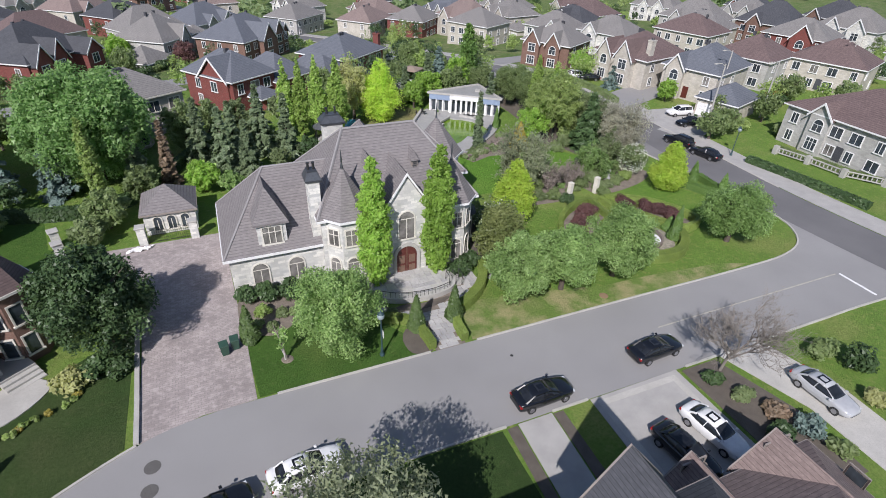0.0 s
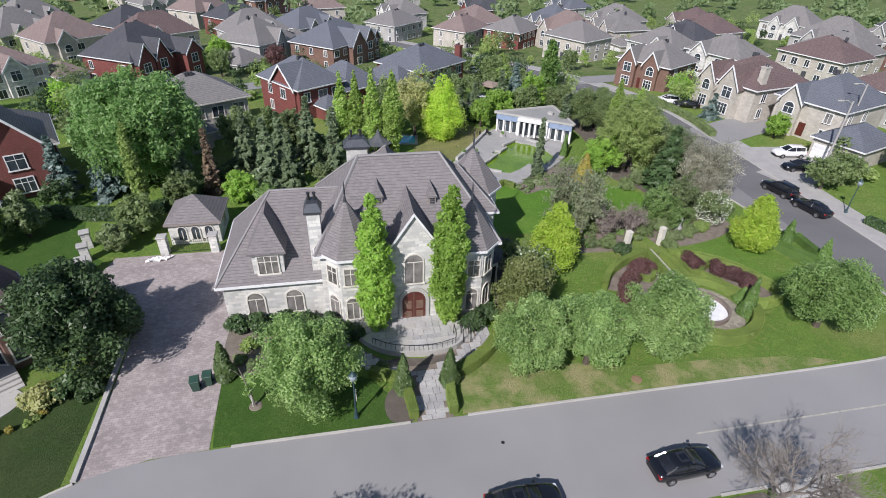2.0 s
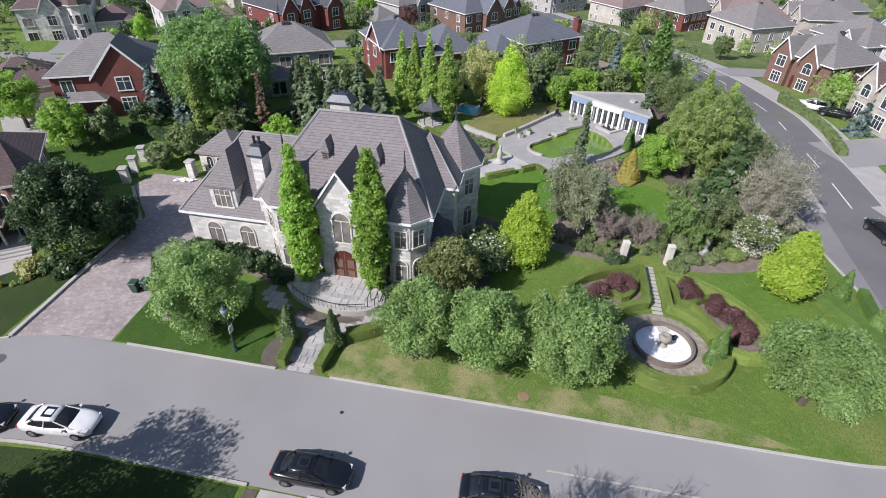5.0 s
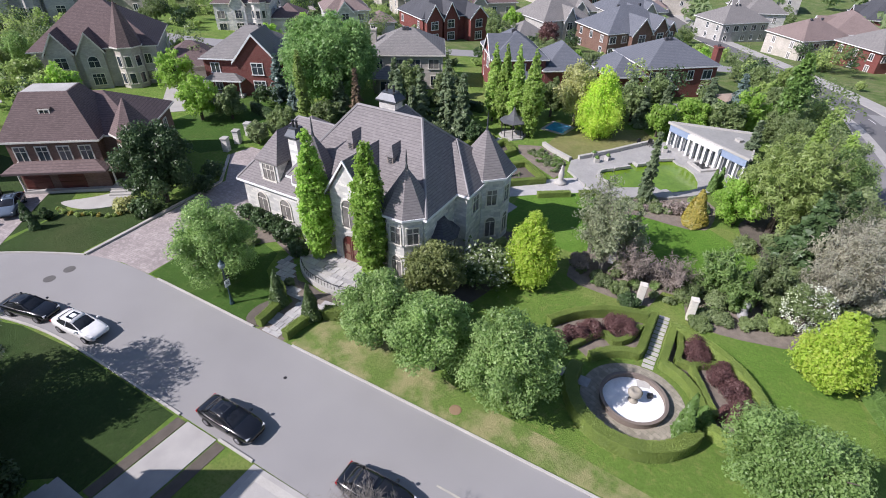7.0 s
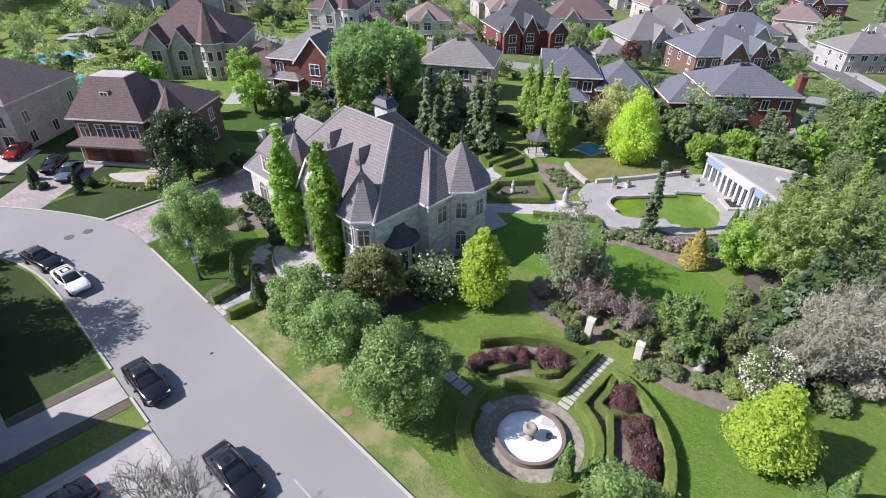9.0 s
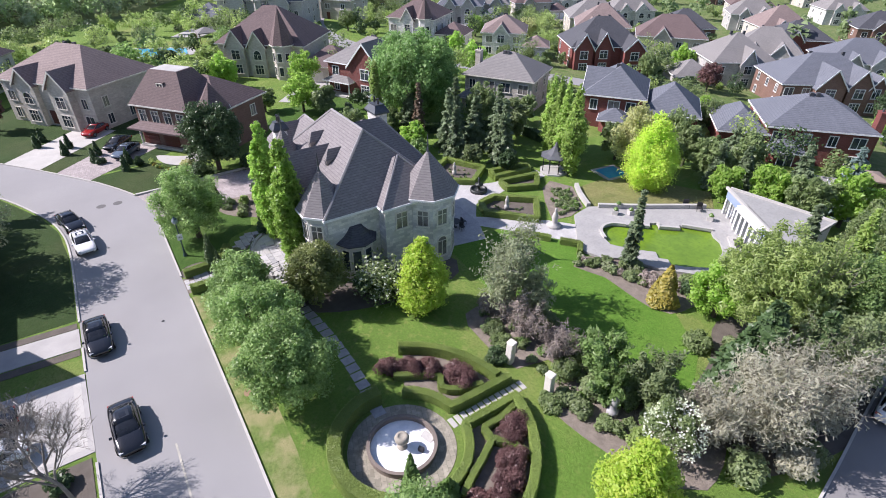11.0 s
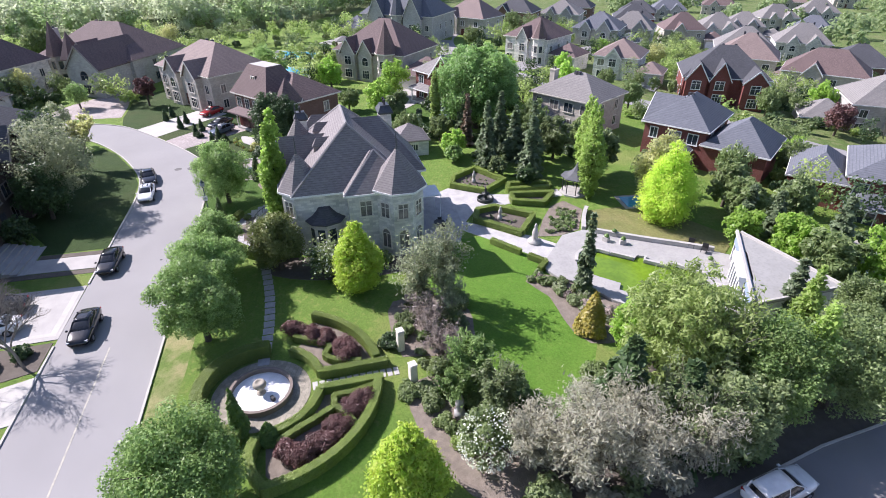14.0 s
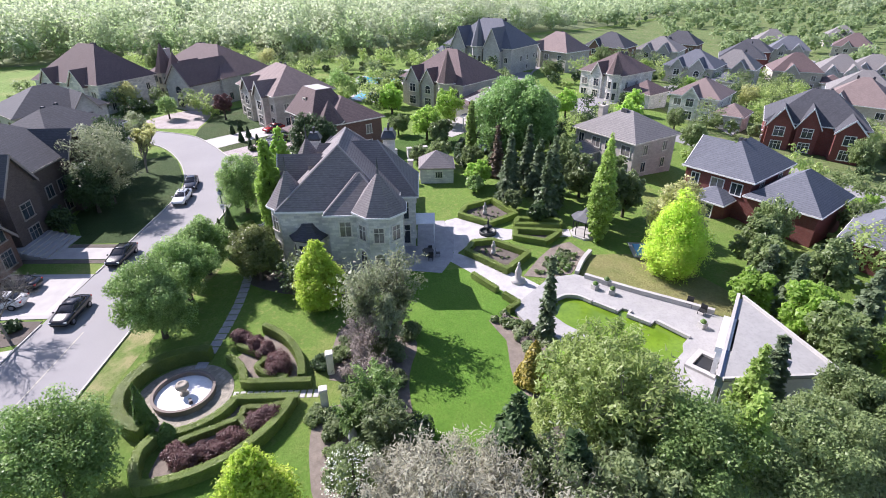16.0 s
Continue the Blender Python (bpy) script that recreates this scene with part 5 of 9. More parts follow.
BIG = house(-73, 1.0, 62, 24, 17, GREYST, BROWNR, "large grey stone house with brown hips and two round turrets", 5.8, 6.4, TAUPE, gables=((7.4, 7.5, 8.5, 4.2), (0.6, 5.0, 1.2, 3.4)), turret=(-7.0, -8.2, 2.1), chim=(-11.6, -3, 4.8), seed=4)
bm = bmesh.new()
prism(bm, poly(8, 2.3, -3.0, -8.4, 22.5), -1.0, 5.6)
tw = part("turret", bm, GREYST, BIG)
part("turret_roof", spire_bm(8, 2.3, -3.0, -8.4, 5.6, 5.6, 22.5), BROWNR, tw)
house(-60.5, -21.5, 66, 20, 15, LIME, BROWNR, "pale stone house with a tall brown roof", 6.4, 7.4, CREAM, gables=((-4.4, 4, 1, 2.8), (4.6, 4.2, 1, 3.0)), seed=5)
house(7.4, 1.0, 181, 21.0, 14.0, UMBER, DARKR, "dark brown house, walls deepened for shade, with charcoal roof and front steps", 7.4, 5.0, TAUPE, gables=((-6.2, 5.2, 1.2, 3.4), (6.0, 4.6, 1.0, 3.0)), seed=6)
house(-32, -15, 140, 15, 12, GREYST, DARKR, "grey stone house with a charcoal roof", 6.0, 4.0, TAUPE, gables=((3.5, 4.2, 1.2, 2.8),), seed=61)
house(-58.5, 62, 48, 18, 15, BEIGE, BROWNR, "beige house with steep brown hip and conical turrets", 6.2, 6.2, CREAM, gables=((-5.0, 3.6, 0.9, 2.8), (-0.5, 3.4, 0.7, 2.6)), turret=(4.8, -7.6, 2.1), garage=(1, 10, 9, -2.5), seed=7)
house(-109, 77.5, 52, 24, 17, GREYST, SLATE, "tall grey stone house with clustered steep slate roofs", 7.4, 7.6, CREAM, gables=((-6.5, 5.2, 1, 5.4), (6.0, 5.6, 1.6, 5.6)), turret=(0.5, -8.8, 2.0), garage=(-1, 9, 9, 0), seed=8)
house(-32.6, 71.9, 26, 13, 11, RED, GREYR, "red brick house with grey roof and white-edged gable", 5.6, 4.0, WHITE, gables=((2.4, 7.0, 0.6, 4.0),), porch=(-3.0, 5.5), seed=9, name="brick_house")
house(-12.4, 87.5, 211, 11.8, 10.0, BEIGE, GREYR, "beige stone house with low grey hip roof and a sunroom", 5.6, 3.3, CREAM, seed=10, chim=(5.9, -1.0, 2.6), sunroom=(3.2, 4.6, 3.4))
house(2.6, 98.3, 216, 8.8, 11.6, RED, SLATE, "red brick house under a blue-grey hip roof", 5.6, 3.6, WHITE, garage=(-1, 8.2, 10.0, 1.9, 3.8), seed=11, name="brick_house", side_gables=((90, 1.6, 6.6, 3.2),), sunroom=(-0.6, 4.2, 3.0))
house(25.7, 114.2, 221, 13.4, 11.8, RED, SLATE, "red brick house with blue-grey roof and tall brick chimney", 5.6, 3.6, WHITE, garage=(1, 6.2, 9.4, 2.2, 4.3), chim=(-7.1, 4.2, 2.6), seed=12, name="brick_house", sunroom=(4.0, 4.2, 2.2))
house(-33.4, 134.4, 59, 17, 13.5, RED, DARKR, "dark red brick house with charcoal roof and pointed gables", 5.8, 5.8, WHITE, gables=((-6.0, 4.2, 1.4, 3.2), (-1.2, 3.8, 0.9, 3.4), (5.4, 4.6, 3.2, 2.4)), seed=13, name="brick_house")
house(-11.2, 156, 55, 14, 13.5, GREYST, GREYR, "grey stone house with a tall grey hip roof", 5.8, 5.4, WHITE, gables=((0.6, 3.4, 0.8, 3.0),), garage=(-1, 8.5, 8.5, -1.6), seed=14)
house(8.9, 154.3, 50, 19, 14, BROWNB, SLATE, "brick house with blue-grey roof and white-edged gables", 5.6, 4.8, WHITE, gables=((-1.2, 5.4, 1.8, 3.4), (4.6, 4.4, 1.0, 3.2), (8.0, 2.8, 0.6, 2.0)), seed=15, name="brick_house")
house(-53.8, 120.9, 47, 10.6, 11.5, LIME, ROSER, "pale house with a rose-brown roof and white gable", 5.6, 3.6, WHITE, gables=((-0.6, 3.6, 0.7, 2.2),), garage=(1, 6, 7, -2.2), seed=16)
house(-71.9, 106.2, 36, 12.6, 13.5, LIME, BROWNR, "white stone house with a brown roof and pointed turrets", 6.6, 4.6, CREAM, gables=((-0.6, 3.2, 0.8, 2.6),), turret=(3.9, -6.4, 1.8), garage=(1, 7.5, 8, 1.5), seed=17)
far_styles = [(GREYST, SLATE), (BEIGE, BROWNR), (LIME, GREYR), (BEIGE, ROSER), (GREYST, GREYR), (RED, DARKR), (BEIGE, GREYR), (BROWNB, DARKR)]
words = {SLATE: "blue-grey", BROWNR: "brown", GREYR: "grey", ROSER: "rose-brown", DARKR: "charcoal"}
walls = {GREYST: "grey stone", BEIGE: "beige stone", LIME: "pale stone", RED: "red brick", BROWNB: "brown brick"}
# east side, across the cross street
east = [
    (88.7, 43.4, 270, 17, 13, GREYST, BROWNR, dict(gables=((-4.0, 3.2, 0.5, 1.8),), eave=5.8, rise=3.9)),
    (88.3, 76.5, 289, 9.2, 11.6, BEIGE, SLATE, dict(gables=((-2.6, 3.4, 0.8, 2.4),), garage=(1, 6.8, 9.0, -6.4))),
    (82.7, 89.0, 284, 10.8, 11.8, BEIGE, BROWNR, dict(gables=((-3.4, 3.2, 0.6, 2.6), (1.8, 4.0, 1.4, 3.2)), chim=(5.2, -4.8, 3.4))),
    (77.5, 112, 300, 10.5, 10, BROWNB, GREYR, dict(gables=((-3.0, 3.6, 0.9, 2.8), (2.2, 3.4, 0.6, 2.6)))),
    (76.5, 152, 300, 12, 11, BEIGE, GREYR, dict(eave=6.2)),
    (95, 139, 295, 12, 10, LIME, GREYR, dict(gables=((2.5, 4, 0.8, 2.4),))),
    (122, 114, 288, 13, 11, BEIGE, BROWNR, dict(eave=5.8)),
    (106, 81, 287, 10, 10.5, GREYST, BROWNR, dict(garage=(-1, 5.5, 6.5, -1))),
    (119.5, 72.5, 290, 12, 10.5, BEIGE, BROWNR, dict()),
    (113, 156, 290, 13, 10, LIME, DARKR, dict(gables=((0.0, 5, 0.8, 3.2),))),
    (101, 121, 292, 12, 10, LIME, GREYR, dict(gables=((-3, 4, 0.8, 2.4),))),
    (136, 124, 290, 14, 11, BEIGE, GREYR, dict()),
    (141, 96, 290, 13, 11, RED, GREYR, dict(gables=((2, 5, 1.2, 3.2),))),
    (50, 184, 225, 13, 10.5, BEIGE, ROSER, dict()),
    (66, 180, 225, 13, 11, RED, GREYR, dict()),
    (30, 203, 225, 14, 11, GREYST, GREYR, dict()),
    (128, 36, 275, 14, 12, BEIGE, GREYR, dict()),
    (146, 68, 285, 13, 11, GREYST, BROWNR, dict(gables=((2, 4.4, 1.0, 2.8),))),
]
for k, (hx, hy, hr, hw, hd, wm, rm, extra) in enumerate(east):
    house(hx, hy, hr, hw * 1.15, hd * 1.15, wm, rm, f"{walls[wm]} house under a {words[rm]} hip roof", seed=30 + k, **{"eave": 5.6, "rise": 4.0, **extra})
# north and north-west, farther off
rng0 = random.Random(7)
far = [(-106, 144, 20), (-115, 101, 5), (-111, 160, 20), (-118, 186, 30), (-148, 150, 20), (-143, 128, 10), (-124, 207, 25), (-178, 205, 25), (-186, 228, 25), (-60, 165, 15), (-78, 180, 20),
       (-40, 172, 12), (-15, 178, 8), (-55, 200, 15), (-90, 215, 20), (-25, 215, 5), (0, 196, 8), (82, 172, 240), (102, 178, 240), (130, 170, 250), (150, 140, 250), (158, 118, 255), (168, 100, 255), (165, 75, 255),
       (88, 200, 230), (60, 205, 210), (115, 205, 235), (145, 200, 240), (185, 150, 250), (190, 120, 250), (35, 225, 200), (70, 235, 215), (110, 240, 230), (5, 240, 190), (-150, 260, 30), (-200, 270, 30), (-60, 250, 15), (-20, 262, 10), (180, 190, 245), (210, 170, 250),
       (-110, 240, 20), (-40, 232, 12), (-130, 225, 25), (-75, 275, 15), (-165, 300, 25), (-110, 310, 20), (-50, 300, 12), (0, 290, 8), (40, 270, 200), (-210, 330, 25), (-140, 350, 20), (-80, 345, 15), (-20, 335, 10), (-185, 175, 25), (-220, 240, 28), (-150, 185, 22), (80, 285, 215), (30, 320, 200), (-250, 300, 28), (-230, 390, 25)]
for k, (hx, hy, hr) in enumerate(far):
    wm, rm = far_styles[(k * 3) % 8]
    house(hx, hy, (hr + 32 if hr < 100 else 288) + rng0.uniform(-10, 10), rng0.uniform(14.5, 18.5), rng0.uniform(12, 14.5), wm, rm, f"{walls[wm]} house under a {words[rm]} roof", 6.0, rng0.uniform(4.6, 6.2), seed=60 + k, far_off=True,
          gables=((rng0.uniform(-4, -2), 4.2, 1.0, 2.6),) if k % 2 else ((3.0, 4.4, 0.9, 2.8), (-3.2, 3.6, 0.7, 2.4)), garage=(1, 7, 7, -1.5) if k % 3 == 0 else None)
# opposite house, at the foot of the view
house(23.3, 3.9, 180, 9.8, 10.8, BROWNB, ROSER, "opposite brick house with reddish brown roof", 3.7, 3.3, TAUPE, gables=((3.3, 3.2, 1.2, 1.8), (-2.2, 4.4, 0.5, 2.0)), seed=99, name="brick_house", doors=False)
house(-14.5, -3.5, 168, 15, 12, GREYST, DARKR, "grey stone house with charcoal roof across the street", 5.8, 4.0, WHITE, seed=98)


# ================= planting round the house =================
column_tree(1, 10.3, 38.0, 1.6, 13.0, FRESH, "tall columnar oak with dense fresh green leaves by the entrance", 30000, 0.15, tip=0.2)
column_tree(2, 16.3, 38.0, 1.6, 13.4, FRESH, "tall columnar oak with dense fresh green leaves by the entrance", 30000, 0.15, tip=0.2)
round_tree(3, 5.2, 31.2, 3.6, 7.9, SOFT, "round soft green maple on the front lawn", 28000, 0.15, 0.3)
round_tree(4, 21.4, 31.8, 3.0, 6.6, SOFT, "spreading soft green cherry tree on the front lawn", 22000, 0.15, 0.6)
round_tree(5, 26.3, 31.6, 3.3, 7.0, SOFT, "spreading soft green cherry tree on the front lawn", 23000, 0.15, 0.6)
round_tree(6, 32.3, 31.7, 3.5, 7.6, SOFT, "spreading soft green cherry tree near the fountain garden", 26000, 0.15, 0.6)
round_tree(7, 48.4, 32.6, 3.7, 7.4, LEAFY, "round mid green tree on the corner lawn", 28000, 0.14, 0.2)
round_tree(8, 22.8, 37.6, 2.7, 6.4, BRONZED, "bushy olive green tree against the house", 12000, 0.17, 0.1)
round_tree(9, -11.2, 37.4, 4.2, 9.0, DEEP, "dark green oak beside the driveway", 20000, 0.22, 0.3)
for s, (x, y, r, h) in enumerate(((28.3, 44.7, 2.6, 7.6), (50.9, 44.9, 2.5, 6.8), (23.7, 80.3, 3.7, 10.0))):
    column_tree(20 + s, x, y, r * 1.0, h, YELLOW, "bright yellow-green maple with a dense egg-shaped crown", 42000, 0.115, 0.5, "maple_tree", egg=True)
round_tree(30, -14.9, 70, 7.5, 13.9, SPRINGG, "very large bright green willow with a dense domed crown", 46000, 0.27, 0.3, 330, "willow_tree", 0.2, long=1.9)
for s, (x, y, r, h) in enumerate(((8.8, 77.6, 1.4, 11.6), (10.8, 76.9, 1.25, 11.8), (13.0, 76.0, 1.35, 12.1), (15.7, 75.0, 1.65, 12.2))):
    column_tree(40 + s, x, y, r, h, POPLAR, "tall slender poplar in fresh leaf", 12000, 0.17, tip=0.04)
round_tree(50, 19.8, 82.0, 3.2, 9.5, OLIVE, "pale budding tree with thin foliage", 7000, 0.24, 0.8)
conifer(51, 33.8, 65.0, 0.75, 8.6, NEEDLE, "narrow weeping spruce beside the pool", 3000, 0.3, droop=1.1)
cone_shrub(52, 39.4, 62.8, 1.35, 4.1, GOLD, "golden cone-shaped cedar at the lawn's edge", 5000, 0.2)


# ================= front terrace and walk =================
def slabs(parent, area, size, z, seed, materials, gap=0.03, thick=0.06):
    """Stone slabs in uneven courses over a region given by a test of its plan."""
    rng = random.Random(seed)
    x0, x1, y0, y1, inside = area
    y = y0
    cache = {}
    while y < y1 - 0.1:
        h = rng.choice((size * 0.7, size, size * 1.2))
        h = min(h, y1 - y)
        x = x0 + rng.uniform(-0.4, 0)
        while x < x1:
            w = rng.choice((size * 0.8, size * 1.2, size * 1.6))
            if inside(x + w / 2, y + h / 2):
                key = (round(w, 2), round(h, 2), rng.randrange(len(materials)))
                if key not in cache:
                    bm = bmesh.new()
                    v = box(bm, -w / 2 + gap / 2, w / 2 - gap / 2, -h / 2 + gap / 2, h / 2 - gap / 2, 0, thick)
                    for q in v[4:]:
                        q.co.x *= 0.97
                        q.co.y *= 0.97
                    cache[key] = mesh_of("slab", bm, materials[key[2]])
                part("slab", cache[key], None, parent, "", pose(x + w / 2, y + h / 2, z + rng.uniform(-0.006, 0.006), 0, 0, rng.uniform(-0.5, 0.5)))
            x += w
        y += h


walk_bed = patch("front_walk", [(12.3, 28.1), (14.9, 28.1), (14.6, 32.4), (17.6, 33.9), (19.6, 36.2), (19.3, 37.4), (16.8, 36.0), (13.6, 34.0), (10.6, 34.4), (8.2, 36.4), (7.2, 35.4), (9.5, 33.4), (12.3, 32.0)], 0.02, MULCH, "stone slab walk from the street to the terrace", "path")
slabs(walk_bed, (12.3, 14.95, 28.15, 32.4, lambda x, y: 12.5 < x < 14.75), 0.62, 0.0, 3, (FLAG, FLAG2, FLAG))
slabs(walk_bed, (7.4, 19.6, 32.4, 37.0, lambda x, y: (33.0 < y + 0.09 * (x - 13.3) ** 2 * -1 + 0.9 < 33.9) or (x > 16.6 and abs(y - 33.2 - (x - 16) * 0.95) < 0.9) or (x < 10.4 and abs(y - 36.2 + (x - 7.6) * 0.85) < 0.7)), 0.6, 0.0, 4, (FLAG, FLAG2))
ARC = [(8.9, 37.0), (9.8, 35.9), (11.2, 35.0), (13.0, 34.55), (14.8, 34.5), (16.4, 34.9), (17.2, 35.6)]
terrace = patch("terrace", resample(ARC, 0.6) + [(17.6, 37.0), (16.4, 38.9), (11.2, 38.9), (9.0, 38.6)], 0.40, PALE, "raised stone terrace before the front door", "terrace")
slabs(terrace, (9.0, 17.4, 35.0, 38.8, lambda x, y: y > 35.35 + 0.10 * (x - 13.6) ** 2 and 9.4 < x < 17.0), 0.72, 0.395, 5, (FLAG, FLAG2, FLAG, PALE))
bm = bmesh.new()
kerb_bar(bm, resample(ARC, 0.4), 0.34, -0.05, 0.52)
solid("terrace_wall", bm, PALE, "low curved wall of pale stone round the terrace", "wall", "structure")
bm = bmesh.new()
for i in range(3):
    box(bm, 17.2 + i * 0.34, 17.56 + i * 0.34, 35.4, 37.0, -0.05, 0.36 - i * 0.12)
solid("terrace_steps", bm, PALE, "three pale stone steps at the terrace's side", "steps", "structure")
for k in range(3):
    bm = bmesh.new()
    x, y = 16.5 + 0.62 * k, 35.25 - 0.02 * k
    tube(bm, [(x, y, 0.2), (x, y, 1.35), (x, y + 0.9, 1.45), (x, y + 0.9, 0.3)], [0.035] * 4, 6)
    solid("handrail", bm, BLACK, "black metal handrail at the terrace steps", "railing", group="terrace handrails")
bm = bmesh.new()
line = resample(ARC[1:-1], 0.35)
for i, (x, y) in enumerate(line):
    tube(bm, [(x, y, 0.5), (x, y, 1.1)], [0.02, 0.02], 4)
tube(bm, [(x, y, 1.1) for x, y in line], [0.03] * len(line), 4)
solid("terrace_rail", bm, BLACK, "curved black iron rail on the terrace wall", "railing")
patch("crescent_bed", [(10.8, 34.2), (12.0, 33.55), (13.6, 33.35), (15.2, 33.6), (16.2, 34.2), (15.0, 34.2), (13.4, 34.1), (12.0, 34.4)], 0.06, SOIL, "crescent bed of earth below the terrace wall", "flower bed", smooth_line=True, step=0.5)
patch("walk_bed", [(10.5, 28.5), (12.1, 28.3), (11.8, 31.0), (10.9, 31.4), (10.2, 30.2)], 0.03, SOIL, "patch of bare earth beside the walk", "flower bed", smooth_line=True, step=0.5)
hedge(60, resample([(12.15, 28.4), (12.0, 30.0), (11.75, 31.2), (11.0, 32.2), (9.4, 33.0)], 0.5), 0.62, 0.8, BOXWOOD, "low clipped boxwood hedge beside the walk")
hedge(61, resample([(14.95, 28.4), (15.0, 30.0), (15.3, 31.4)], 0.5), 0.62, 0.8, BOXWOOD, "low clipped boxwood hedge beside the walk")
hedge(62, resample([(15.9, 31.9), (17.3, 32.6), (19.0, 34.0), (20.2, 35.8), (20.9, 37.4)], 0.5), 0.8, 1.0, BOXWOOD, "curved clipped boxwood hedge round the terrace corner")
for s, (x, y) in enumerate(((11.7, 31.1), (15.15, 31.2))):
    cone_shrub(63 + s, x, y, 0.8, 3.7, CONEG, "slender clipped cedar cone at the walk", 3000, 0.12)
cone_shrub(66, -1.2, 34.5, 0.85, 3.6, CONEG, "slender dark cedar beside the driveway", 2200, 0.14)
SHR = [(-0.9, 39.4, 1.1, 1.9, DEEP), (0.9, 39.3, 1.2, 2.0, DEEP), (2.8, 39.2, 1.3, 2.2, DEEP), (4.6, 38.8, 1.3, 2.2, DEEP), (6.3, 38.2, 1.2, 2.4, DEEP), (7.6, 37.6, 1.0, 1.9, DEEP), (8.7, 37.2, 0.8, 1.6, DEEP), (0.2, 37.4, 0.8, 0.9, SPRING), (1.6, 36.7, 0.7, 0.7, SAGE), (2.9, 36.4, 0.8, 0.8, MID), (0.6, 35.3, 0.6, 0.6, SAGE), (-0.4, 36.0, 0.6, 0.7, MID),
       (18.4, 37.2, 1.2, 1.8, DEEP), (19.8, 38.0, 1.2, 2.0, DEEP), (21.8, 36.2, 1.3, 2.2, MID), (10.4, 33.6, 0.5, 0.6, SAGE), (23.7, 41.6, 1.6, 3.0, DEEP), (25.0, 45.4, 1.3, 2.3, DEEP), (24.6, 47.6, 1.2, 2.0, MID)]
for s, (x, y, r, h, lf) in enumerate(SHR):
    shrub(70 + s, x, y, r, h, lf, "rounded leafy shrub in the border by the house", 1500 if r > 0.9 else 800, 0.17)
patch("front_border", [(-1.5, 40.4), (-1.5, 35.2), (0.6, 34.4), (2.8, 35.6), (4.6, 37.8), (7.4, 36.8), (8.6, 38.6), (6.0, 39.6), (2.0, 40.4)], 0.03, MULCH, "mulched planting border along the garage wall", "flower bed", smooth_line=True)
patch("east_border", [(20.6, 37.0), (23.0, 36.0), (25.4, 40.0), (26.4, 46.0), (25.6, 50.5), (22.2, 51.0), (22.0, 44.0)], 0.03, SOIL, "dark planting border along the side wall", "flower bed", smooth_line=True)
shrub(95, 24.6, 43.6, 1.9, 3.2, DEEP, "large dark viburnum against the side wall", 3000, 0.2)
rngb = np.random.default_rng(96)
bl = rngb.normal(size=(500, 3)) * np.array([1.0, 1.0, 0.75]) + np.array([0, 0, 2.0])
bl = bl[np.linalg.norm((bl - [0, 0, 1.8]) / [1.9, 1.9, 1.6], axis=1) > 0.55]
ob = thing("flowering_shrub", pose(25.0, 42.6, 0), "white blossoming shrub beside the side wall", "shrub")
part("blossom", leaf_mesh("blossom", leaves(rngb, bl + rngb.normal(size=bl.shape) * 0.1, np.tile([0.3, -0.3, 0.8], (len(bl), 1)), 0.2, 1.0), BLOOM), None, ob)
part("leaves", leaf_mesh("leaves", leaves(rngb, np.repeat(bl, 4, 0) + rngb.normal(size=(len(bl) * 4, 3)) * 0.35 * [1, 1, 1], np.tile([0, 0, 0.8], (len(bl) * 4, 1)), 0.2), MID), None, ob)
# sapling
bare_tree(97, 1.05, 31.3, 4.6, 0.35, "thin pale sapling tied to a stake on the lawn", PALE, 3, "sapling", SOFT, 60, 0.2, 2, 1.2)

# bins
for s, (x, y, rz) in enumerate(((-3.15, 33.6, 8), (-2.35, 34.0, 4))):
    ob = thing("wheelie_bin", pose(x, y, 0.02, 0, 0, rz), "dark green plastic wheelie bin on the driveway", "bin", "bins on the driveway")
    bm = bmesh.new()
    lo = [bm.verts.new(c) for c in ((-0.24, -0.26, 0.06), (0.24, -0.26, 0.06), (0.24, 0.26, 0.06), (-0.24, 0.26, 0.06))]
    hi = [bm.verts.new(c) for c in ((-0.31, -0.36, 1.0), (0.31, -0.36, 1.0), (0.31, 0.36, 1.0), (-0.31, 0.36, 1.0))]
    bm.faces.new(lo[::-1])
    bm.faces.new(hi)
    for i in range(4):
        bm.faces.new((lo[i], lo[(i + 1) % 4], hi[(i + 1) % 4], hi[i]))
    part("body", bm, BINGREEN, ob)
    bm = bmesh.new()
    box(bm, -0.34, 0.34, -0.4, 0.4, 1.0, 1.07)
    bmesh.ops.bevel(bm, geom=bm.edges[:], offset=0.025, segments=1, affect="EDGES")
    part("lid", bm, BINGREEN, ob)
    bm = bmesh.new()
    tube(bm, [(-0.25, 0.43, 0.95), (0.25, 0.43, 0.95)], [0.025, 0.025], 6)
    part("handle", bm, BLACK, ob)
    for sx in (-0.27, 0.27):
        bm = bmesh.new()
        tube(bm, [(sx - 0.03, 0.28, 0.1), (sx + 0.03, 0.28, 0.1)], [0.1, 0.1], 10)
        part("wheel", bm, BLACK, ob)

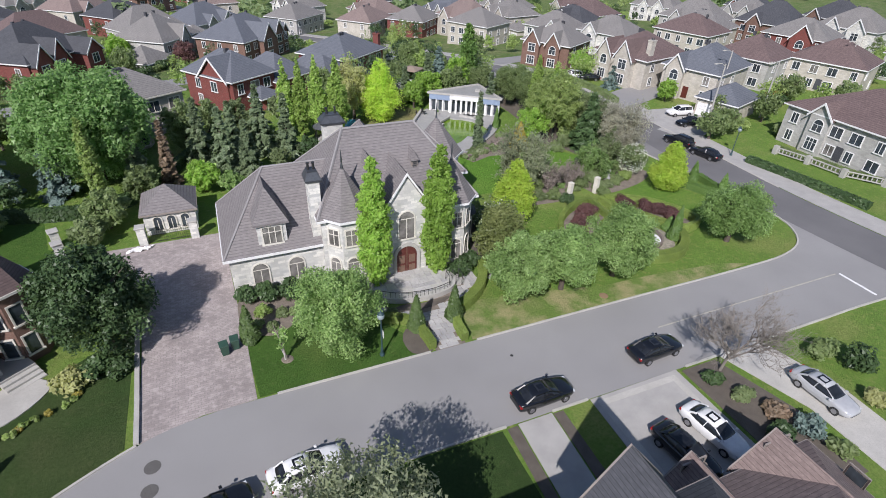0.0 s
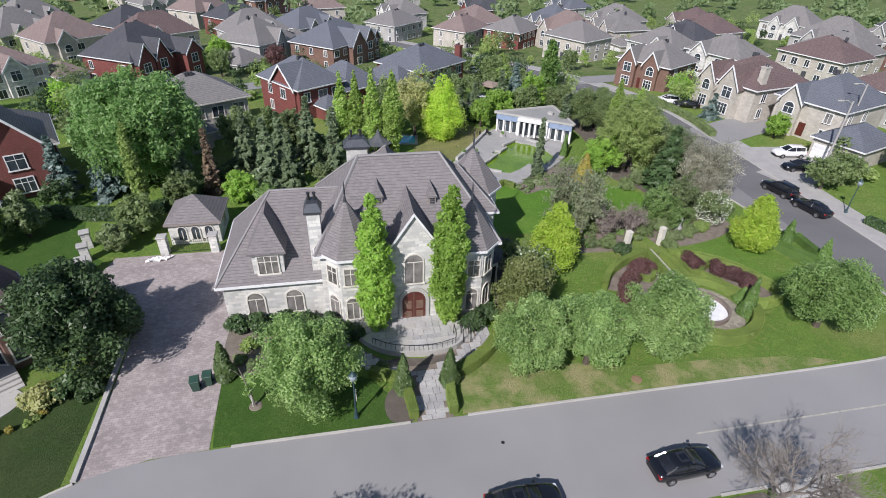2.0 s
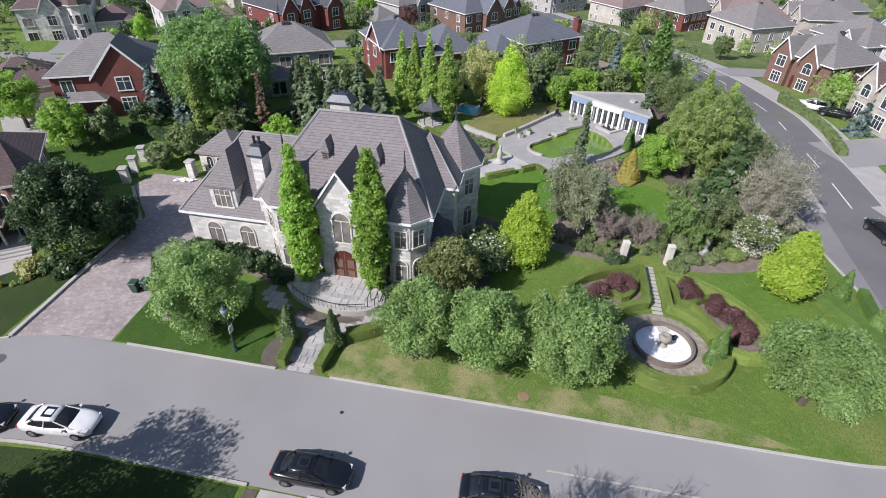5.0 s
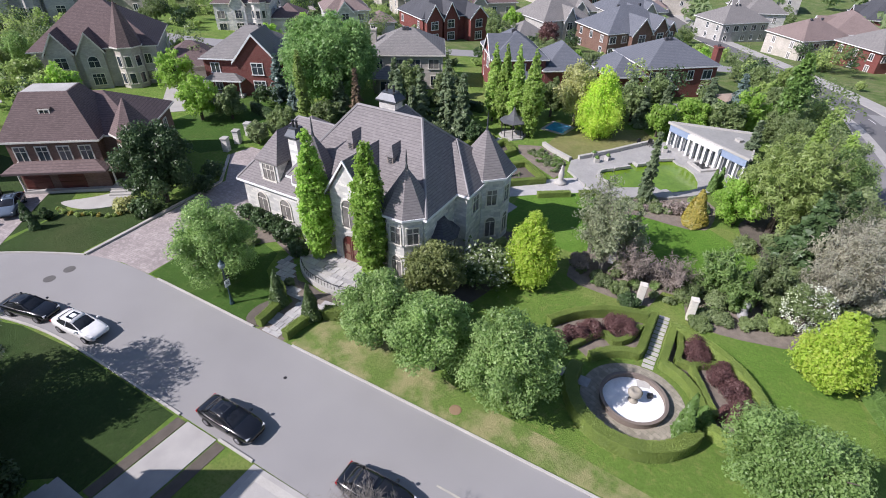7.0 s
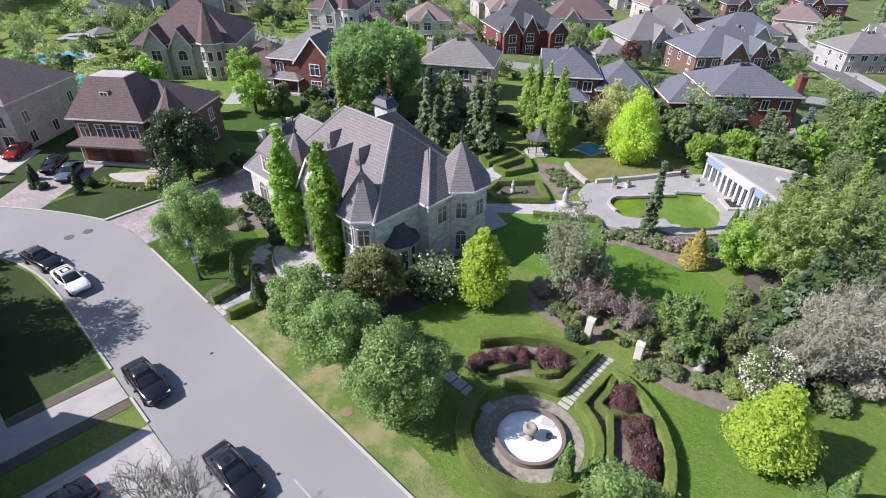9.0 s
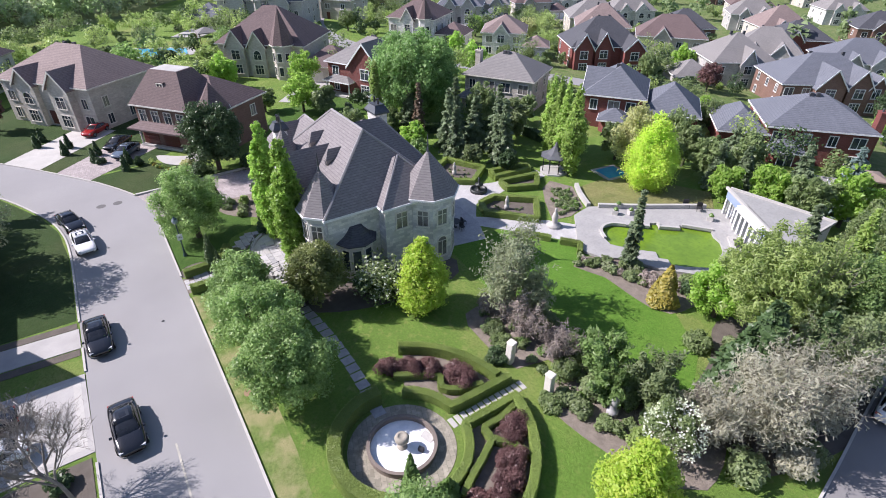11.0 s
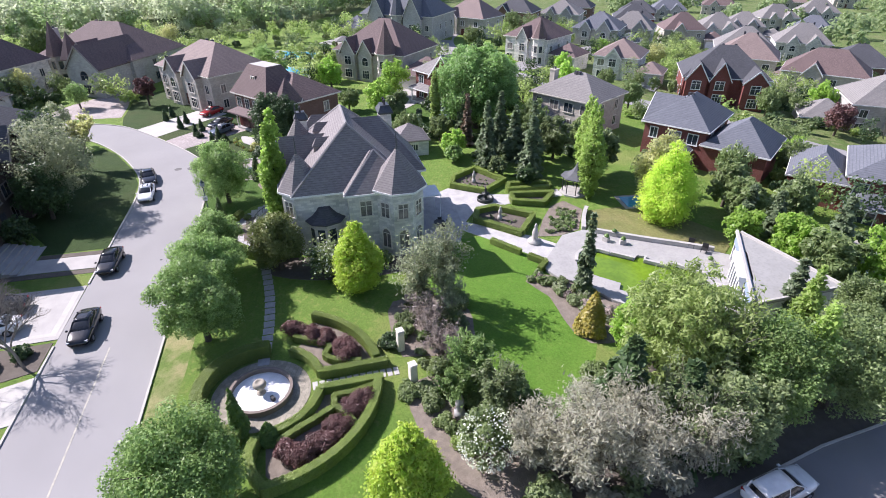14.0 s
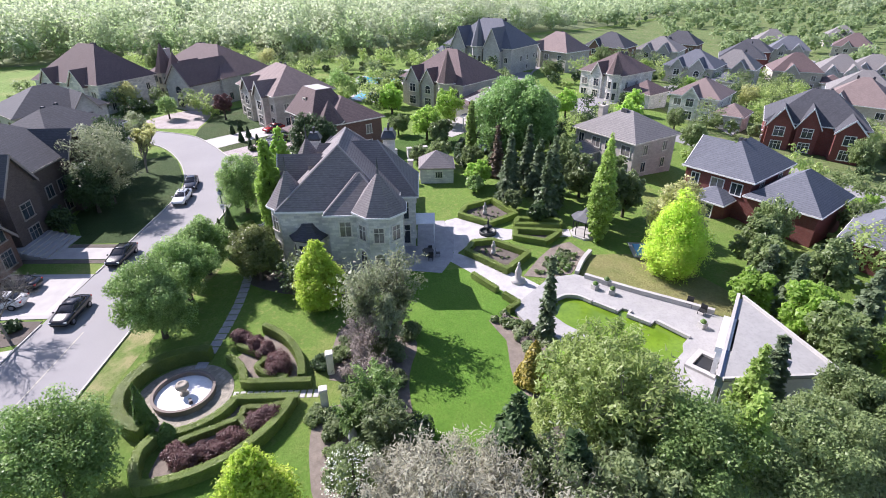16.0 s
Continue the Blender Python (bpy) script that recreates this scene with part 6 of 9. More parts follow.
# lamps
def street_lamp(x, y, rz, sign=False):
    ob = thing("street_lamp", pose(x, y, gz(y), 0, 0, rz), "dark teal metal post lamp with globe head on the lawn", "street lamp", "post lamps")
    teal = bpy.data.materials.get("teal_metal") or plain("teal_metal", (0.035, 0.075, 0.085), (0.025, 0.05, 0.06), 0.5)
    bm = bmesh.new()
    lathe(bm, [(0.2, -0.05), (0.2, 0.12), (0.13, 0.3), (0.1, 0.75), (0.065, 0.9), (0.05, 3.6), (0.09, 3.68)], 10)
    part("post", bm, teal, ob)
    bm = bmesh.new()
    lathe(bm, [(0.1, 3.68), (0.24, 3.8), (0.29, 4.0), (0.24, 4.2), (0.1, 4.3)], 14)
    part("globe", bm, plain("frosted_globe", (0.30, 0.36, 0.38), (0.25, 0.3, 0.32), 0.3) if "frosted_globe" not in bpy.data.materials else bpy.data.materials["frosted_globe"], ob, "frosted bluish globe", smooth=True)
    bm = bmesh.new()
    lathe(bm, [(0.26, 4.2), (0.12, 4.34), (0.04, 4.5)], 12)
    part("cap", bm, teal, ob)
    if sign:
        bm = bmesh.new()
        box(bm, -0.25, 0.25, -0.03, 0.0, 1.9, 2.55)
        sg = part("speed_sign", bm, WHITE, ob, "white speed limit sign", pose(0, -0.09, 0))
        curve = bpy.data.curves.new("sign_text", "FONT")
        curve.body, curve.size, curve.align_x, curve.extrude = "40", 0.34, "CENTER", 0.003
        tx = new("sign_text", curve)
        tx.data.materials.append(BLACK)
        tx.parent = sg
        tx.matrix_basis = pose(0, -0.036, 2.12, 90, 0, 0)
    return ob


street_lamp(8.15, 29.2, 90, True)
street_lamp(68.6, 50.5, 0)
sapling = thing("sapling", pose(1.2, 31.35, 0), "thin leaning sapling trunk in a round soil patch", "tree")
bm = bmesh.new()
tube(bm, [(0, 0, -0.1), (-0.18, 0.1, 1.3), (-0.42, 0.22, 2.6), (-0.62, 0.3, 3.6)], [0.07, 0.055, 0.045, 0.02], 7)
for k, (dx, dy, z) in enumerate(((0.5, 0.2, 3.3), (-0.7, 0.3, 3.2), (0.2, -0.5, 3.5))):
    tube(bm, [(-0.42, 0.22, 2.6), (-0.42 + dx * 0.5, 0.22 + dy * 0.5, 3.0), (-0.42 + dx, 0.22 + dy, z)], [0.03, 0.02, 0.008], 5)
part("trunk", bm, TWIG, sapling)
bm = bmesh.new()
lathe(bm, [(0.48, 0.0), (0.42, 0.05), (0.1, 0.09)], 14)
part("soil_ring", bm, MULCH, sapling, "round patch of dry soil")

# ================= fountain garden =================
FX, FY = 39.65, 36.15
patch("fountain_ring", poly(40, 3.55, FX, FY), 0.03, pavers("ring_stones", (0.34, 0.31, 0.25), (0.24, 0.22, 0.17), (0.15, 0.15, 0.10), 0.5, 0.35, 20), "worn circular stone paving round the fountain basin", "paving")
FOUNT = thing("fountain", pose(FX, FY, 0), "dry round fountain with white basin floor and central urn", "fountain")
bm = bmesh.new()
lathe(bm, [(2.25, 0.0), (2.25, 0.42), (2.3, 0.46), (2.3, 0.53), (2.08, 0.53), (2.08, 0.15)], 48, cap=False)
part("rim", bm, plain("dark_rim", (0.22, 0.18, 0.15), (0.16, 0.13, 0.11), 0.8), FOUNT, "brown stone rim", smooth=False)
bm = bmesh.new()
lathe(bm, [(2.1, 0.05), (2.1, 0.16), (0.05, 0.18)], 48)
part("basin", bm, plain("white_basin", (0.82, 0.82, 0.81), (0.72, 0.73, 0.74), 0.6, 0.8, 3.0, 0.05), FOUNT, "white painted basin floor")
bm = bmesh.new()
lathe(bm, [(0.36, 0.15), (0.31, 0.26), (0.15, 0.34), (0.13, 0.5), (0.29, 0.62), (0.46, 0.84), (0.49, 1.03), (0.41, 1.18), (0.25, 1.24), (0.21, 1.18), (0.05, 1.16)], 22)
part("urn", bm, plain("weathered_stone", (0.36, 0.33, 0.27), (0.27, 0.245, 0.2), 0.85, 2.0, 12.0, 0.4), FOUNT, "weathered stone urn", smooth=True)
bm = bmesh.new()
box(bm, -0.18, 0.18, -0.12, 0.12, 0, 0.3)
part("pump", bm, BLACK, FOUNT, "small black pump box", pose(0.95, 0.85, 0.17, 0, 0, 30))
bm = bmesh.new()
box(bm, -0.45, 0.45, -0.3, 0.3, 0, 0.04)
part("cover_plate", bm, PALE, FOUNT, "grey plate leaning in the basin", pose(0.3, 1.75, 0.18, 12, 0, 20))

def arc(r, a0, a1, step=6, cx=FX, cy=FY):
    n = max(2, int(abs(a1 - a0) / step))
    return [(cx + r * math.cos(radians(a0 + (a1 - a0) * i / n)), cy + r * math.sin(radians(a0 + (a1 - a0) * i / n))) for i in range(n + 1)]

LOW = "low clipped boxwood hedge in the fountain parterre"
hedge(101, arc(4.3, 172, 345), 0.85, 1.15, BOXWOOD, "curved clipped hedge round the fountain")
hedge(102, [(39.0, 45.6)] + [(39.0, 45.0 - 0.5 * i) for i in range(9)] + arc(4.35, 100, 150), 0.55, 0.75, BOXWOOD, LOW)
hedge(103, [(40.7, 45.0 - 0.5 * i) for i in range(9)] + arc(4.35, 76, 2), 0.55, 0.75, BOXWOOD, LOW)
hedge(104, arc(8.55, 81, 3) + [(47.0, 35.9), (45.6, 35.6), (44.3, 36.0)], 0.55, 0.95, BOXWOOD, "outer arc of clipped boxwood hedge")
hedge(105, arc(8.75, 97, 152), 0.55, 0.95, BOXWOOD, "outer arc of clipped boxwood hedge")
hedge(106, resample([(41.2, 44.3), (41.6, 42.6), (41.6, 41.3), (42.5, 41.2), (43.3, 41.9), (44.4, 42.4), (45.2, 42.6)], 0.5), 0.4, 0.6, BOXWOOD, "inner wavy boxwood hedge of the parterre")
hedge(107, resample([(42.6, 41.2), (43.3, 40.0), (44.0, 38.6), (44.8, 37.4)], 0.5), 0.4, 0.6, BOXWOOD, "inner wavy boxwood hedge of the parterre")
hedge(108, resample([(38.4, 43.6), (37.9, 41.8), (37.0, 40.9), (36.2, 41.4), (35.4, 40.8), (34.8, 39.6), (34.2, 38.6)], 0.5), 0.4, 0.6, BOXWOOD, "inner wavy boxwood hedge of the parterre")
bed_e = arc(4.5, 74, 5) + [(46.8, 36.6)] + arc(8.3, 8, 80)
patch("parterre_bed", bed_e, 0.02, MULCH, "grey mulched bed inside the parterre hedges", "flower bed")
patch("parterre_bed", arc(4.5, 148, 101) + arc(8.5, 98, 150), 0.02, MULCH, "grey mulched bed inside the parterre hedges", "flower bed")
BARB = "dense dark purple barberry bush in the parterre"
for s, (x, y, r, st, tn) in enumerate(((42.7, 42.9, 0.95, 1.3, 120), (44.7, 41.2, 0.9, 1.2, 110), (45.6, 40.1, 0.85, 1.2, 100), (46.2, 38.9, 0.85, 1.2, 100), (45.6, 37.8, 0.7, 1.0, 0), (33.4, 38.6, 0.8, 1.1, 60), (34.2, 40.0, 0.85, 1.2, 50), (35.0, 41.2, 0.85, 1.2, 40), (36.9, 42.6, 1.05, 1.35, 20))):
    shrub(110 + s, x, y, r * 1.25, 1.4, PURPLE, BARB, 9000, 0.066, 40, "barberry_bush", st, tn)
# slab steps
path = thing("garden_path", pose(0, 0, 0), "straight path of pale square slabs set in grass", "path", kind="structure")
bm = bmesh.new()
box(bm, -0.42, 0.42, -0.19, 0.19, -0.05, 0.04)
bmesh.ops.bevel(bm, geom=bm.edges[:], offset=0.015, segments=1, affect="EDGES")
slab_me = mesh_of("slab", bm, PALE)
rs = random.Random(8)
for i in range(13):
    part("slab", slab_me, None, path, "", pose(39.85 + rs.uniform(-0.03, 0.03), 40.0 + 0.51 * i, 0.0, 0, 0, rs.uniform(-2, 2)))
# long stone walk to the house
walk2 = thing("stone_walk", pose(0, 0, 0), "narrow shaded walk of grey stone slabs", "path", kind="structure")
bm = bmesh.new()
box(bm, -0.4, 0.4, -0.45, 0.45, -0.05, 0.035)
slab2 = mesh_of("slab", bm, FLAG2)
for i in range(17):
    s = i / 16
    part("slab", slab2, None, walk2, "", pose(36.2 - 15.2 * s, 36.2 + 0.9 * math.sin(s * 3.1) * 0.6 - 0.4 * s, 0.0, 0, 0, rs.uniform(-5, 5)))
for s, (x, y, h) in enumerate(((43.0, 34.9, 4.2), (44.0, 36.8, 1.6), (55.2, 44.8, 3.4), (56.6, 41.2, 3.0))):
    cone_shrub(130 + s, x, y, 0.8 if s else 0.7, h, CEDAR, "upright clipped cedar at the garden's edge", 2200, 0.15)
hedge(134, resample([(53.6, 45.4), (54.6, 43.0), (55.6, 41.0), (56.0, 38.6)], 0.6), 1.0, 0.9, CEDAR, "low cedar hedge along the corner lawn")
hedge(135, resample([(57.6, 46.0), (57.2, 42.5), (57.2, 38.5)], 0.6), 0.7, 0.8, CEDAR, "low cedar hedge beside the cross street")

# ================= mixed border between the lawns =================
patch("shrub_border", [(31.0, 47.4), (34.0, 46.6), (36.6, 46.6), (38.4, 46.9), (39.0, 49.6), (40.8, 49.6), (41.4, 46.8), (44.0, 46.4), (47.0, 46.9), (49.8, 47.8), (52.4, 50.0), (50.6, 54.6), (46.0, 55.4), (42.4, 53.6), (38, 53.2), (34, 53.8), (31.2, 52.0)], 0.025, MULCH, "grey mulched shrub border between the two lawns", "flower bed", smooth_line=True)
patch("thicket_ground", [(47.4, 55.8), (50.8, 54.2), (53.4, 53.0), (55.6, 60.0), (56.2, 70.0), (56.4, 84.0), (52.0, 96.0), (45.4, 92.0), (46.0, 80.0), (45.2, 70.0), (43.6, 64.6), (46.0, 60.0)], 0.02, SOIL, "dark leaf-strewn ground under the thicket", "ground", smooth_line=True)
for s, (x, y) in enumerate(((37.5, 46.9), (41.6, 47.1))):
    ob = thing("stone_pillar", pose(x, y, 0, 0, 2 - 3 * s, 12), "pale weathered stone pillar beside the path", "pillar", "garden pillars")
    bm = bmesh.new()
    box(bm, -0.29, 0.29, -0.27, 0.27, -0.1, 2.0)
    bmesh.ops.bevel(bm, geom=bm.edges[:], offset=0.05, segments=2, affect="EDGES")
    part("shaft", bm, CREAM, ob)
    bm = bmesh.new()
    box(bm, -0.32, 0.32, -0.30, 0.30, 2.0, 2.12)
    bmesh.ops.bevel(bm, geom=bm.edges[:], offset=0.04, segments=2, affect="EDGES")
    part("cap", bm, CREAM, ob)
ob = thing("stone_post", pose(33.9, 51.6, 0), "tall slim white stone post behind the shrubs", "pillar")
bm = bmesh.new()
box(bm, -0.28, 0.28, -0.28, 0.28, -0.1, 2.9)
box(bm, -0.4, 0.4, -0.4, 0.4, 2.9, 3.05)
part("shaft", bm, WHITE, ob)
bm = bmesh.new()
lathe(bm, [(0.4, -0.05), (0.4, 0.5), (0.3, 0.55), (0.24, 0.8), (0.34, 1.2), (0.28, 1.6), (0.15, 1.8), (0.18, 1.95), (0.1, 2.1)], 12, 45.3, 49.6)
solid("garden_statue", bm, FLAG2, "grey draped garden statue on a plinth", "statue", smooth=True)
BORDER = [(34.2, 48.0, 0.9, 0.8, SAGE), (35.6, 47.6, 0.9, 0.9, MID), (36.8, 46.2, 0.9, 1.0, DEEP), (42.6, 47.9, 1.1, 0.9, SAGE), (44.0, 48.0, 1.0, 0.8, SAGE), (46.2, 48.4, 1.0, 0.8, MID), (42.4, 46.6, 0.9, 0.8, MID), (48.0, 49.4, 0.9, 1.1, SPRING), (35.0, 50.5, 1.2, 1.5, MID), (42.0, 51.5, 1.4, 2.2, MID), (44.2, 52.0, 1.3, 2.4, MID), (41.0, 49.6, 1.1, 1.6, MID), (46.0, 53.4, 1.4, 2.4, DEEP), (39.2, 52.2, 0.9, 1.2, SAGE), (33.0, 53.2, 1.0, 1.3, SAGE), (31.6, 49.4, 1.0, 1.6, PINK), (36.0, 51.6, 1.2, 1.9, SAGE), (38.0, 51.0, 1.0, 1.6, PINK), (40.2, 51.4, 1.1, 1.8, MID), (43.2, 49.8, 1.0, 1.5, SAGE), (45.0, 51.0, 1.2, 2.0, SAGE), (47.4, 51.2, 1.1, 1.8, MID), (48.6, 53.4, 1.3, 2.2, SAGE), (44.4, 54.0, 1.1, 1.8, DEEP)]
for s, (x, y, r, h, lf) in enumerate(BORDER):
    shrub(140 + s, x, y, r * 1.15, h * 1.1, lf, "rounded shrub in the mulched border", 2600, 0.12)


# ================= pool terrace =================
def ring_sheet(outer, inner, z0, z1):
    """A flat slab with a hole through it."""
    bm = bmesh.new()
    loops = []
    for pts in (outer, inner):
        vs = [bm.verts.new((x, y, z1)) for x, y in pts]
        loops.append(vs)
        for i in range(len(vs)):
            bm.edges.new((vs[i], vs[(i + 1) % len(vs)]))
    bmesh.ops.triangle_fill(bm, use_beauty=True, use_dissolve=False, edges=bm.edges[:])
    for vs in loops:
        lo = [bm.verts.new((v.co.x, v.co.y, z0)) for v in vs]
        for i in range(len(vs)):
            j = (i + 1) % len(vs)
            bm.faces.new((vs[i], vs[j], lo[j], lo[i]))
    return bm


POOL = [(29.4, 66.6), (28.2, 67.3), (27.6, 68.4), (27.8, 69.6), (28.8, 70.6), (30.5, 72.5), (29.9, 73.2), (30.4, 73.9), (31.1, 73.2), (32.6, 74.9), (32.0, 75.5), (34.6, 77.4), (35.4, 76.6), (36.4, 76.2), (37.6, 74.9), (38.4, 72.8), (38.6, 70.8), (37.4, 69.2), (36.3, 68.3), (35.5, 68.8), (34.9, 68.2), (34.0, 68.9), (32.3, 67.3), (30.5, 66.2)]
DECK = [(29.9, 63.0), (28.4, 63.6), (26.0, 65.8), (24.0, 67.6), (23.5, 70.4), (25.0, 72.8), (27.0, 75.2), (30.4, 80.6), (32.6, 82.8), (42.6, 75.6), (41.4, 72.6), (40.2, 70.8), (38.4, 68.7), (36.2, 66.8), (33.2, 65.5), (31.6, 63.6)]
solid("pool_deck", ring_sheet(DECK, POOL, -0.2, 0.28), plain("white_deck", (0.38, 0.372, 0.355), (0.30, 0.295, 0.285), 0.75, 0.5, 5.0, 0.06), "pale sun-bleached stone deck round the pool", "pool deck", "structure")
patch("pool_water", [(35.0 + (x - 33) * 1.02 - 2, 72 + (y - 72) * 1.02) for x, y in POOL], 0.04, WATER, "still pool water bright green with algae", "water")
bm = bmesh.new()
line = resample([(29.4, 66.6), (28.2, 67.3), (27.6, 68.4), (27.8, 69.6), (28.8, 70.6)], 0.4)
kerb_bar(bm, line, 0.3, 0.2, 0.5)
kerb_bar(bm, [(28.9, 70.8), (30.4, 72.4)], 0.3, 0.2, 0.5)
kerb_bar(bm, [(30.5, 73.8), (31.1, 73.3), (32.5, 74.8)], 0.3, 0.2, 0.5)
kerb_bar(bm, [(32.2, 75.6), (34.7, 77.5)], 0.3, 0.2, 0.5)
solid("pool_coping", bm, PALE, "raised grey stone coping along the pool", "coping", "structure")
bm = bmesh.new()
for a in ((24.2, 71.2, 26.0, 73.6), (26.0, 73.6, 27.4, 75.6), (27.4, 75.6, 29.2, 78.4), (29.2, 78.4, 31.2, 81.4)):
    kerb_bar(bm, [(a[0], a[1]), (a[2], a[3])], 0.4, -0.1, 0.75)
solid("deck_wall", bm, PALE, "low pale stone wall behind the pool deck", "wall", "structure")
patch("upper_lawn", [(18.9, 73.4), (23.2, 70.9), (25.8, 74.2), (29.0, 78.9), (31.6, 82.6), (29.0, 86.0), (24, 83.5), (19, 79)], 0.05, DRY, "slightly dry raised lawn above the pool deck", "lawn")
bm = bmesh.new()
kerb_bar(bm, resample([(18.6, 73.4), (20.6, 72.0), (23.3, 70.6)], 0.6), 0.45, -0.1, 0.55)
solid("retaining_wall", bm, PALE, "low pale stone retaining wall beside the lawn", "wall", "structure")
for s, (x, y, rz) in enumerate(((26.4, 71.6, 30), (27.4, 73.0, 70), (33.2, 79.3, 20), (25.6, 73.0, 50))):
    ob = thing("planter", pose(x, y, 0.28, 0, 0, rz), "pale square planter on the pool deck", "planter", "deck planters")
    bm = bmesh.new()
    box(bm, -0.3, 0.3, -0.3, 0.3, 0, 0.5)
    part("pot", bm, PALE, ob)
    bm = bmesh.new()
    lathe(bm, [(0.22, 0.48), (0.3, 0.65), (0.12, 0.85)], 8)
    part("plant", bm, CEDAR, ob)
for x, y, rz in ((29.9, 79.6, 55), (31.2, 80.2, 40)):
    ob = thing("deck_chair", pose(x, y, 0.28, 0, 0, rz), "dark folding deck chair by the pool wall", "chair", "deck chairs")
    bm = bmesh.new()
    box(bm, -0.3, 0.3, -0.3, 0.3, 0.38, 0.44)
    part("seat", bm, BLACK, ob)
    bm = bmesh.new()
    box(bm, -0.3, 0.3, 0.27, 0.33, 0.44, 0.95)
    part("backrest", bm, BLACK, ob)
    for sx in (-0.27, 0.27):
        for sy in (-0.27, 0.27):
            bm = bmesh.new()
            tube(bm, [(sx, sy, 0), (sx, sy, 0.4)], [0.025, 0.025], 5)
            part("leg", bm, BLACK, ob)
# sunken spa
bm = bmesh.new()
box(bm, -1.3, 1.3, -1.1, 1.1, 0.0, 0.22)
spa = thing("spa", pose(38.2, 77.2, 0.28, 0, 0, -48), "square sunken spa with a white surround", "spa")
part("surround", ring_sheet([(-1.4, -1.2), (1.4, -1.2), (1.4, 1.2), (-1.4, 1.2)], [(-0.95, -0.75), (0.95, -0.75), (0.95, 0.75), (-0.95, 0.75)], 0.0, 0.24), PALE, spa)
bm.free()
bm = bmesh.new()
box(bm, -0.95, 0.95, -0.75, 0.75, 0.0, 0.05)
part("cover", bm, BLACK, spa, "black cover")

# pool house: triangular, flat roof
PH = thing("pool_house", pose(0, 0, 0), "white flat-roofed pool house with glazed columned front", "pool house")
PA, PB, PC = Vector((33.1, 82.4)), Vector((42.8, 84.0)), Vector((42.9, 75.6))
dirn = (PC - PA).normalized()
out = Vector((dirn.y, -dirn.x))
front = (PC - PA).length


def on_front(s, o, z):
    p = PA + dirn * s + out * o
    return (p.x, p.y, z)


def front_box(bm, s0, s1, o0, o1, z0, z1):
    v = [bm.verts.new(on_front(s, o, z)) for z in (z0, z1) for s, o in ((s0, o0), (s1, o0), (s1, o1), (s0, o1))]
    for f in ((3, 2, 1, 0), (4, 5, 6, 7), (0, 1, 5, 4), (1, 2, 6, 5), (2, 3, 7, 6), (3, 0, 4, 7)):
        bm.faces.new([v[i] for i in f])


bm = bmesh.new()
prism(bm, [(PA.x, PA.y), (PC.x, PC.y), (PB.x, PB.y)], -0.3, 2.95)
part("wall", bm, WHITE, PH)
bm = bmesh.new()
c = (PA + PB + PC) / 3
prism(bm, [tuple(c + (p - c) * 1.06) for p in (PA, PC, PB)], 2.95, 3.12)
part("roof", bm, plain("roof_membrane", (0.32, 0.318, 0.305), (0.265, 0.265, 0.255), 0.8, 0.4, 4.0, 0.08), PH, "pale grey flat roof membrane")
bm = bmesh.new()
for a, b in ((PA, PB), (PB, PC)):
    p, q = c + (a - c) * 1.05, c + (b - c) * 1.05
    kerb_bar(bm, [tuple(p), tuple(q)], 0.2, 3.1, 3.35)
front_box(bm, -0.4, front + 0.3, 0.35, 0.6, 3.1, 3.38)
part("parapet", bm, PALE, PH)
BLUEF = plain("blue_grey_panel", (0.26, 0.33, 0.46), (0.22, 0.28, 0.40), 0.6, 1.0, 5.0, 0.03)
for s0, s1, o in ((0.0, 3.6, 0.5), (8.4, front, 0.5)):
    bm = bmesh.new()
    front_box(bm, s0, s1, 0.0, o, 2.2, 3.1)
    part("fascia", bm, BLUEF, PH, "blue-grey fascia panel")
    for k in range(4):
        bm = bmesh.new()
        s = s0 + 0.15 + (s1 - s0 - 0.3) * k / 3
        front_box(bm, s - 0.13, s + 0.13, 0.2, 0.46, 0.2, 2.2)
        part("column", bm, WHITE, PH)
    for k in range(3):
        bm = bmesh.new()
        a = s0 + 0.15 + (s1 - s0 - 0.3) * k / 3
        front_box(bm, a + 0.25, a + (s1 - s0 - 0.3) / 3 - 0.25, 0.01, 0.05, 0.35, 2.15)
        part("pane", bm, GLASS, PH)
bm = bmesh.new()
front_box(bm, 3.6, 8.4, -0.02, 1.1, 2.62, 3.12)
part("portico", bm, WHITE, PH)
for k in range(6):
    bm = bmesh.new()
    s = 3.8 + 4.4 * k / 5
    front_box(bm, s - 0.16, s + 0.16, 0.6, 0.95, 0.2, 2.62)
    part("column", bm, WHITE, PH)
for k in range(5):
    bm = bmesh.new()
    a = 3.8 + 4.4 * k / 5
    front_box(bm, a + 0.1, a + 0.78, 0.01, 0.05, 0.3, 2.5)
    part("pane", bm, GLASS, PH)
bm = bmesh.new()
box(bm, -0.4, 0.4, -0.3, 0.3, 0, 0.3)
box(bm, -0.45, 0.45, -0.35, 0.35, 0.3, 0.36)
part("roof_vent", bm, PALE, PH, "small pale roof vent", pose(41.2, 80.6, 3.1, 0, 0, -42))

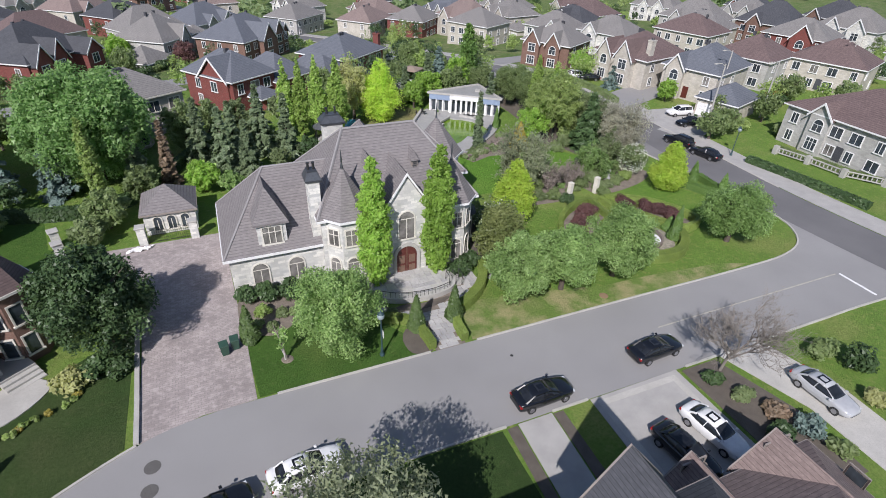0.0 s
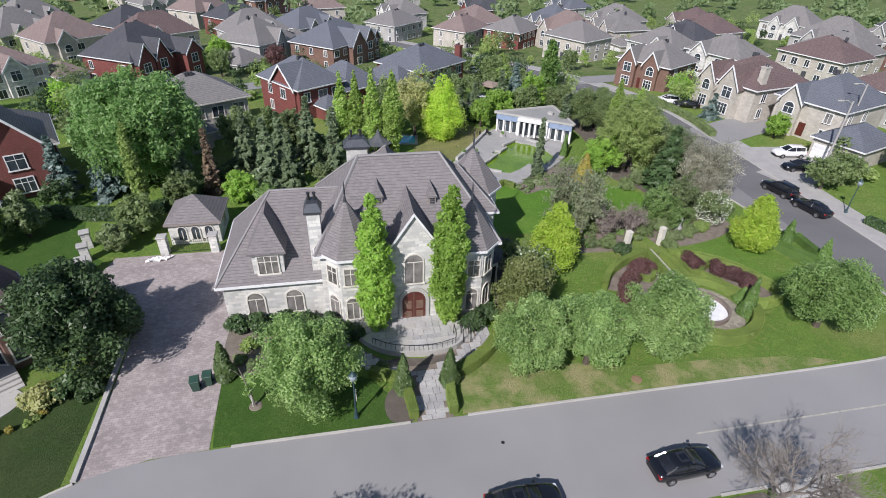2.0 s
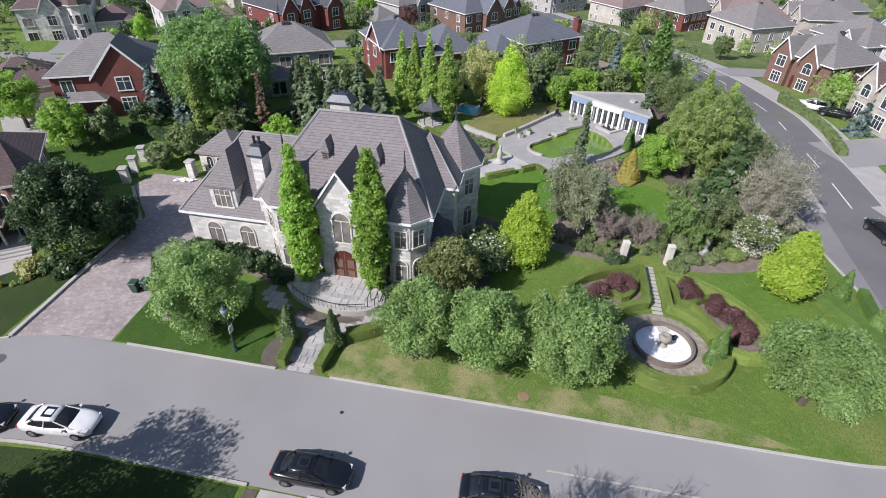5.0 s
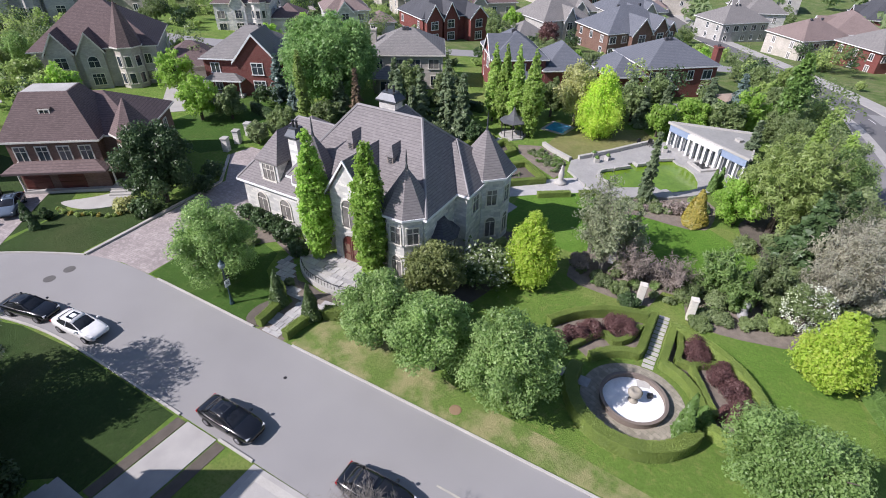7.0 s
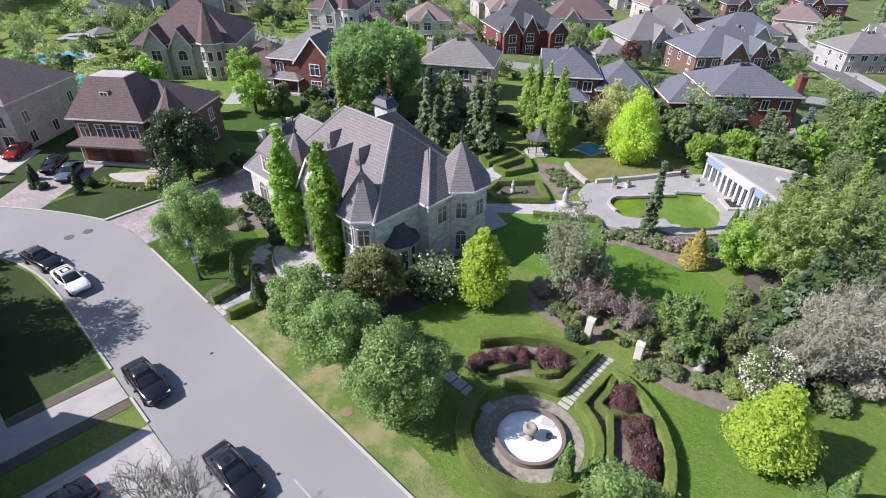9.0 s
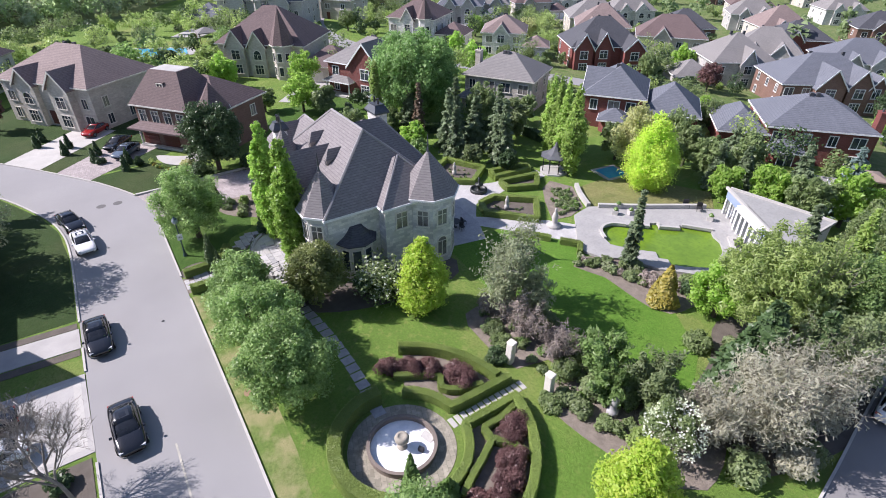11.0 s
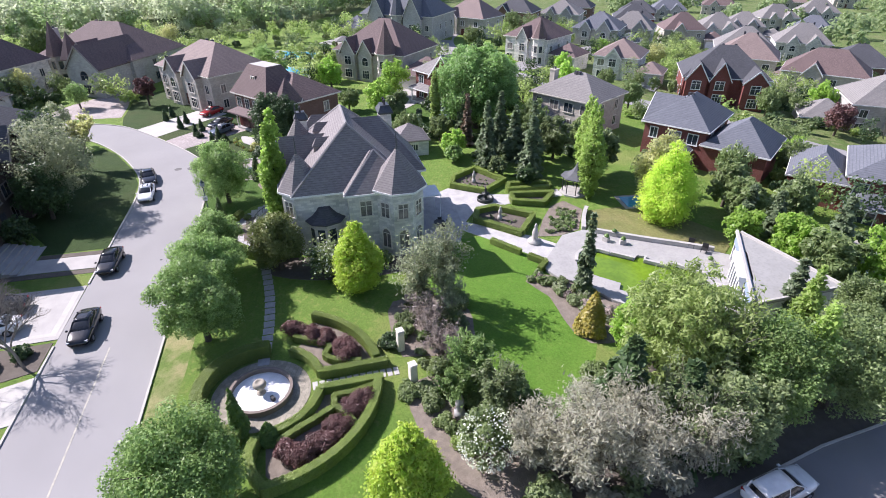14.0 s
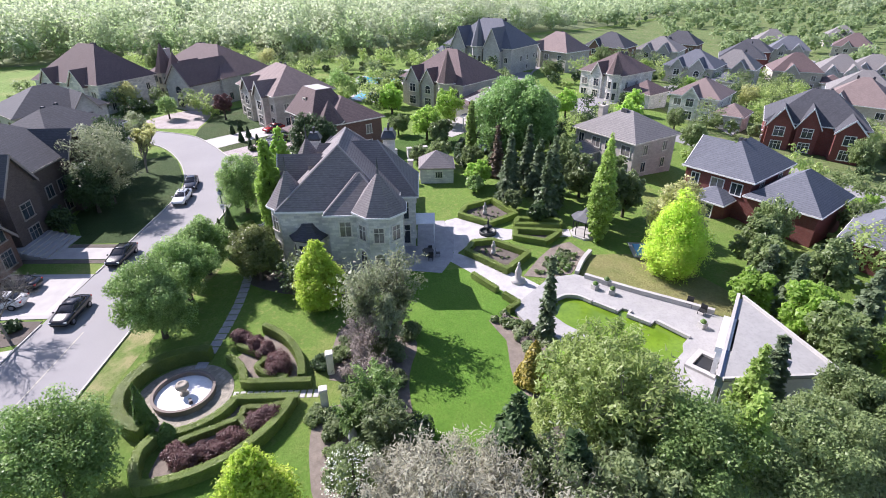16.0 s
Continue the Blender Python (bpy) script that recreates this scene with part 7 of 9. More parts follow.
# ================= rear parterre, gazebo, patio =================
patch("parterre_paving", [(9.0, 57.4), (14.0, 56.0), (18.0, 58.2), (15.4, 60.2), (15.2, 62.6), (14.6, 65.0), (14.2, 72.4), (12.2, 72.6), (12.0, 65.6), (11.2, 63.0), (8.2, 58.8)], 0.02, FLAG, "grey stone paths between the clipped beds", "path")
patch("urn_path", [(17.6, 58.0), (19.4, 57.2), (23.6, 60.6), (28.8, 64.4), (26.2, 67.2), (23.0, 64.6)], 0.025, FLAG, "grey stone path leading to the pool deck", "path")
patch("patio", [(15.9, 51.0), (21.5, 52.7), (22.2, 56.4), (19.0, 57.8), (14.0, 58.2), (9.0, 57.2), (9.0, 53.8), (15.9, 53.8)], 0.03, FLAG2, "shaded grey patio behind the house", "patio")
BEDS = {
    "a": [(3.4, 64.0), (8.3, 66.6), (11.0, 63.0), (8.1, 59.3), (5.6, 60.3)],
    "b": [(16.1, 60.3), (15.7, 62.6), (19.0, 66.3), (22.6, 63.3), (18.2, 59.4)],
    "c": [(9.8, 66.6), (10.7, 71.8), (12.0, 71.4), (11.5, 66.0)],
    "d": [(12.9, 65.8), (13.8, 71.2), (16.3, 68.8), (14.8, 65.4)],
}
rb = random.Random(12)
for s, (key, pts) in enumerate(BEDS.items()):
    patch("parterre_bed", pts, 0.03, SOIL, "brown earth bed inside a clipped hedge", "flower bed")
    closed = [p for i in range(len(pts)) for p in (pts[i], ((pts[i][0] + pts[(i + 1) % len(pts)][0]) / 2, (pts[i][1] + pts[(i + 1) % len(pts)][1]) / 2))]
    hedge(160 + s, closed, 0.65, 0.75, BOXWOOD, "low clipped boxwood hedge round an earth bed", True, 200)
    cx, cy = sum(p[0] for p in pts) / len(pts), sum(p[1] for p in pts) / len(pts)
    if key in "ab":
        ob = thing("garden_statue", pose(cx, cy, 0), "small pale stone cherub statue on a plinth", "statue", "parterre statues")
        bm = bmesh.new()
        lathe(bm, [(0.28, -0.05), (0.28, 0.5), (0.2, 0.55), (0.16, 0.75), (0.26, 1.05), (0.2, 1.3), (0.1, 1.42), (0.14, 1.58), (0.06, 1.72)], 10)
        me = mesh_of("garden_statue", bm, PALE, True)
        ob2 = new("garden_statue", me)
        ob2.matrix_basis = pose(cx, cy, 0)
        tagged(ob2, "small pale stone statue on a plinth in the bed", "statue", "parterre statues")
        bpy.data.objects.remove(ob)
        for k in range(14):
            a, r = rb.uniform(0, 6.28), rb.uniform(0.8, 2.0)
            shrub(600 + s * 20 + k, cx + r * math.cos(a), cy + r * math.sin(a), 0.2, 0.25, SAGE, "small clump of sprouting perennial", 40, 0.12, 5, "perennial", category="plant")
bm = bmesh.new()
lathe(bm, [(1.05, -0.05), (1.05, 0.4), (0.9, 0.4), (0.88, 0.2), (0.2, 0.22), (0.18, 0.7), (0.5, 0.9), (0.52, 1.0), (0.12, 1.0), (0.14, 1.5), (0.06, 1.9)], 18, 12.9, 62.4)
solid("garden_fountain", bm, BRONZE, "small dark bronze tiered fountain among the beds", "fountain", smooth=True)
bm = bmesh.new()
lathe(bm, [(0.75, -0.05), (0.75, 0.3), (0.4, 0.35), (0.3, 0.7), (0.36, 1.2), (0.22, 1.7), (0.12, 1.85), (0.17, 2.05), (0.08, 2.3)], 14, 24.3, 64.2)
solid("garden_statue", bm, PALE, "pale standing statue in a round basin", "statue", smooth=True)
patch("perennial_bed", [(23.2, 65.0), (19.4, 67.4), (16.6, 69.6), (15.6, 71.8), (18.4, 73.0), (22.9, 70.2), (23.7, 67.4)], 0.03, MULCH, "mulched bed of low grey-green perennials", "flower bed")
for k in range(64):
    u, v = rb.uniform(0.04, 0.96), rb.uniform(0.08, 0.92)
    x, y = 23.0 - 6.6 * u + 0.3 * v + 2.4 * u * v, 65.4 + 5.0 * u + 4.4 * v - 2.6 * u * v
    shrub(700 + k, x, y, rb.uniform(0.25, 0.5), rb.uniform(0.25, 0.55), (SAGE, MID, PALEG, CEDAR)[k % 4], "low grey-green perennial in the mulched bed", 130, 0.14, 8, "perennial", category="plant")
hedge(170, resample([(23.2, 59.6), (24.8, 60.7), (26.3, 61.8)], 0.6), 0.5, 0.65, BOXWOOD, "short clipped boxwood hedge by the stone path")
hedge(171, [(27.2, 62.3), (28.0, 62.9), (28.8, 63.5), (29.4, 62.9), (29.9, 62.3)], 0.5, 0.65, BOXWOOD, "angled clipped boxwood hedge by the pool deck")
GZ = thing("gazebo", pose(13.6, 74.3, 0), "small pavilion with a swept grey tent-like roof", "gazebo")
bm = bmesh.new()
prism(bm, poly(8, 1.9, 0, 0, 22.5), -0.1, 0.2)
part("floor", bm, PALE, GZ)
for px, py in poly(8, 1.55, 0, 0, 22.5):
    bm = bmesh.new()
    tube(bm, [(px, py, 0.2), (px, py, 2.3)], [0.06, 0.06], 6)
    part("post", bm, BLACK, GZ)
bm = bmesh.new()
rows = []
for r, z in ((1.95, 2.2), (1.95, 2.3), (1.25, 2.55), (0.7, 2.95), (0.3, 3.5), (0.06, 4.1)):
    rows.append([bm.verts.new((*p, z)) for p in poly(8, r, 0, 0, 22.5)])
for a, b in zip(rows, rows[1:]):
    for i in range(8):
        bm.faces.new((a[i], a[(i + 1) % 8], b[(i + 1) % 8], b[i]))
bm.faces.new(rows[0][::-1])
bm.faces.new(rows[-1])
part("roof", bm, plain("grey_canopy", (0.10, 0.105, 0.115), (0.07, 0.075, 0.085), 0.7), GZ)
# patio things
ob = thing("patio_table", pose(18.4, 55.0, 0.03), "dark round patio table behind the house", "table")
bm = bmesh.new()
lathe(bm, [(0.65, 0.7), (0.65, 0.74)], 18)
part("tabletop", bm, BLACK, ob)
bm = bmesh.new()
lathe(bm, [(0.3, 0.0), (0.05, 0.05), (0.05, 0.7)], 10)
part("base", bm, BLACK, ob)
chair = thing("patio_chair", pose(17.4, 55.2, 0.03, 0, 0, -80), "dark metal patio chair on the shaded patio", "chair", "patio chairs")
for nm, d in (("seat", (-0.25, 0.25, -0.25, 0.25, 0.42, 0.46)), ("backrest", (-0.25, 0.25, 0.22, 0.26, 0.46, 0.95))):
    bm = bmesh.new()
    box(bm, *d)
    part(nm, bm, BLACK, chair)
for sx, sy in itertools.product((-0.22, 0.22), repeat=2):
    bm = bmesh.new()
    tube(bm, [(sx, sy, 0), (sx, sy, 0.42)], [0.02, 0.02], 5)
    part("leg", bm, BLACK, chair)
for x, y, rz in ((19.4, 55.3, 80), (18.5, 56.1, 180)):
    copy_thing(chair, pose(x, y, 0.03, 0, 0, rz))
bm = bmesh.new()
box(bm, -1.5, 1.5, -1.1, 1.1, 2.6, 2.7)
aw = solid("awning", bm, WHITE, "white awning over the back door", "awning", m=pose(14.4, 54.8, 0.2))
for sx in (-1.4, 1.4):
    bm = bmesh.new()
    tube(bm, [(sx, 1.0, -0.2), (sx, 1.0, 2.6)], [0.04, 0.04], 6)
    part("post", bm, WHITE, aw)

# ================= shed, gate pillars =================
SH = thing("garden_shed", pose(-6.9, 56.6, 0), "small pale stone garage with a taupe pyramid roof", "shed")
bm = bmesh.new()
box(bm, -2.45, 2.45, -2.35, 2.6, -0.2, 2.35)
part("wall", bm, LIME, SH)
bm = spire_bm(4, 3.25, 0, 0.1, 2.35, 2.1, 45, 0.55)
rf = part("roof", bm, SHINGLE, SH)
part("gutter", ring_bm(4, 3.25, 0, 0.1, 2.35, 45, 0.55), TAUPE, rf)
for x in (-1.2, 0.1, 1.4):
    window(SH, pose(x, -2.35, 0.5), 0.75, 1.5, CREAM, True, 2)
window(SH, pose(2.45, 0.4, 0.9, 0, 0, 90), 1.0, 0.9, CREAM, False, 3)
for s, (x, y, h) in enumerate(((-9.6, 52.7, 1.9), (-4.8, 52.5, 1.9), (-16.7, 52.4, 1.7), (-16.0, 49.9, 1.7), (-17.4, 55.0, 1.7))):
    ob = thing("gate_pillar", pose(x, y, 0, 0, 0, 20 if x < -12 else 0), "square pale stone gate pillar with a capstone", "pillar", "gate pillars")
    bm = bmesh.new()
    box(bm, -0.38, 0.38, -0.38, 0.38, -0.1, h)
    part("shaft", bm, LIME, ob)
    bm = bmesh.new()
    box(bm, -0.48, 0.48, -0.48, 0.48, h, h + 0.16)
    bmesh.ops.bevel(bm, geom=bm.edges[:], offset=0.04, segments=1, affect="EDGES")
    part("capstone", bm, PALE, ob)
for x0, x1 in ((-9.2, -7.3), (-7.1, -5.2)):
    ob = thing("iron_gate", pose((x0 + x1) / 2, 52.6, 0), "black wrought iron gate leaf with curved top", "gate", "gate leaves")
    w = x1 - x0
    bm = bmesh.new()
    for z in (0.15, 0.9):
        tube(bm, [(-w / 2, 0, z), (w / 2, 0, z)], [0.025, 0.025], 4)
    tube(bm, [(-w / 2, 0, 1.3), (0, 0, 1.65), (w / 2, 0, 1.3)], [0.025] * 3, 4)
    part("frame", bm, BLACK, ob)
    for i in range(11):
        u = -w / 2 + w * i / 10
        bm = bmesh.new()
        tube(bm, [(u, 0, 0.1), (u, 0, 1.3 + 0.33 * (1 - abs(2 * u / w)))], [0.014, 0.014], 4)
        part("bar", bm, BLACK, ob)
rngs = random.Random(4)
bm = bmesh.new()
n = 10
g = [[bm.verts.new((-11.2 + 0.22 * i + 0.1 * j, 51.2 + 0.12 * j + rngs.uniform(-0.05, 0.05), 0.05 + rngs.uniform(0, 0.28))) for i in range(n)] for j in range(7)]
for j in range(6):
    for i in range(n - 1):
        bm.faces.new((g[j][i], g[j][i + 1], g[j + 1][i + 1], g[j + 1][i]))
ext = bmesh.ops.extrude_face_region(bm, geom=bm.faces[:])
bmesh.ops.translate(bm, verts=[v for v in ext["geom"] if isinstance(v, bmesh.types.BMVert)], vec=(0, 0, -0.05))
solid("tarpaulin", bm, WHITE, "crumpled white sheet lying on the driveway", "tarpaulin")

# ================= cars =================
def paint(name, col, rough=0.18):
    m, nt, p = shader(name)
    nt.links.new(mixed(nt, col, tuple(v * 0.85 for v in col), noise_at(nt, 2.0)), p.inputs["Base Color"])
    p.inputs["Roughness"].default_value, p.inputs["Coat Weight"].default_value = rough, 0.6
    p.inputs["Coat Roughness"].default_value = 0.05
    return m


CBLACK, CWHITE, CSILVER, CRED, CBLUE = paint("black_car_paint", (0.008, 0.009, 0.012)), paint("white_car_paint", (0.78, 0.78, 0.78)), paint("silver_car_paint", (0.42, 0.43, 0.45)), paint("red_car_paint", (0.32, 0.015, 0.015)), paint("slate_car_paint", (0.10, 0.13, 0.17))
TYRE = plain("tyre_rubber", (0.02, 0.02, 0.02), (0.03, 0.03, 0.03), 0.9)
RIM = plain("alloy_rim", (0.42, 0.42, 0.44), (0.3, 0.3, 0.32), 0.3, metal=0.8)
LAMP = plain("headlamp_glass", (0.6, 0.62, 0.65), (0.5, 0.52, 0.55), 0.1)
TAIL = plain("red_lamp_glass", (0.4, 0.01, 0.01), (0.3, 0.01, 0.01), 0.15)
CARGLASS = glassy("car_glass", (0.008, 0.009, 0.011))


def loft(rows):
    """Skin over cross sections of as many points; open sections closed at both ends."""
    bm = bmesh.new()
    vs = [[bm.verts.new(p) for p in r] for r in rows]
    n = len(vs[0])
    for a, b in zip(vs, vs[1:]):
        for i in range(n):
            bm.faces.new((a[i], a[(i + 1) % n], b[(i + 1) % n], b[i]))
    bm.faces.new(vs[0][::-1])
    bm.faces.new(vs[-1])
    return bm


CARS = {}


def car(x, y, yaw, body, label, suv=False, group=""):
    key = (body.name, suv)
    m = pose(x, y, gz(y) + 0.045, 0, 0, yaw)
    if key in CARS:
        ob = copy_thing(CARS[key], m)
        tagged(ob, label, "car", group)
        return ob
    ob = thing("car", m, label, "car", group)
    CARS[key] = ob
    tall = 0.22 if suv else 0.0
    # lower body, from tail to nose along x: bottom, shoulder, half width
    prof = [(-2.36, 0.50, 0.66, 0.60), (-2.33, 0.40, 0.80, 0.72), (-2.22, 0.34, 0.93, 0.80), (-1.95, 0.30, 0.98, 0.86), (-1.4, 0.28, 1.0, 0.90), (-0.6, 0.25, 0.98, 0.915), (0.4, 0.25, 0.965, 0.915), (1.1, 0.26, 0.945, 0.905), (1.55, 0.28, 0.89, 0.885), (1.95, 0.31, 0.82, 0.84), (2.2, 0.34, 0.74, 0.75), (2.33, 0.40, 0.66, 0.62), (2.37, 0.46, 0.58, 0.5)]
    rows = []
    for px, zb, zt, hw in prof:
        zt += tall * 0.7
        zb += tall * 0.3
        half = [(hw * 0.9, zb), (hw * 0.97, zb + 0.08), (hw, zb + (zt - zb) * 0.45), (hw * 0.985, zt - 0.13), (hw * 0.93, zt - 0.035), (hw * 0.72, zt + 0.015), (hw * 0.35, zt + 0.035)]
        rows.append([(px, -y, z) for y, z in half] + [(px, y, z) for y, z in half[::-1]])
    part("body", loft(rows), body, ob, smooth=True)
    z0 = 0.93 + tall * 0.7
    top = 1.42 + tall * 1.3
    tail = -2.0 if not suv else -2.2
    gp = [(tail + 0.1, z0 - 0.03, 0.5, 0.6), (tail + 0.3, z0 + (top - z0) * 0.34, 0.56, 0.72), (tail + 0.6, z0 + (top - z0) * 0.72, 0.6, 0.79), (-1.05 if not suv else -1.75, top - 0.07, 0.62, 0.83), (-0.7, top - 0.02, 0.62, 0.85), (-0.2, top - 0.005, 0.615, 0.855), (0.15, top - 0.05, 0.61, 0.85), (0.45, z0 + (top - z0) * 0.68, 0.62, 0.83), (0.8, z0 + (top - z0) * 0.36, 0.63, 0.8), (1.16, z0 - 0.02, 0.6, 0.74)]
    rows = []
    for px, zt, hw, bw in gp:
        zb = z0 - 0.08
        half = [(bw, zb), (bw * 0.7 + hw * 0.3, zb + (zt - zb) * 0.4), (bw * 0.25 + hw * 0.75, zb + (zt - zb) * 0.8), (hw * 0.93, zt - 0.02), (hw * 0.6, zt + 0.01), (hw * 0.2, zt + 0.02)]
        rows.append([(px, -v, z) for v, z in half] + [(px, v, z) for v, z in half[::-1]])
    part("cabin_glass", loft(rows), CARGLASS, ob, "dark tinted glass", smooth=True)
    rp = [(-1.28 if not suv else -1.95, top - 0.13, 0.585), (-1.0 if not suv else -1.6, top - 0.05, 0.61), (-0.6, top + 0.0, 0.615), (-0.15, top - 0.0, 0.61), (0.24, top - 0.06, 0.59)]
    rows = [[(px, -hw - 0.02, zt - 0.07), (px, -hw * 0.92, zt + 0.012), (px, -hw * 0.5, zt + 0.034), (px, 0, zt + 0.04), (px, hw * 0.5, zt + 0.034), (px, hw * 0.92, zt + 0.012), (px, hw + 0.02, zt - 0.07)] for px, zt, hw in rp]
    rf = part("roof", loft(rows), body, ob, smooth=True)
    if not suv:
        bm = bmesh.new()
        box(bm, -0.75, -0.05, -0.38, 0.38, top + 0.028, top + 0.036)
        part("sunroof", bm, CARGLASS, rf)
    for s in (-1, 1):
        for nm, seg, rr in (("front_pillar", ((0.2, s * 0.6, top - 0.05), (1.12, s * 0.7, z0)), 0.035), ("rear_pillar", ((-1.2 if not suv else -1.9, s * 0.6, top - 0.1), (tail + 0.2, s * 0.66, z0)), 0.075), ("door_pillar", ((-0.35, s * 0.61, top - 0.03), (-0.42, s * 0.85, z0)), 0.035)):
            bm = bmesh.new()
            tube(bm, seg, [rr, rr * 1.15], 5)
            part(nm, bm, body, ob)
    for wx in (-1.4, 1.42):
        for s in (-1, 1):
            bm = bmesh.new()
            tube(bm, [(wx, s * 0.70, 0.32), (wx, s * 0.93, 0.32)], [0.33 + tall * 0.15, 0.33 + tall * 0.15], 18)
            wh = part("wheel", bm, TYRE, ob, "black tyre")
            bm = bmesh.new()
            tube(bm, [(wx, s * 0.90, 0.32), (wx, s * 0.94, 0.32)], [0.22, 0.2], 12)
            part("rim", bm, RIM, wh, "grey alloy rim")
    for s in (-1, 1):
        bm = bmesh.new()
        box(bm, 2.02, 2.24, s * 0.62 - 0.14, s * 0.62 + 0.14, 0.6 + tall * 0.7, 0.74 + tall * 0.7)
        part("headlight", bm, LAMP, ob)
        bm = bmesh.new()
        box(bm, -2.31, -2.16, s * 0.64 - 0.16, s * 0.64 + 0.16, 0.7 + tall * 0.7, 0.86 + tall * 0.7)
        part("tail_light", bm, TAIL, ob)
        bm = bmesh.new()
        box(bm, 0.78, 0.96, s * 0.98 - 0.09, s * 0.98 + 0.09, z0 - 0.0, z0 + 0.13)
        bmesh.ops.bevel(bm, geom=bm.edges[:], offset=0.03, segments=1, affect="EDGES")
        part("mirror", bm, body, ob)
    bm = bmesh.new()
    box(bm, 2.28, 2.36, -0.45, 0.45, 0.4 + tall * 0.4, 0.56 + tall * 0.4)
    part("grille", bm, BLACK, ob)
    bm = bmesh.new()
    box(bm, -2.345, -2.3, -0.26, 0.26, 0.6 + tall * 0.5, 0.72 + tall * 0.5)
    part("number_plate", bm, WHITE, ob, "plain pale plate")
    return ob


car(17.6, 20.85, 1, CBLACK, "glossy black saloon parked at the kerb")
car(28.6, 21.6, 2, CBLACK, "large black saloon parked by the driveway")
car(0.8, 20.95, 6, CWHITE, "white saloon parked along the bend")
car(-4.7, 20.1, 14, CBLACK, "dark saloon parked behind a white car")
car(26.9, 13.9, -82, CWHITE, "white sports car on the concrete driveway")
car(23.8, 13.3, -82, CBLACK, "black car in shade on the concrete driveway")
car(37.4, 13.5, -88, CSILVER, "silver saloon on the curving driveway")
car(63.9, 56.4, 100, CBLACK, "black estate parked on the cross street", True)
car(64.3, 51.4, 100, CBLACK, "black saloon parked on the cross street")
car(74.3, 67.2, 172, CWHITE, "white crossover on a neighbour's driveway", True)
car(72.2, 62.6, 172, CBLACK, "black saloon on a neighbour's driveway")
car(-27.3, 27.2, -40, CBLACK, "black saloon on the west driveway")
car(-23.4, 27.8, -40, CBLUE, "slate blue saloon on the west driveway")
car(-35.2, 25.0, -40, CRED, "dark red saloon on a driveway")
car(56.0, 66.2, 97, CWHITE, "white crossover parked on the cross street", True)
car(41.5, 131.5, 8, CSILVER, "silver car at the far crossing")
car(46.0, 131.0, 5, CBLACK, "black car at the far crossing")
car(70.5, 94.5, 150, CWHITE, "white car on a far driveway", True)
car(72.4, 91.2, 150, CBLACK, "black car on a far driveway")
patch("west_driveway", [(-16.6, 22.6), (-21.5, 19.2), (-29.5, 27.0), (-24.6, 32.6)], 0.03, PAVER, "stone paved driveway of the brick house", "driveway")
patch("west_driveway", [(-24.0, 17.4), (-29.0, 13.4), (-40.0, 23.5), (-35.0, 27.6)], 0.03, KERB, "pale concrete driveway of the beige house", "driveway")
patch("far_driveway", [(67.5, 71.5), (67.5, 60.5), (77.5, 61.0), (78.5, 70.5)], 0.065, CONCRETE, "pale driveway with two parked cars", "driveway")
patch("entrance_pad", [(-18.9, 33.6), (-17.2, 36.0), (-14.8, 34.6), (-17.0, 31.8), (-20.6, 31.2)], 0.08, PALE, "pale stone landing before the brick house", "path", smooth_line=True, step=0.6)
for i in range(14):
    a = i / 13
    shrub(800 + i, -13.0 - 6.5 * a + 0.4 * math.sin(i), 33.0 - 2.6 * a - 0.9 * math.sin(a * 3), 0.35, 0.4, SPRING if i % 3 else GOLD, "small round yellow-green edging shrub", 160, 0.12, 8)
# dark green of the western lawns; on lawn_south it stands for cast shade
DARKLAWN = lawn("dark_grass_and_painted_shade", (0.05, 0.092, 0.024), (0.036, 0.068, 0.018), (0.085, 0.10, 0.04))
patch("lawn_back", [(21.5, 52.0), (21.5, 59.5), (28.4, 64.0), (31.8, 61.6), (37.0, 61.4), (41.0, 62.6), (45.0, 60.0), (47.5, 55.5), (45.0, 53.2), (38.0, 52.4), (30.0, 51.2)], 0.008, LUSH, "smooth bright green mown lawn behind the border", "lawn")
patch("lawn_corner", [(42.4, 45.9), (44.4, 44.4), (46.2, 42.0), (47.4, 39.4), (48.2, 36.6), (52.0, 36.6), (53.8, 39.0), (53.6, 43.0), (52.6, 46.5), (49.6, 47.6), (46.0, 46.8)], 0.008, lawn("corner_grass", (0.148, 0.268, 0.043), (0.11, 0.215, 0.033), (0.215, 0.28, 0.07), 0.52, 0.8), "bright green mown lawn round the corner maple", "lawn")
FRONTLAWN = lawn("front_grass", (0.072, 0.150, 0.026), (0.054, 0.118, 0.02), (0.12, 0.165, 0.045), 0.55, 0.85)
patch("lawn_shed", [(-15.0, 51.8), (-18.2, 54.6), (-19.4, 60.0), (-21.0, 66.5), (-27.0, 70.0), (-32.0, 67.0), (-31.0, 58.0), (-31.0, 52.0), (-25.0, 48.2), (-18.5, 47.6)], 0.008, FRONTLAWN, "dark green back lawn beside the garden shed", "lawn")
patch("lawn_front_west", [(-1.2, 28.25), (11.6, 28.25), (10.8, 30.6), (9.6, 32.4), (7.2, 34.0), (6.2, 36.4), (2.0, 37.4), (-1.7, 37.4), (-1.55, 32.5)], 0.008, FRONTLAWN, "thick dark green lawn beside the driveway", "lawn")
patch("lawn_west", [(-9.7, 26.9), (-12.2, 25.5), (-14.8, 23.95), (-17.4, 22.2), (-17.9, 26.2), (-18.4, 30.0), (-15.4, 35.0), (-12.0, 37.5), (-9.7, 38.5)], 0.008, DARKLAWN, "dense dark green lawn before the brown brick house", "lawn")
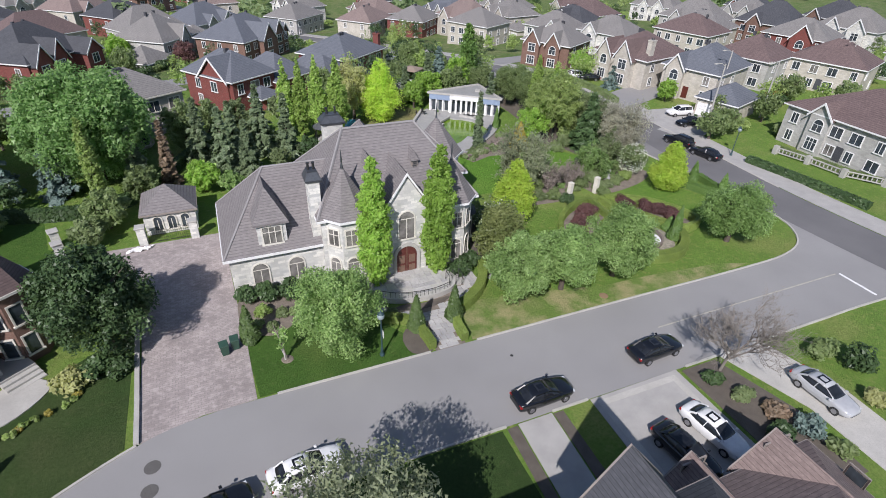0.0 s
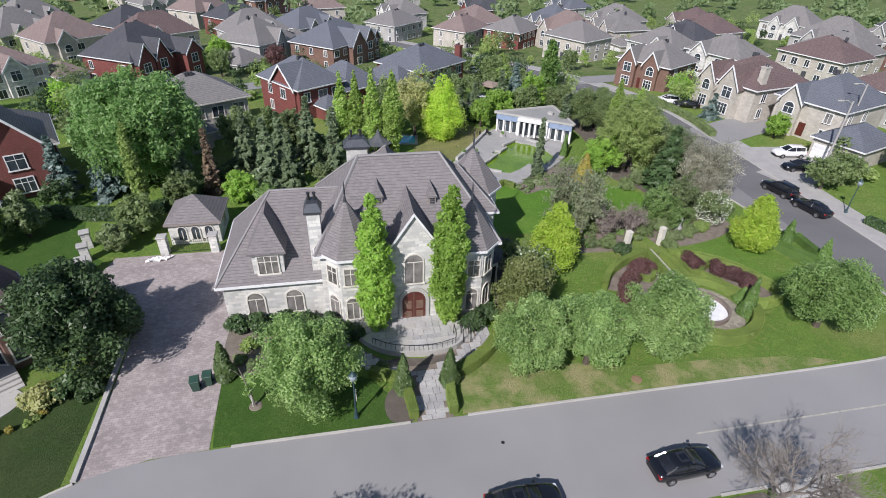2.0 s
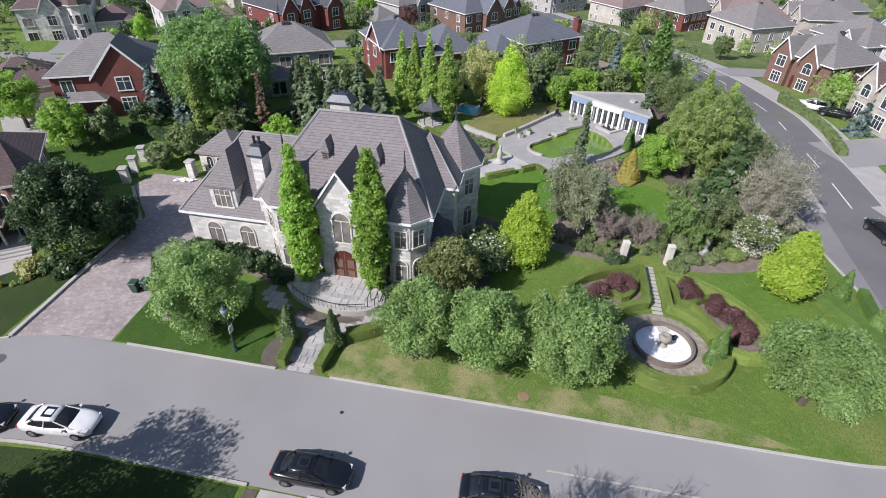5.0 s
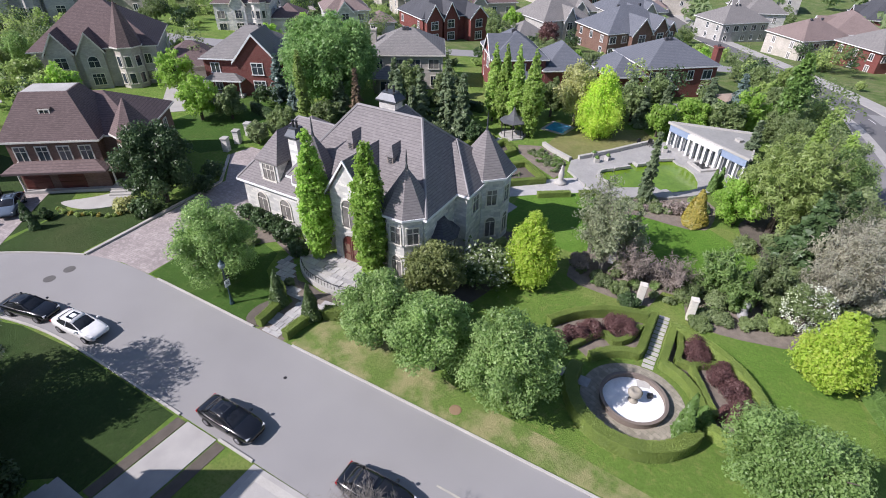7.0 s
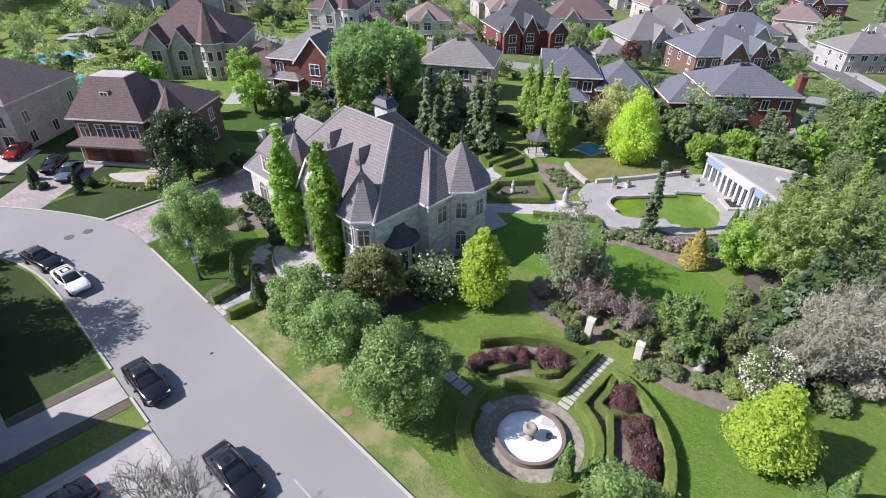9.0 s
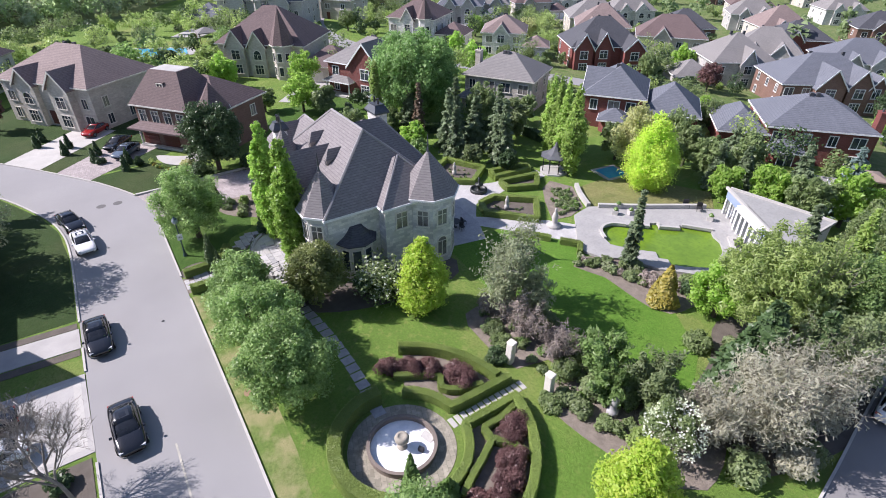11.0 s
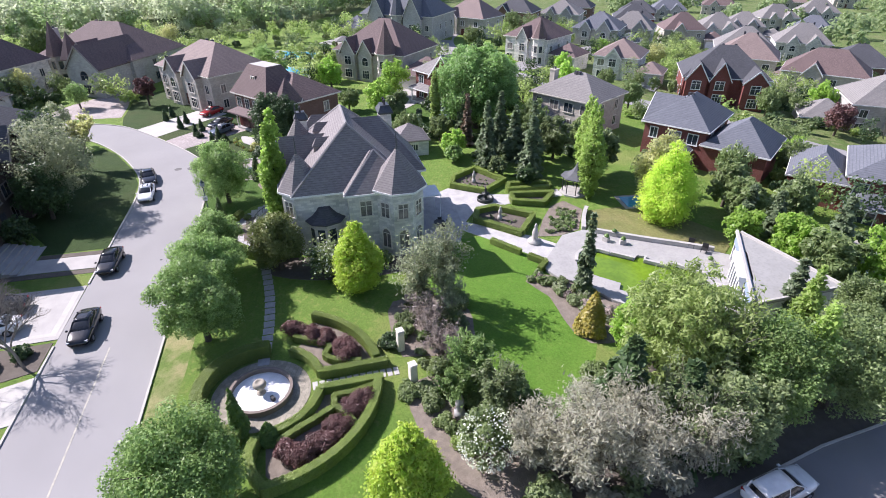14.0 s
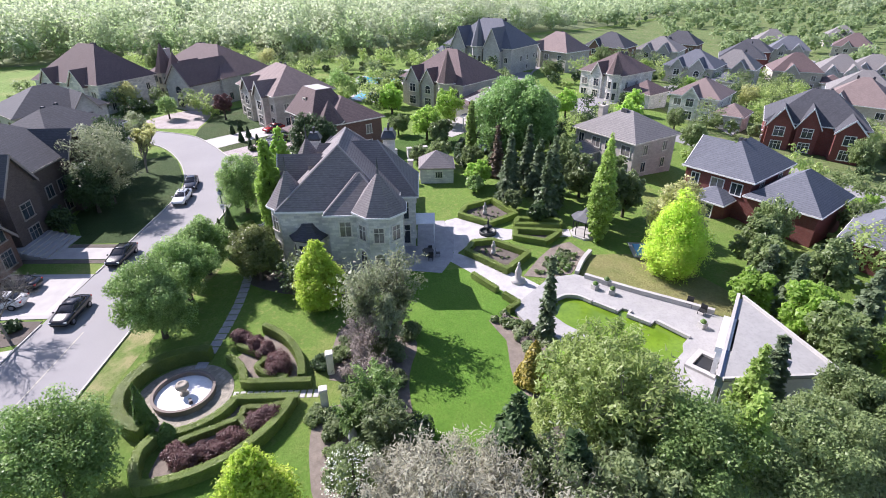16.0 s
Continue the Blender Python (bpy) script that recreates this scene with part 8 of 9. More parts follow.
# shade of the trees and house is put into this lawn's colour
patch("lawn_south", [(13.6, 19.4), (8.0, 19.45), (2.0, 19.4), (-4.0, 18.8), (-9.0, 17.2), (-17.0, 13.1), (-20.0, 10.6), (-16.0, 4.6), (-6.0, 6.4), (6.0, 9.0), (11.4, 12.8), (13.6, 13.0)], 0.008, DARKLAWN, "green lawn across the street, darkened in its colour for tree and house shade", "lawn")
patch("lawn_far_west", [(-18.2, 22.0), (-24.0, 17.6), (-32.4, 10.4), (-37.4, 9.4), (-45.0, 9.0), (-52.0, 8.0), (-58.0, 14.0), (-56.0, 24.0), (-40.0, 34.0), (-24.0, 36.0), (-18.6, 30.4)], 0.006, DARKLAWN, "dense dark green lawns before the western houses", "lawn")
patch("forecourt_west", [(-37.6, 9.0), (-38.2, -2.5), (-44.5, -4.5), (-50.0, -2.0), (-56.5, 3.5), (-52.0, 7.5), (-45.0, 8.5)], 0.012, PAVER, "pale paved forecourt before the large stone house", "driveway")


WILLOW = foliage("olive_willow_leaves", (0.20, 0.265, 0.085), (0.285, 0.35, 0.135), (0.15, 0.205, 0.06), 0.45)
# ================= garden trees of the border and the east side =================
TALL = "leafy tree in the thicket by the cross street"
UPRIGHT = "grey-green upright budding tree in the mulched border"
vase_tree(201, 33.4, 49.6, 1.7, 8.6, PALEG, UPRIGHT, 8, 15, 5000, 0.1)
vase_tree(202, 31.6, 52.2, 1.7, 7.8, PALEG, UPRIGHT, 8, 15, 4400, 0.1)
vase_tree(207, 35.0, 51.6, 1.2, 6.0, PALEG, UPRIGHT, 6, 12, 3000, 0.1)
SPREAD = "low spreading tree with bare pinkish twigs"
vase_tree(203, 36.2, 49.4, 2.3, 3.9, PINK, SPREAD, 14, 18, 2200, 0.045, 9.0)
vase_tree(204, 39.4, 49.9, 2.2, 3.7, PINK, SPREAD, 13, 18, 2100, 0.045, 9.0)
SPROUT = "small sprouting tree with loose upright branches"
vase_tree(205, 42.8, 51.0, 1.7, 5.0, LEAFY, SPROUT, 9, 13, 5000, 0.11)
vase_tree(206, 46.4, 52.0, 1.8, 5.2, SAGE, SPROUT, 9, 13, 5000, 0.11)
vase_tree(208, 44.6, 49.8, 1.4, 3.8, LEAFY, SPROUT, 8, 12, 3600, 0.11)
round_tree(210, 49.4, 50.2, 1.9, 4.4, MID, "rounded bush under white blossom", 1800, 0.18, 0.1, 26, "flowering_shrub", category="shrub")
rngb = np.random.default_rng(211)
bl = rngb.normal(size=(1500, 3))
bl /= np.linalg.norm(bl, axis=1, keepdims=True)
bl = bl * np.array([1.95, 1.95, 2.05]) * rngb.uniform(0.8, 1.02, size=(1500, 1)) + [0, 0, 2.3]
ob = thing("blossom_shrub", pose(49.4, 50.2, 0), "loose white blossom over a rounded bush", "shrub")
part("blossom", leaf_mesh("blossom", leaves(rngb, bl, np.tile([0, 0, 0.5], (1500, 1)), 0.1, 1.0), BLOOM), None, ob)
for s, (x, y, h) in enumerate(((52.4, 63.4, 8.5), (52.6, 55.0, 10.5), (53.0, 58.4, 9.5), (51.2, 57.2, 9.0), (50.4, 52.8, 7.5), (51.6, 61.2, 9.0))):
    pale = y < 60
    vase_tree(220 + s, x, y, 2.7, h * 0.74, ASH if pale else SAGE, "silvery grey budding tree with fine twigs" if pale else "half-leafed green thicket tree", 14, 22, 6000, 0.075 if pale else 0.1, 4.0 if pale else 2.6)
conifer(230, 49.0, 59.6, 2.6, 8.2, DEEP, "dark broad pine above the border", 5000, 0.4, "pine_tree", droop=0.1)
conifer(231, 51.2, 62.4, 2.4, 7.6, DEEP, "dark broad pine above the border", 4500, 0.4, "pine_tree", droop=0.1)
round_tree(232, 46.4, 65.4, 4.7, 10.4, WILLOW, "pale olive willow beside the pool", 14000, 0.14, 0.3, 240, lump=0.15, long=3.6)
vase_tree(233, 48.6, 66.8, 3.2, 9.6, WILLOW, "half-bare willow with fine pale branches", 12, 15, 5000, 0.12, 3.0)
round_tree(234, 43.0, 65.0, 2.6, 5.6, FRESH, "fresh green feathery tree by the pool", 8820, 0.19, 0.2, 50)
column_tree(235, 48.2, 73.4, 1.25, 10.6, POPLAR, "upright yellow-green tree behind the pool", 12000, 0.15, tip=0.1)
round_tree(236, 50.6, 69.4, 3.6, 8.6, LEAFY, TALL, 21000, 0.14, 0.4)
round_tree(237, 50.0, 77.4, 3.4, 7.4, MID, TALL, 23000, 0.14, 0.4)
round_tree(238, 51.2, 74.8, 3.8, 8.0, MID, TALL, 21000, 0.14, 0.4)
round_tree(239, 47.0, 81.2, 2.8, 7.0, MID, TALL, 16000, 0.15, 0.4)
round_tree(240, 49.8, 82.4, 3.2, 6.4, MID, TALL, 18000, 0.16, 0.4)
round_tree(242, 52.0, 65.8, 3.0, 6.6, SAGE, TALL, 9450, 0.21, 0.3)
round_tree(243, 45.8, 88.6, 2.4, 5.6, MID, TALL, 9450, 0.21, 0.4)
column_tree(244, 46.2, 95.6, 1.9, 12.0, CEDAR, "tall dark columnar tree behind the pool house", 7000, 0.24)
column_tree(245, 50.8, 72.0, 1.4, 10.0, POPLAR, "upright yellow-green tree in the thicket", 9000, 0.15, tip=0.1)
round_tree(246, 46.0, 97.5, 2.4, 5.0, MID, TALL, 4500, 0.34, 0.4)
round_tree(249, 44.5, 106, 2.4, 5.0, MID, TALL, 4000, 0.36, 0.4)
vase_tree(250, 53.4, 62.2, 2.2, 6.4, ASH, "bare grey thicket tree by the cross street", 11, 15, 3500, 0.07, 4.0)
conifer(251, 42.8, 79.0, 1.2, 7.0, NEEDLE, "sparse spruce beside the pool house", 2500, 0.34)
for s, (x, y) in enumerate(((40.6, 72.2), (40.0, 71.2))):
    cone_shrub(252 + s, x, y, 0.55, 3.0, CEDAR, "narrow dark cedar at the pool deck", 1500, 0.15)
for s, (x, y, r, h, lf) in enumerate(((38.2, 65.4, 1.1, 1.0, PINK), (37.0, 64.2, 1.2, 1.4, PINK), (35.4, 63.4, 0.9, 0.8, SAGE), (33.6, 62.8, 0.8, 0.7, SAGE), (31.8, 61.8, 0.8, 0.7, MID), (34.6, 65.2, 0.9, 0.8, MID), (38.6, 67.2, 0.9, 0.9, MID), (31.0, 61.0, 0.6, 0.5, SAGE), (39.6, 66.0, 1.0, 1.2, DEEP))):
    shrub(260 + s, x, y, r, h, lf, "low shrub between the lawn and the pool deck", 800, 0.15)
rg = random.Random(31)
for s in range(34):
    f = s / 33
    x, y = 30.9 + 9.4 * f + rg.uniform(-0.5, 0.5), 61.6 + 3.6 * f ** 1.4 + rg.uniform(0.1, 2.2)
    shrub(820 + s, x, y, rg.uniform(0.4, 0.8), rg.uniform(0.4, 1.0), rg.choice((MID, SAGE, PALEG, PALEG, PINK, LEAFY)), "low mixed perennial in the bed below the pool", 420, 0.12, 12, "perennial_clump")
patch("pool_border", [(30.2, 62.2), (31.0, 60.4), (34.0, 61.6), (37.4, 61.4), (40.8, 62.2), (41.0, 67.6), (38.4, 69.4), (36.4, 67.4), (34.6, 65.8), (32.0, 64.6)], 0.025, MULCH, "mulched shrub bed below the pool deck", "flower bed", smooth_line=True)

for s, (x, y, r, h, lf) in enumerate(((50.4, 54.6, 1.5, 2.2, ASH), (52.8, 52.8, 1.5, 1.9, SAGE), (54.6, 55.6, 1.4, 2.4, ASH), (53.0, 58.6, 1.6, 2.6, SAGE), (53.8, 60.2, 1.4, 2.2, ASH), (51.6, 60.6, 1.5, 2.4, MID), (49.2, 56.6, 1.4, 2.0, MID), (53.0, 64.0, 1.6, 2.6, SAGE), (54.6, 57.0, 1.2, 1.8, SAGE), (48.0, 63.4, 1.5, 2.6, MID), (50.6, 65.4, 1.8, 3.4, WILLOW), (53.2, 66.6, 1.6, 3.0, MID), (46.6, 61.6, 1.3, 1.8, SAGE), (44.4, 60.4, 1.2, 1.4, MID))):
    shrub(280 + s, x, y, r, h, lf, "straggling bush in the thicket's undergrowth", 1800, 0.17, 30)

rg = random.Random(12)
for s in range(26):
    f = s / 25
    x, y = 32.0 + 15.5 * f + rg.uniform(-0.8, 0.8), 48.2 + 2.6 * f + rg.uniform(-1.3, 1.5)
    shrub(700 + s, x, y, rg.uniform(0.45, 0.85), rg.uniform(0.35, 0.9), rg.choice((MID, SAGE, CEDAR, LEAFY)), "low leafy perennial clump in the mulched border", 520, 0.12, 14, "perennial_clump")

# behind the house
BACKC = "dark spruce in the belt behind the house"
for s, (x, y, r, h, lf) in enumerate(((-0.6, 67.0, 1.9, 9.0, NEEDLE), (0.8, 70.8, 1.8, 8.5, NEEDLE), (7.6, 70.5, 1.7, 9.0, NEEDLE), (4.4, 72.0, 2.0, 10.0, NEEDLE), (-10.4, 66.4, 1.6, 8.0, NEEDLE), (-18.6, 66.6, 2.2, 8.5, BLUEN), (2.2, 66.4, 1.5, 7.5, NEEDLE), (-3.2, 70.0, 1.8, 9.5, NEEDLE), (-24.2, 68, 1.9, 7.5, BLUEN), (39.6, 94.6, 2.2, 8.5, BLUEN), (36.0, 91.0, 1.9, 8.0, NEEDLE), (30.8, 88.5, 1.4, 6.5, NEEDLE), (28.0, 87.6, 1.3, 6.0, NEEDLE))):
    conifer(300 + s, x, y, r, h, lf, BACKC if lf is NEEDLE else "blue-grey spruce in the belt of trees", 5200, 0.31)
conifer(320, -7.0, 66.0, 1.0, 8.5, RUST, "rusty brown dying cypress behind the shed", 2500, 0.3)
column_tree(321, -14.0, 62.6, 0.95, 10.5, SPRING, "slim poplar behind the shed", 6000, 0.2)
for s, (x, y, r, h, lf) in enumerate(((-3.4, 62.8, 2.0, 4.0, FRESH), (-13.0, 57.2, 2.4, 4.4, MID), (-14.4, 53.8, 1.8, 3.0, SAGE), (-9.8, 62.4, 2.0, 4.6, MID), (-20.0, 72.8, 3.2, 9.0, MID), (-5.0, 76.0, 2.8, 7.5, MID), (2.0, 76.6, 2.6, 7.0, SAGE), (6.0, 66.6, 1.4, 3.0, SAGE), (-0.5, 62.0, 1.4, 2.6, SOFT), (10.4, 69.0, 1.3, 3.0, DEEP), (31.0, 84.6, 2.2, 5.0, FRESH), (35.0, 87.2, 2.6, 6.0, FRESH), (39.0, 87.0, 2.6, 6.5, MID), (26.4, 88.6, 2.4, 6.0, MID), (8.8, 80.5, 2.4, 7.0, SAGE), (22.0, 90.0, 2.6, 6.5, MID), (15.5, 84.0, 2.4, 6.0, MID), (41.5, 90.5, 2.8, 7.5, FRESH), (28.5, 93.0, 2.6, 7.0, MID), (-2.2, 83.0, 2.0, 5.0, MID),
                                          (-27.5, 55.5, 3.0, 6.6, FRESH), (-38.0, 60.0, 3.4, 8.0, FRESH), (-31.0, 50.0, 2.2, 4.2, MID), (-24.0, 58.0, 2.4, 4.8, SAGE), (-56.0, 47.5, 3.0, 7.0, SPRING), (-20.5, 77.5, 2.6, 6.5, DEEP))):
    round_tree(330 + s, x, y, r, h, lf, "leafy tree among the back gardens", 3200 if r > 2.3 else 2200, 0.32, 0.3, 45)
hedge(360, resample([(-24, 62), (-12, 61.5), (-2, 78), (6, 80)], 2.0), 0.8, 1.4, DEEP, "dark clipped hedge between the back gardens", per=60, size=0.25)

# front, street and neighbours
bare_tree(400, 32.3, 18.3, 17.0, 1.05, "bare brown tree with fine twigs beside the driveway", TWIG, 5, "bare_tree", TWIGS, 1800, 0.022, 4, 0.66, stout=0.0075, long=14.0, bole=0.2)
bare_tree(401, -11.4, 10.6, 10.0, 0.6, "thin-leaved young tree on the opposite lawn", TWIG, 5, "budding_tree", OLIVE, 2500, 0.17, 3, 0.8)
round_tree(403, 1.4, 11.8, 5.2, 11.6, PALEG, "broad pale grey-green tree on the opposite lawn", 13000, 0.15, 0.8, 190, lump=0.18, long=2.0)
round_tree(404, 4.4, 11.4, 3.0, 7.6, DEEP, "dark rounded evergreen under a pale tree", 6000, 0.22, 0.0)
round_tree(409, -4.6, 8.8, 3.4, 10.0, DEEP, "dark bushy evergreen shading the opposite lawn", 5000, 0.24, 0.0)
round_tree(410, -9.6, 7.4, 3.2, 10.0, DEEP, "dark bushy evergreen shading the opposite lawn", 5000, 0.24, 0.0)
round_tree(405, -22.8, 4.4, 2.4, 7.2, PALEG, "young pale tree on the bend's verge", 3600, 0.17, 2.2, 40)
round_tree(406, -44.5, 12.5, 2.3, 5.8, PURPLE, "dark purple-leaved tree on the bend", 2600, 0.28, 1.2, 40)
round_tree(407, 10.6, 10.6, 1.6, 3.6, DEEP, "dark shrub by the opposite steps", 2000, 0.22, 0.1)
for s, (x, y, r, h, lf) in enumerate(((30.6, 17.6, 0.9, 1.1, DEEP), (31.6, 15.6, 0.9, 1.0, SAGE), (32.6, 13.6, 1.0, 1.2, RUST), (33.4, 11.6, 1.2, 1.6, BLUEN), (31.2, 12.2, 1.0, 1.2, DEEP), (40.6, 11.5, 1.1, 1.6, OLIVE), (41.0, 16.5, 1.3, 2.4, MID), (42.6, 14.6, 1.6, 2.8, DEEP), (33.8, 9.6, 1.0, 1.4, MID), (-13.4, 33.9, 1.4, 1.7, OLIVE), (-12.0, 34.8, 1.3, 1.5, DEEP), (-16.4, 39.8, 1.2, 1.6, DEEP), (-9.8, 41.0, 1.6, 2.2, DEEP), (-11.5, 44.0, 1.7, 2.4, DEEP), (-10.4, 34.2, 1.0, 1.1, DEEP), (-18.6, 28.6, 0.7, 1.4, DEEP), (-22.0, 24.4, 0.7, 1.2, DEEP))):
    shrub(420 + s, x, y, r, h, lf, "rounded shrub in a neighbour's border", 1100, 0.18)
for s in range(8):
    cone_shrub(440 + s, -17.6 - 2.6 * s, 27.0 - 1.6 * s + (2.2 if s % 2 else 0), 0.55, 2.2, DEEP, "narrow dark cedar on a front lawn", 700, 0.18)
YARD = [(66.5, 47.6, 2.0, 4.0, MID), (70.6, 56.8, 2.8, 4.6, MID), (74.5, 57.6, 2.6, 4.4, MID), (77.6, 74.4, 2.0, 4.2, FRESH), (75.4, 80.0, 1.8, 4.6, BLUEN), (74.8, 98.0, 2.4, 5.0, FRESH), (72.0, 82.5, 2.0, 2.6, SAGE), (72.0, 106.0, 2.4, 5.0, SPRING), (86.0, 60.0, 2.4, 5.5, MID), (99, 66, 3.0, 6.0, MID), (97, 82, 2.6, 5.6, FRESH), (104, 87, 2.6, 6.0, SPRING), (94, 100, 3.0, 6.5, MID), (93, 116, 3.0, 6.5, SOFT), (88, 128, 3.0, 7.0, MID), (70, 122, 2.6, 6.0, SPRING), (66, 132, 2.4, 5.5, MID), (100, 140, 3.2, 7.0, FRESH), (108, 120, 2.8, 6.0, SAGE), (126, 96, 3.0, 6.5, MID), (130, 80, 2.8, 6.0, FRESH), (127, 126, 2.8, 6.0, SPRING), (110, 62, 2.4, 5.0, MID), (84, 38, 2.2, 4.4, SAGE), (86, 44, 1.4, 2.6, BLOOM),
        (39, 148, 2.8, 7.0, MID), (30, 135, 2.6, 5.5, FRESH), (20, 133, 2.4, 6.0, SPRING), (2, 128, 2.6, 6.5, PURPLE), (-2, 127, 1.8, 4.5, NEEDLE), (-17, 133, 2.8, 6.5, MID), (-16, 116, 2.4, 5.5, FRESH), (-22, 104, 2.6, 6.0, MID), (14, 108, 2.6, 6.0, MID), (10, 112, 2.2, 5.0, FRESH), (42, 118, 2.8, 6.5, MID), (46, 124, 2.6, 5.5, SPRING), (24, 98, 2.6, 6.0, NEEDLE), (17, 95, 2.6, 6.4, MID), (-34, 96, 3.0, 6.5, FRESH), (-28, 84, 2.4, 5.2, MID), (-44, 86, 2.6, 6.0, FRESH), (-52, 104, 2.4, 5.5, FRESH), (-38, 108, 2.2, 5.0, MID), (-60, 124, 3.0, 7.0, SPRING), (-36, 140, 3.0, 7.0, MID), (-20, 150, 3.0, 7.0, FRESH), (-66, 140, 3.0, 7.0, OLIVE), (-76, 128, 2.6, 6.0, FRESH), (-92, 122, 3.2, 8.0, SPRING), (-96, 134, 3.0, 7.0, OLIVE), (-70, 88, 2.4, 5.0, FRESH), (-72, 76, 2.6, 6.0, MID), (-76, 56, 2.8, 6.5, SOFT), (-48, 48, 2.8, 6.6, FRESH), (-52, 72, 2.2, 4.8, SPRING), (-88, 92, 2.8, 6.0, MID), (-128, 120, 3.2, 7.5, MID), (-132, 100, 3.0, 7.0, SOFT), (-66, 34, 3.2, 7.0, SOFT), (-100, 8, 3.4, 8.0, OLIVE), (-54, -12, 2.8, 6.8, OLIVE), (-52, -17, 2.0, 5.0, MID), (-58, 16, 2.0, 5.0, OLIVE), (-98, -24, 3.6, 9.0, MID), (-46, 0, 2.2, 5.0, SOFT)]
protos = {}
for s, (x, y, r, h, lf) in enumerate(YARD):
    if min((x - p) ** 2 + (y - q) ** 2 for p, q in HOMES) < 90 or min((x - p) ** 2 + (y - q) ** 2 for p, q in EASTMID + BACKROADS) < 26:
        continue
    if lf.name not in protos:
        protos[lf.name] = (conifer if lf in (NEEDLE, BLUEN) else round_tree)(500 + s, x, y, r, h, lf, "leafy tree in a neighbour's yard" if lf not in (NEEDLE, BLUEN) else "spruce in a neighbour's yard", 2600, 0.27), r, h
    else:
        o, r0, h0 = protos[lf.name]
        c = copy_thing(o, pose(x, y, gz(y), 0, 0, 47 * s))
        c.scale = (r / r0, r / r0, h / h0)
round_tree(411, -5.3, 138.4, 2.7, 6.4, PURPLE, "dark purple-leaved tree before a grey stone house", 6000, 0.24, 1.0, 70)
conifer(412, 72.7, 84.5, 1.7, 4.8, BLUEN, "squat blue spruce on a neighbour's front lawn", 4500, 0.26)
# woods on the skyline: one mass of crowns and trunks
def woods(name, seed, spots, size, per, leaf, label):
    rng = np.random.default_rng(seed)
    allv = []
    for x, y, r, h in spots:
        v, _ = round_crown(rng, r, h * 0.42, h * 0.56, 26, per, size, 0.4, long=1.3, jitter=0.42)
        v = v + np.array([x, y, gz(min(y, 420))])
        allv.append(v)
    ob = new(name, leaf_mesh(name, np.concatenate(allv), leaf))
    return tagged(ob, label, "woods", kind="stuff")


EDGE = [(-112, -150), (-118, -80), (-140, -36), (-128, 10), (-142, 40), (-170, 60), (-200, 88), (-280, 146), (-390, 222), (-500, 318), (-650, 460), (-900, 700)]
rw = random.Random(77)
bm = bmesh.new()
rows_y = (-800, -300, -150, -80, -36, 10, 40, 60, 89, 146, 200, 222, 318, 420, 460, 700, 1400)
between(bm, [(-1450, y) for y in rows_y], [(float(np.interp(y, [p[1] for p in EDGE], [p[0] for p in EDGE])), y) for y in rows_y], 0.02)
solid("woodland_floor", bm, plain("leaf_litter", (0.15, 0.19, 0.075), (0.11, 0.14, 0.06), 0.95, 0.05, 0.6, 0.3), "green undergrowth below the woodland", "undergrowth", "structure")
groups = {"a": [], "b": [], "c": [], "far": []}
deep_woods = []
for (x0, y0), (x1, y1) in zip(EDGE, EDGE[1:]):
    ln = math.hypot(x1 - x0, y1 - y0)
    nx, ny = (y1 - y0) / ln, -(x1 - x0) / ln
    if nx > 0:
        nx, ny = -nx, -ny
    for k in range(int(ln * (2.6 if y1 < 200 else 0.9))):
        s, d = rw.uniform(-0.05, 1.05), rw.uniform(0, 1) ** 1.4 * 130
        h = rw.uniform(11, 23) if d > 8 else rw.uniform(6, 15)
        groups["far" if y0 > 140 else rw.choice("aab" if d > 20 else "abbc")].append((x0 + (x1 - x0) * s + nx * d, y0 + (y1 - y0) * s + ny * d, h * rw.uniform(0.3, 0.44), h))
    for k in range(int(ln * (1.8 if y1 < 200 else 0.8))):
        s, d = rw.uniform(-0.3, 1.3), 110 + rw.uniform(0, 1) * 420
        h = rw.uniform(17, 24)
        deep_woods.append((x0 + (x1 - x0) * s + nx * d, y0 + (y1 - y0) * s + ny * d, h * rw.uniform(0.45, 0.62), h))
# far greens paled and greyed: the haze of distance is in the leaf colour
FAROFF = foliage("hazed_woods_green", (0.24, 0.295, 0.17), (0.31, 0.36, 0.235), (0.18, 0.235, 0.12), 0.5, 0.8)
FAROFF2 = foliage("hazed_woods_pale", (0.31, 0.345, 0.235), (0.38, 0.405, 0.30), (0.25, 0.29, 0.18), 0.5, 0.8)
FAROFF3 = foliage("hazed_woods_deep", (0.19, 0.26, 0.12), (0.25, 0.32, 0.17), (0.15, 0.21, 0.095), 0.5, 0.8)
woods("woods", 900, groups["a"], 0.66, 270, FAROFF, "broad mass of spring woodland beyond the houses, haze in its leaf colour")
woods("woods", 901, groups["b"], 0.66, 270, FAROFF2, "woodland beyond the houses, its leaf colour paled for haze")
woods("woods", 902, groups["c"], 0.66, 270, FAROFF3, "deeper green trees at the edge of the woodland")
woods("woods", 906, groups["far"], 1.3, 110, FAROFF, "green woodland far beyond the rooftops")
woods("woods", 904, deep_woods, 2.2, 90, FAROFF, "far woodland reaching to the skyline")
back = []
for k in range(420):
    x = rw.uniform(-900, 500)
    y = rw.uniform(430, 900)
    h = rw.uniform(12, 22)
    back.append((x, y, h * rw.uniform(0.45, 0.65), h))
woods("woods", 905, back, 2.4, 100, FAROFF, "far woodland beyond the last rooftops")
spots = []
for k in range(980):
    x, y = rw.uniform(-760, 420), rw.uniform(200, 620)
    h = rw.uniform(5, 12)
    spots.append((x, y, h * 0.4, h))
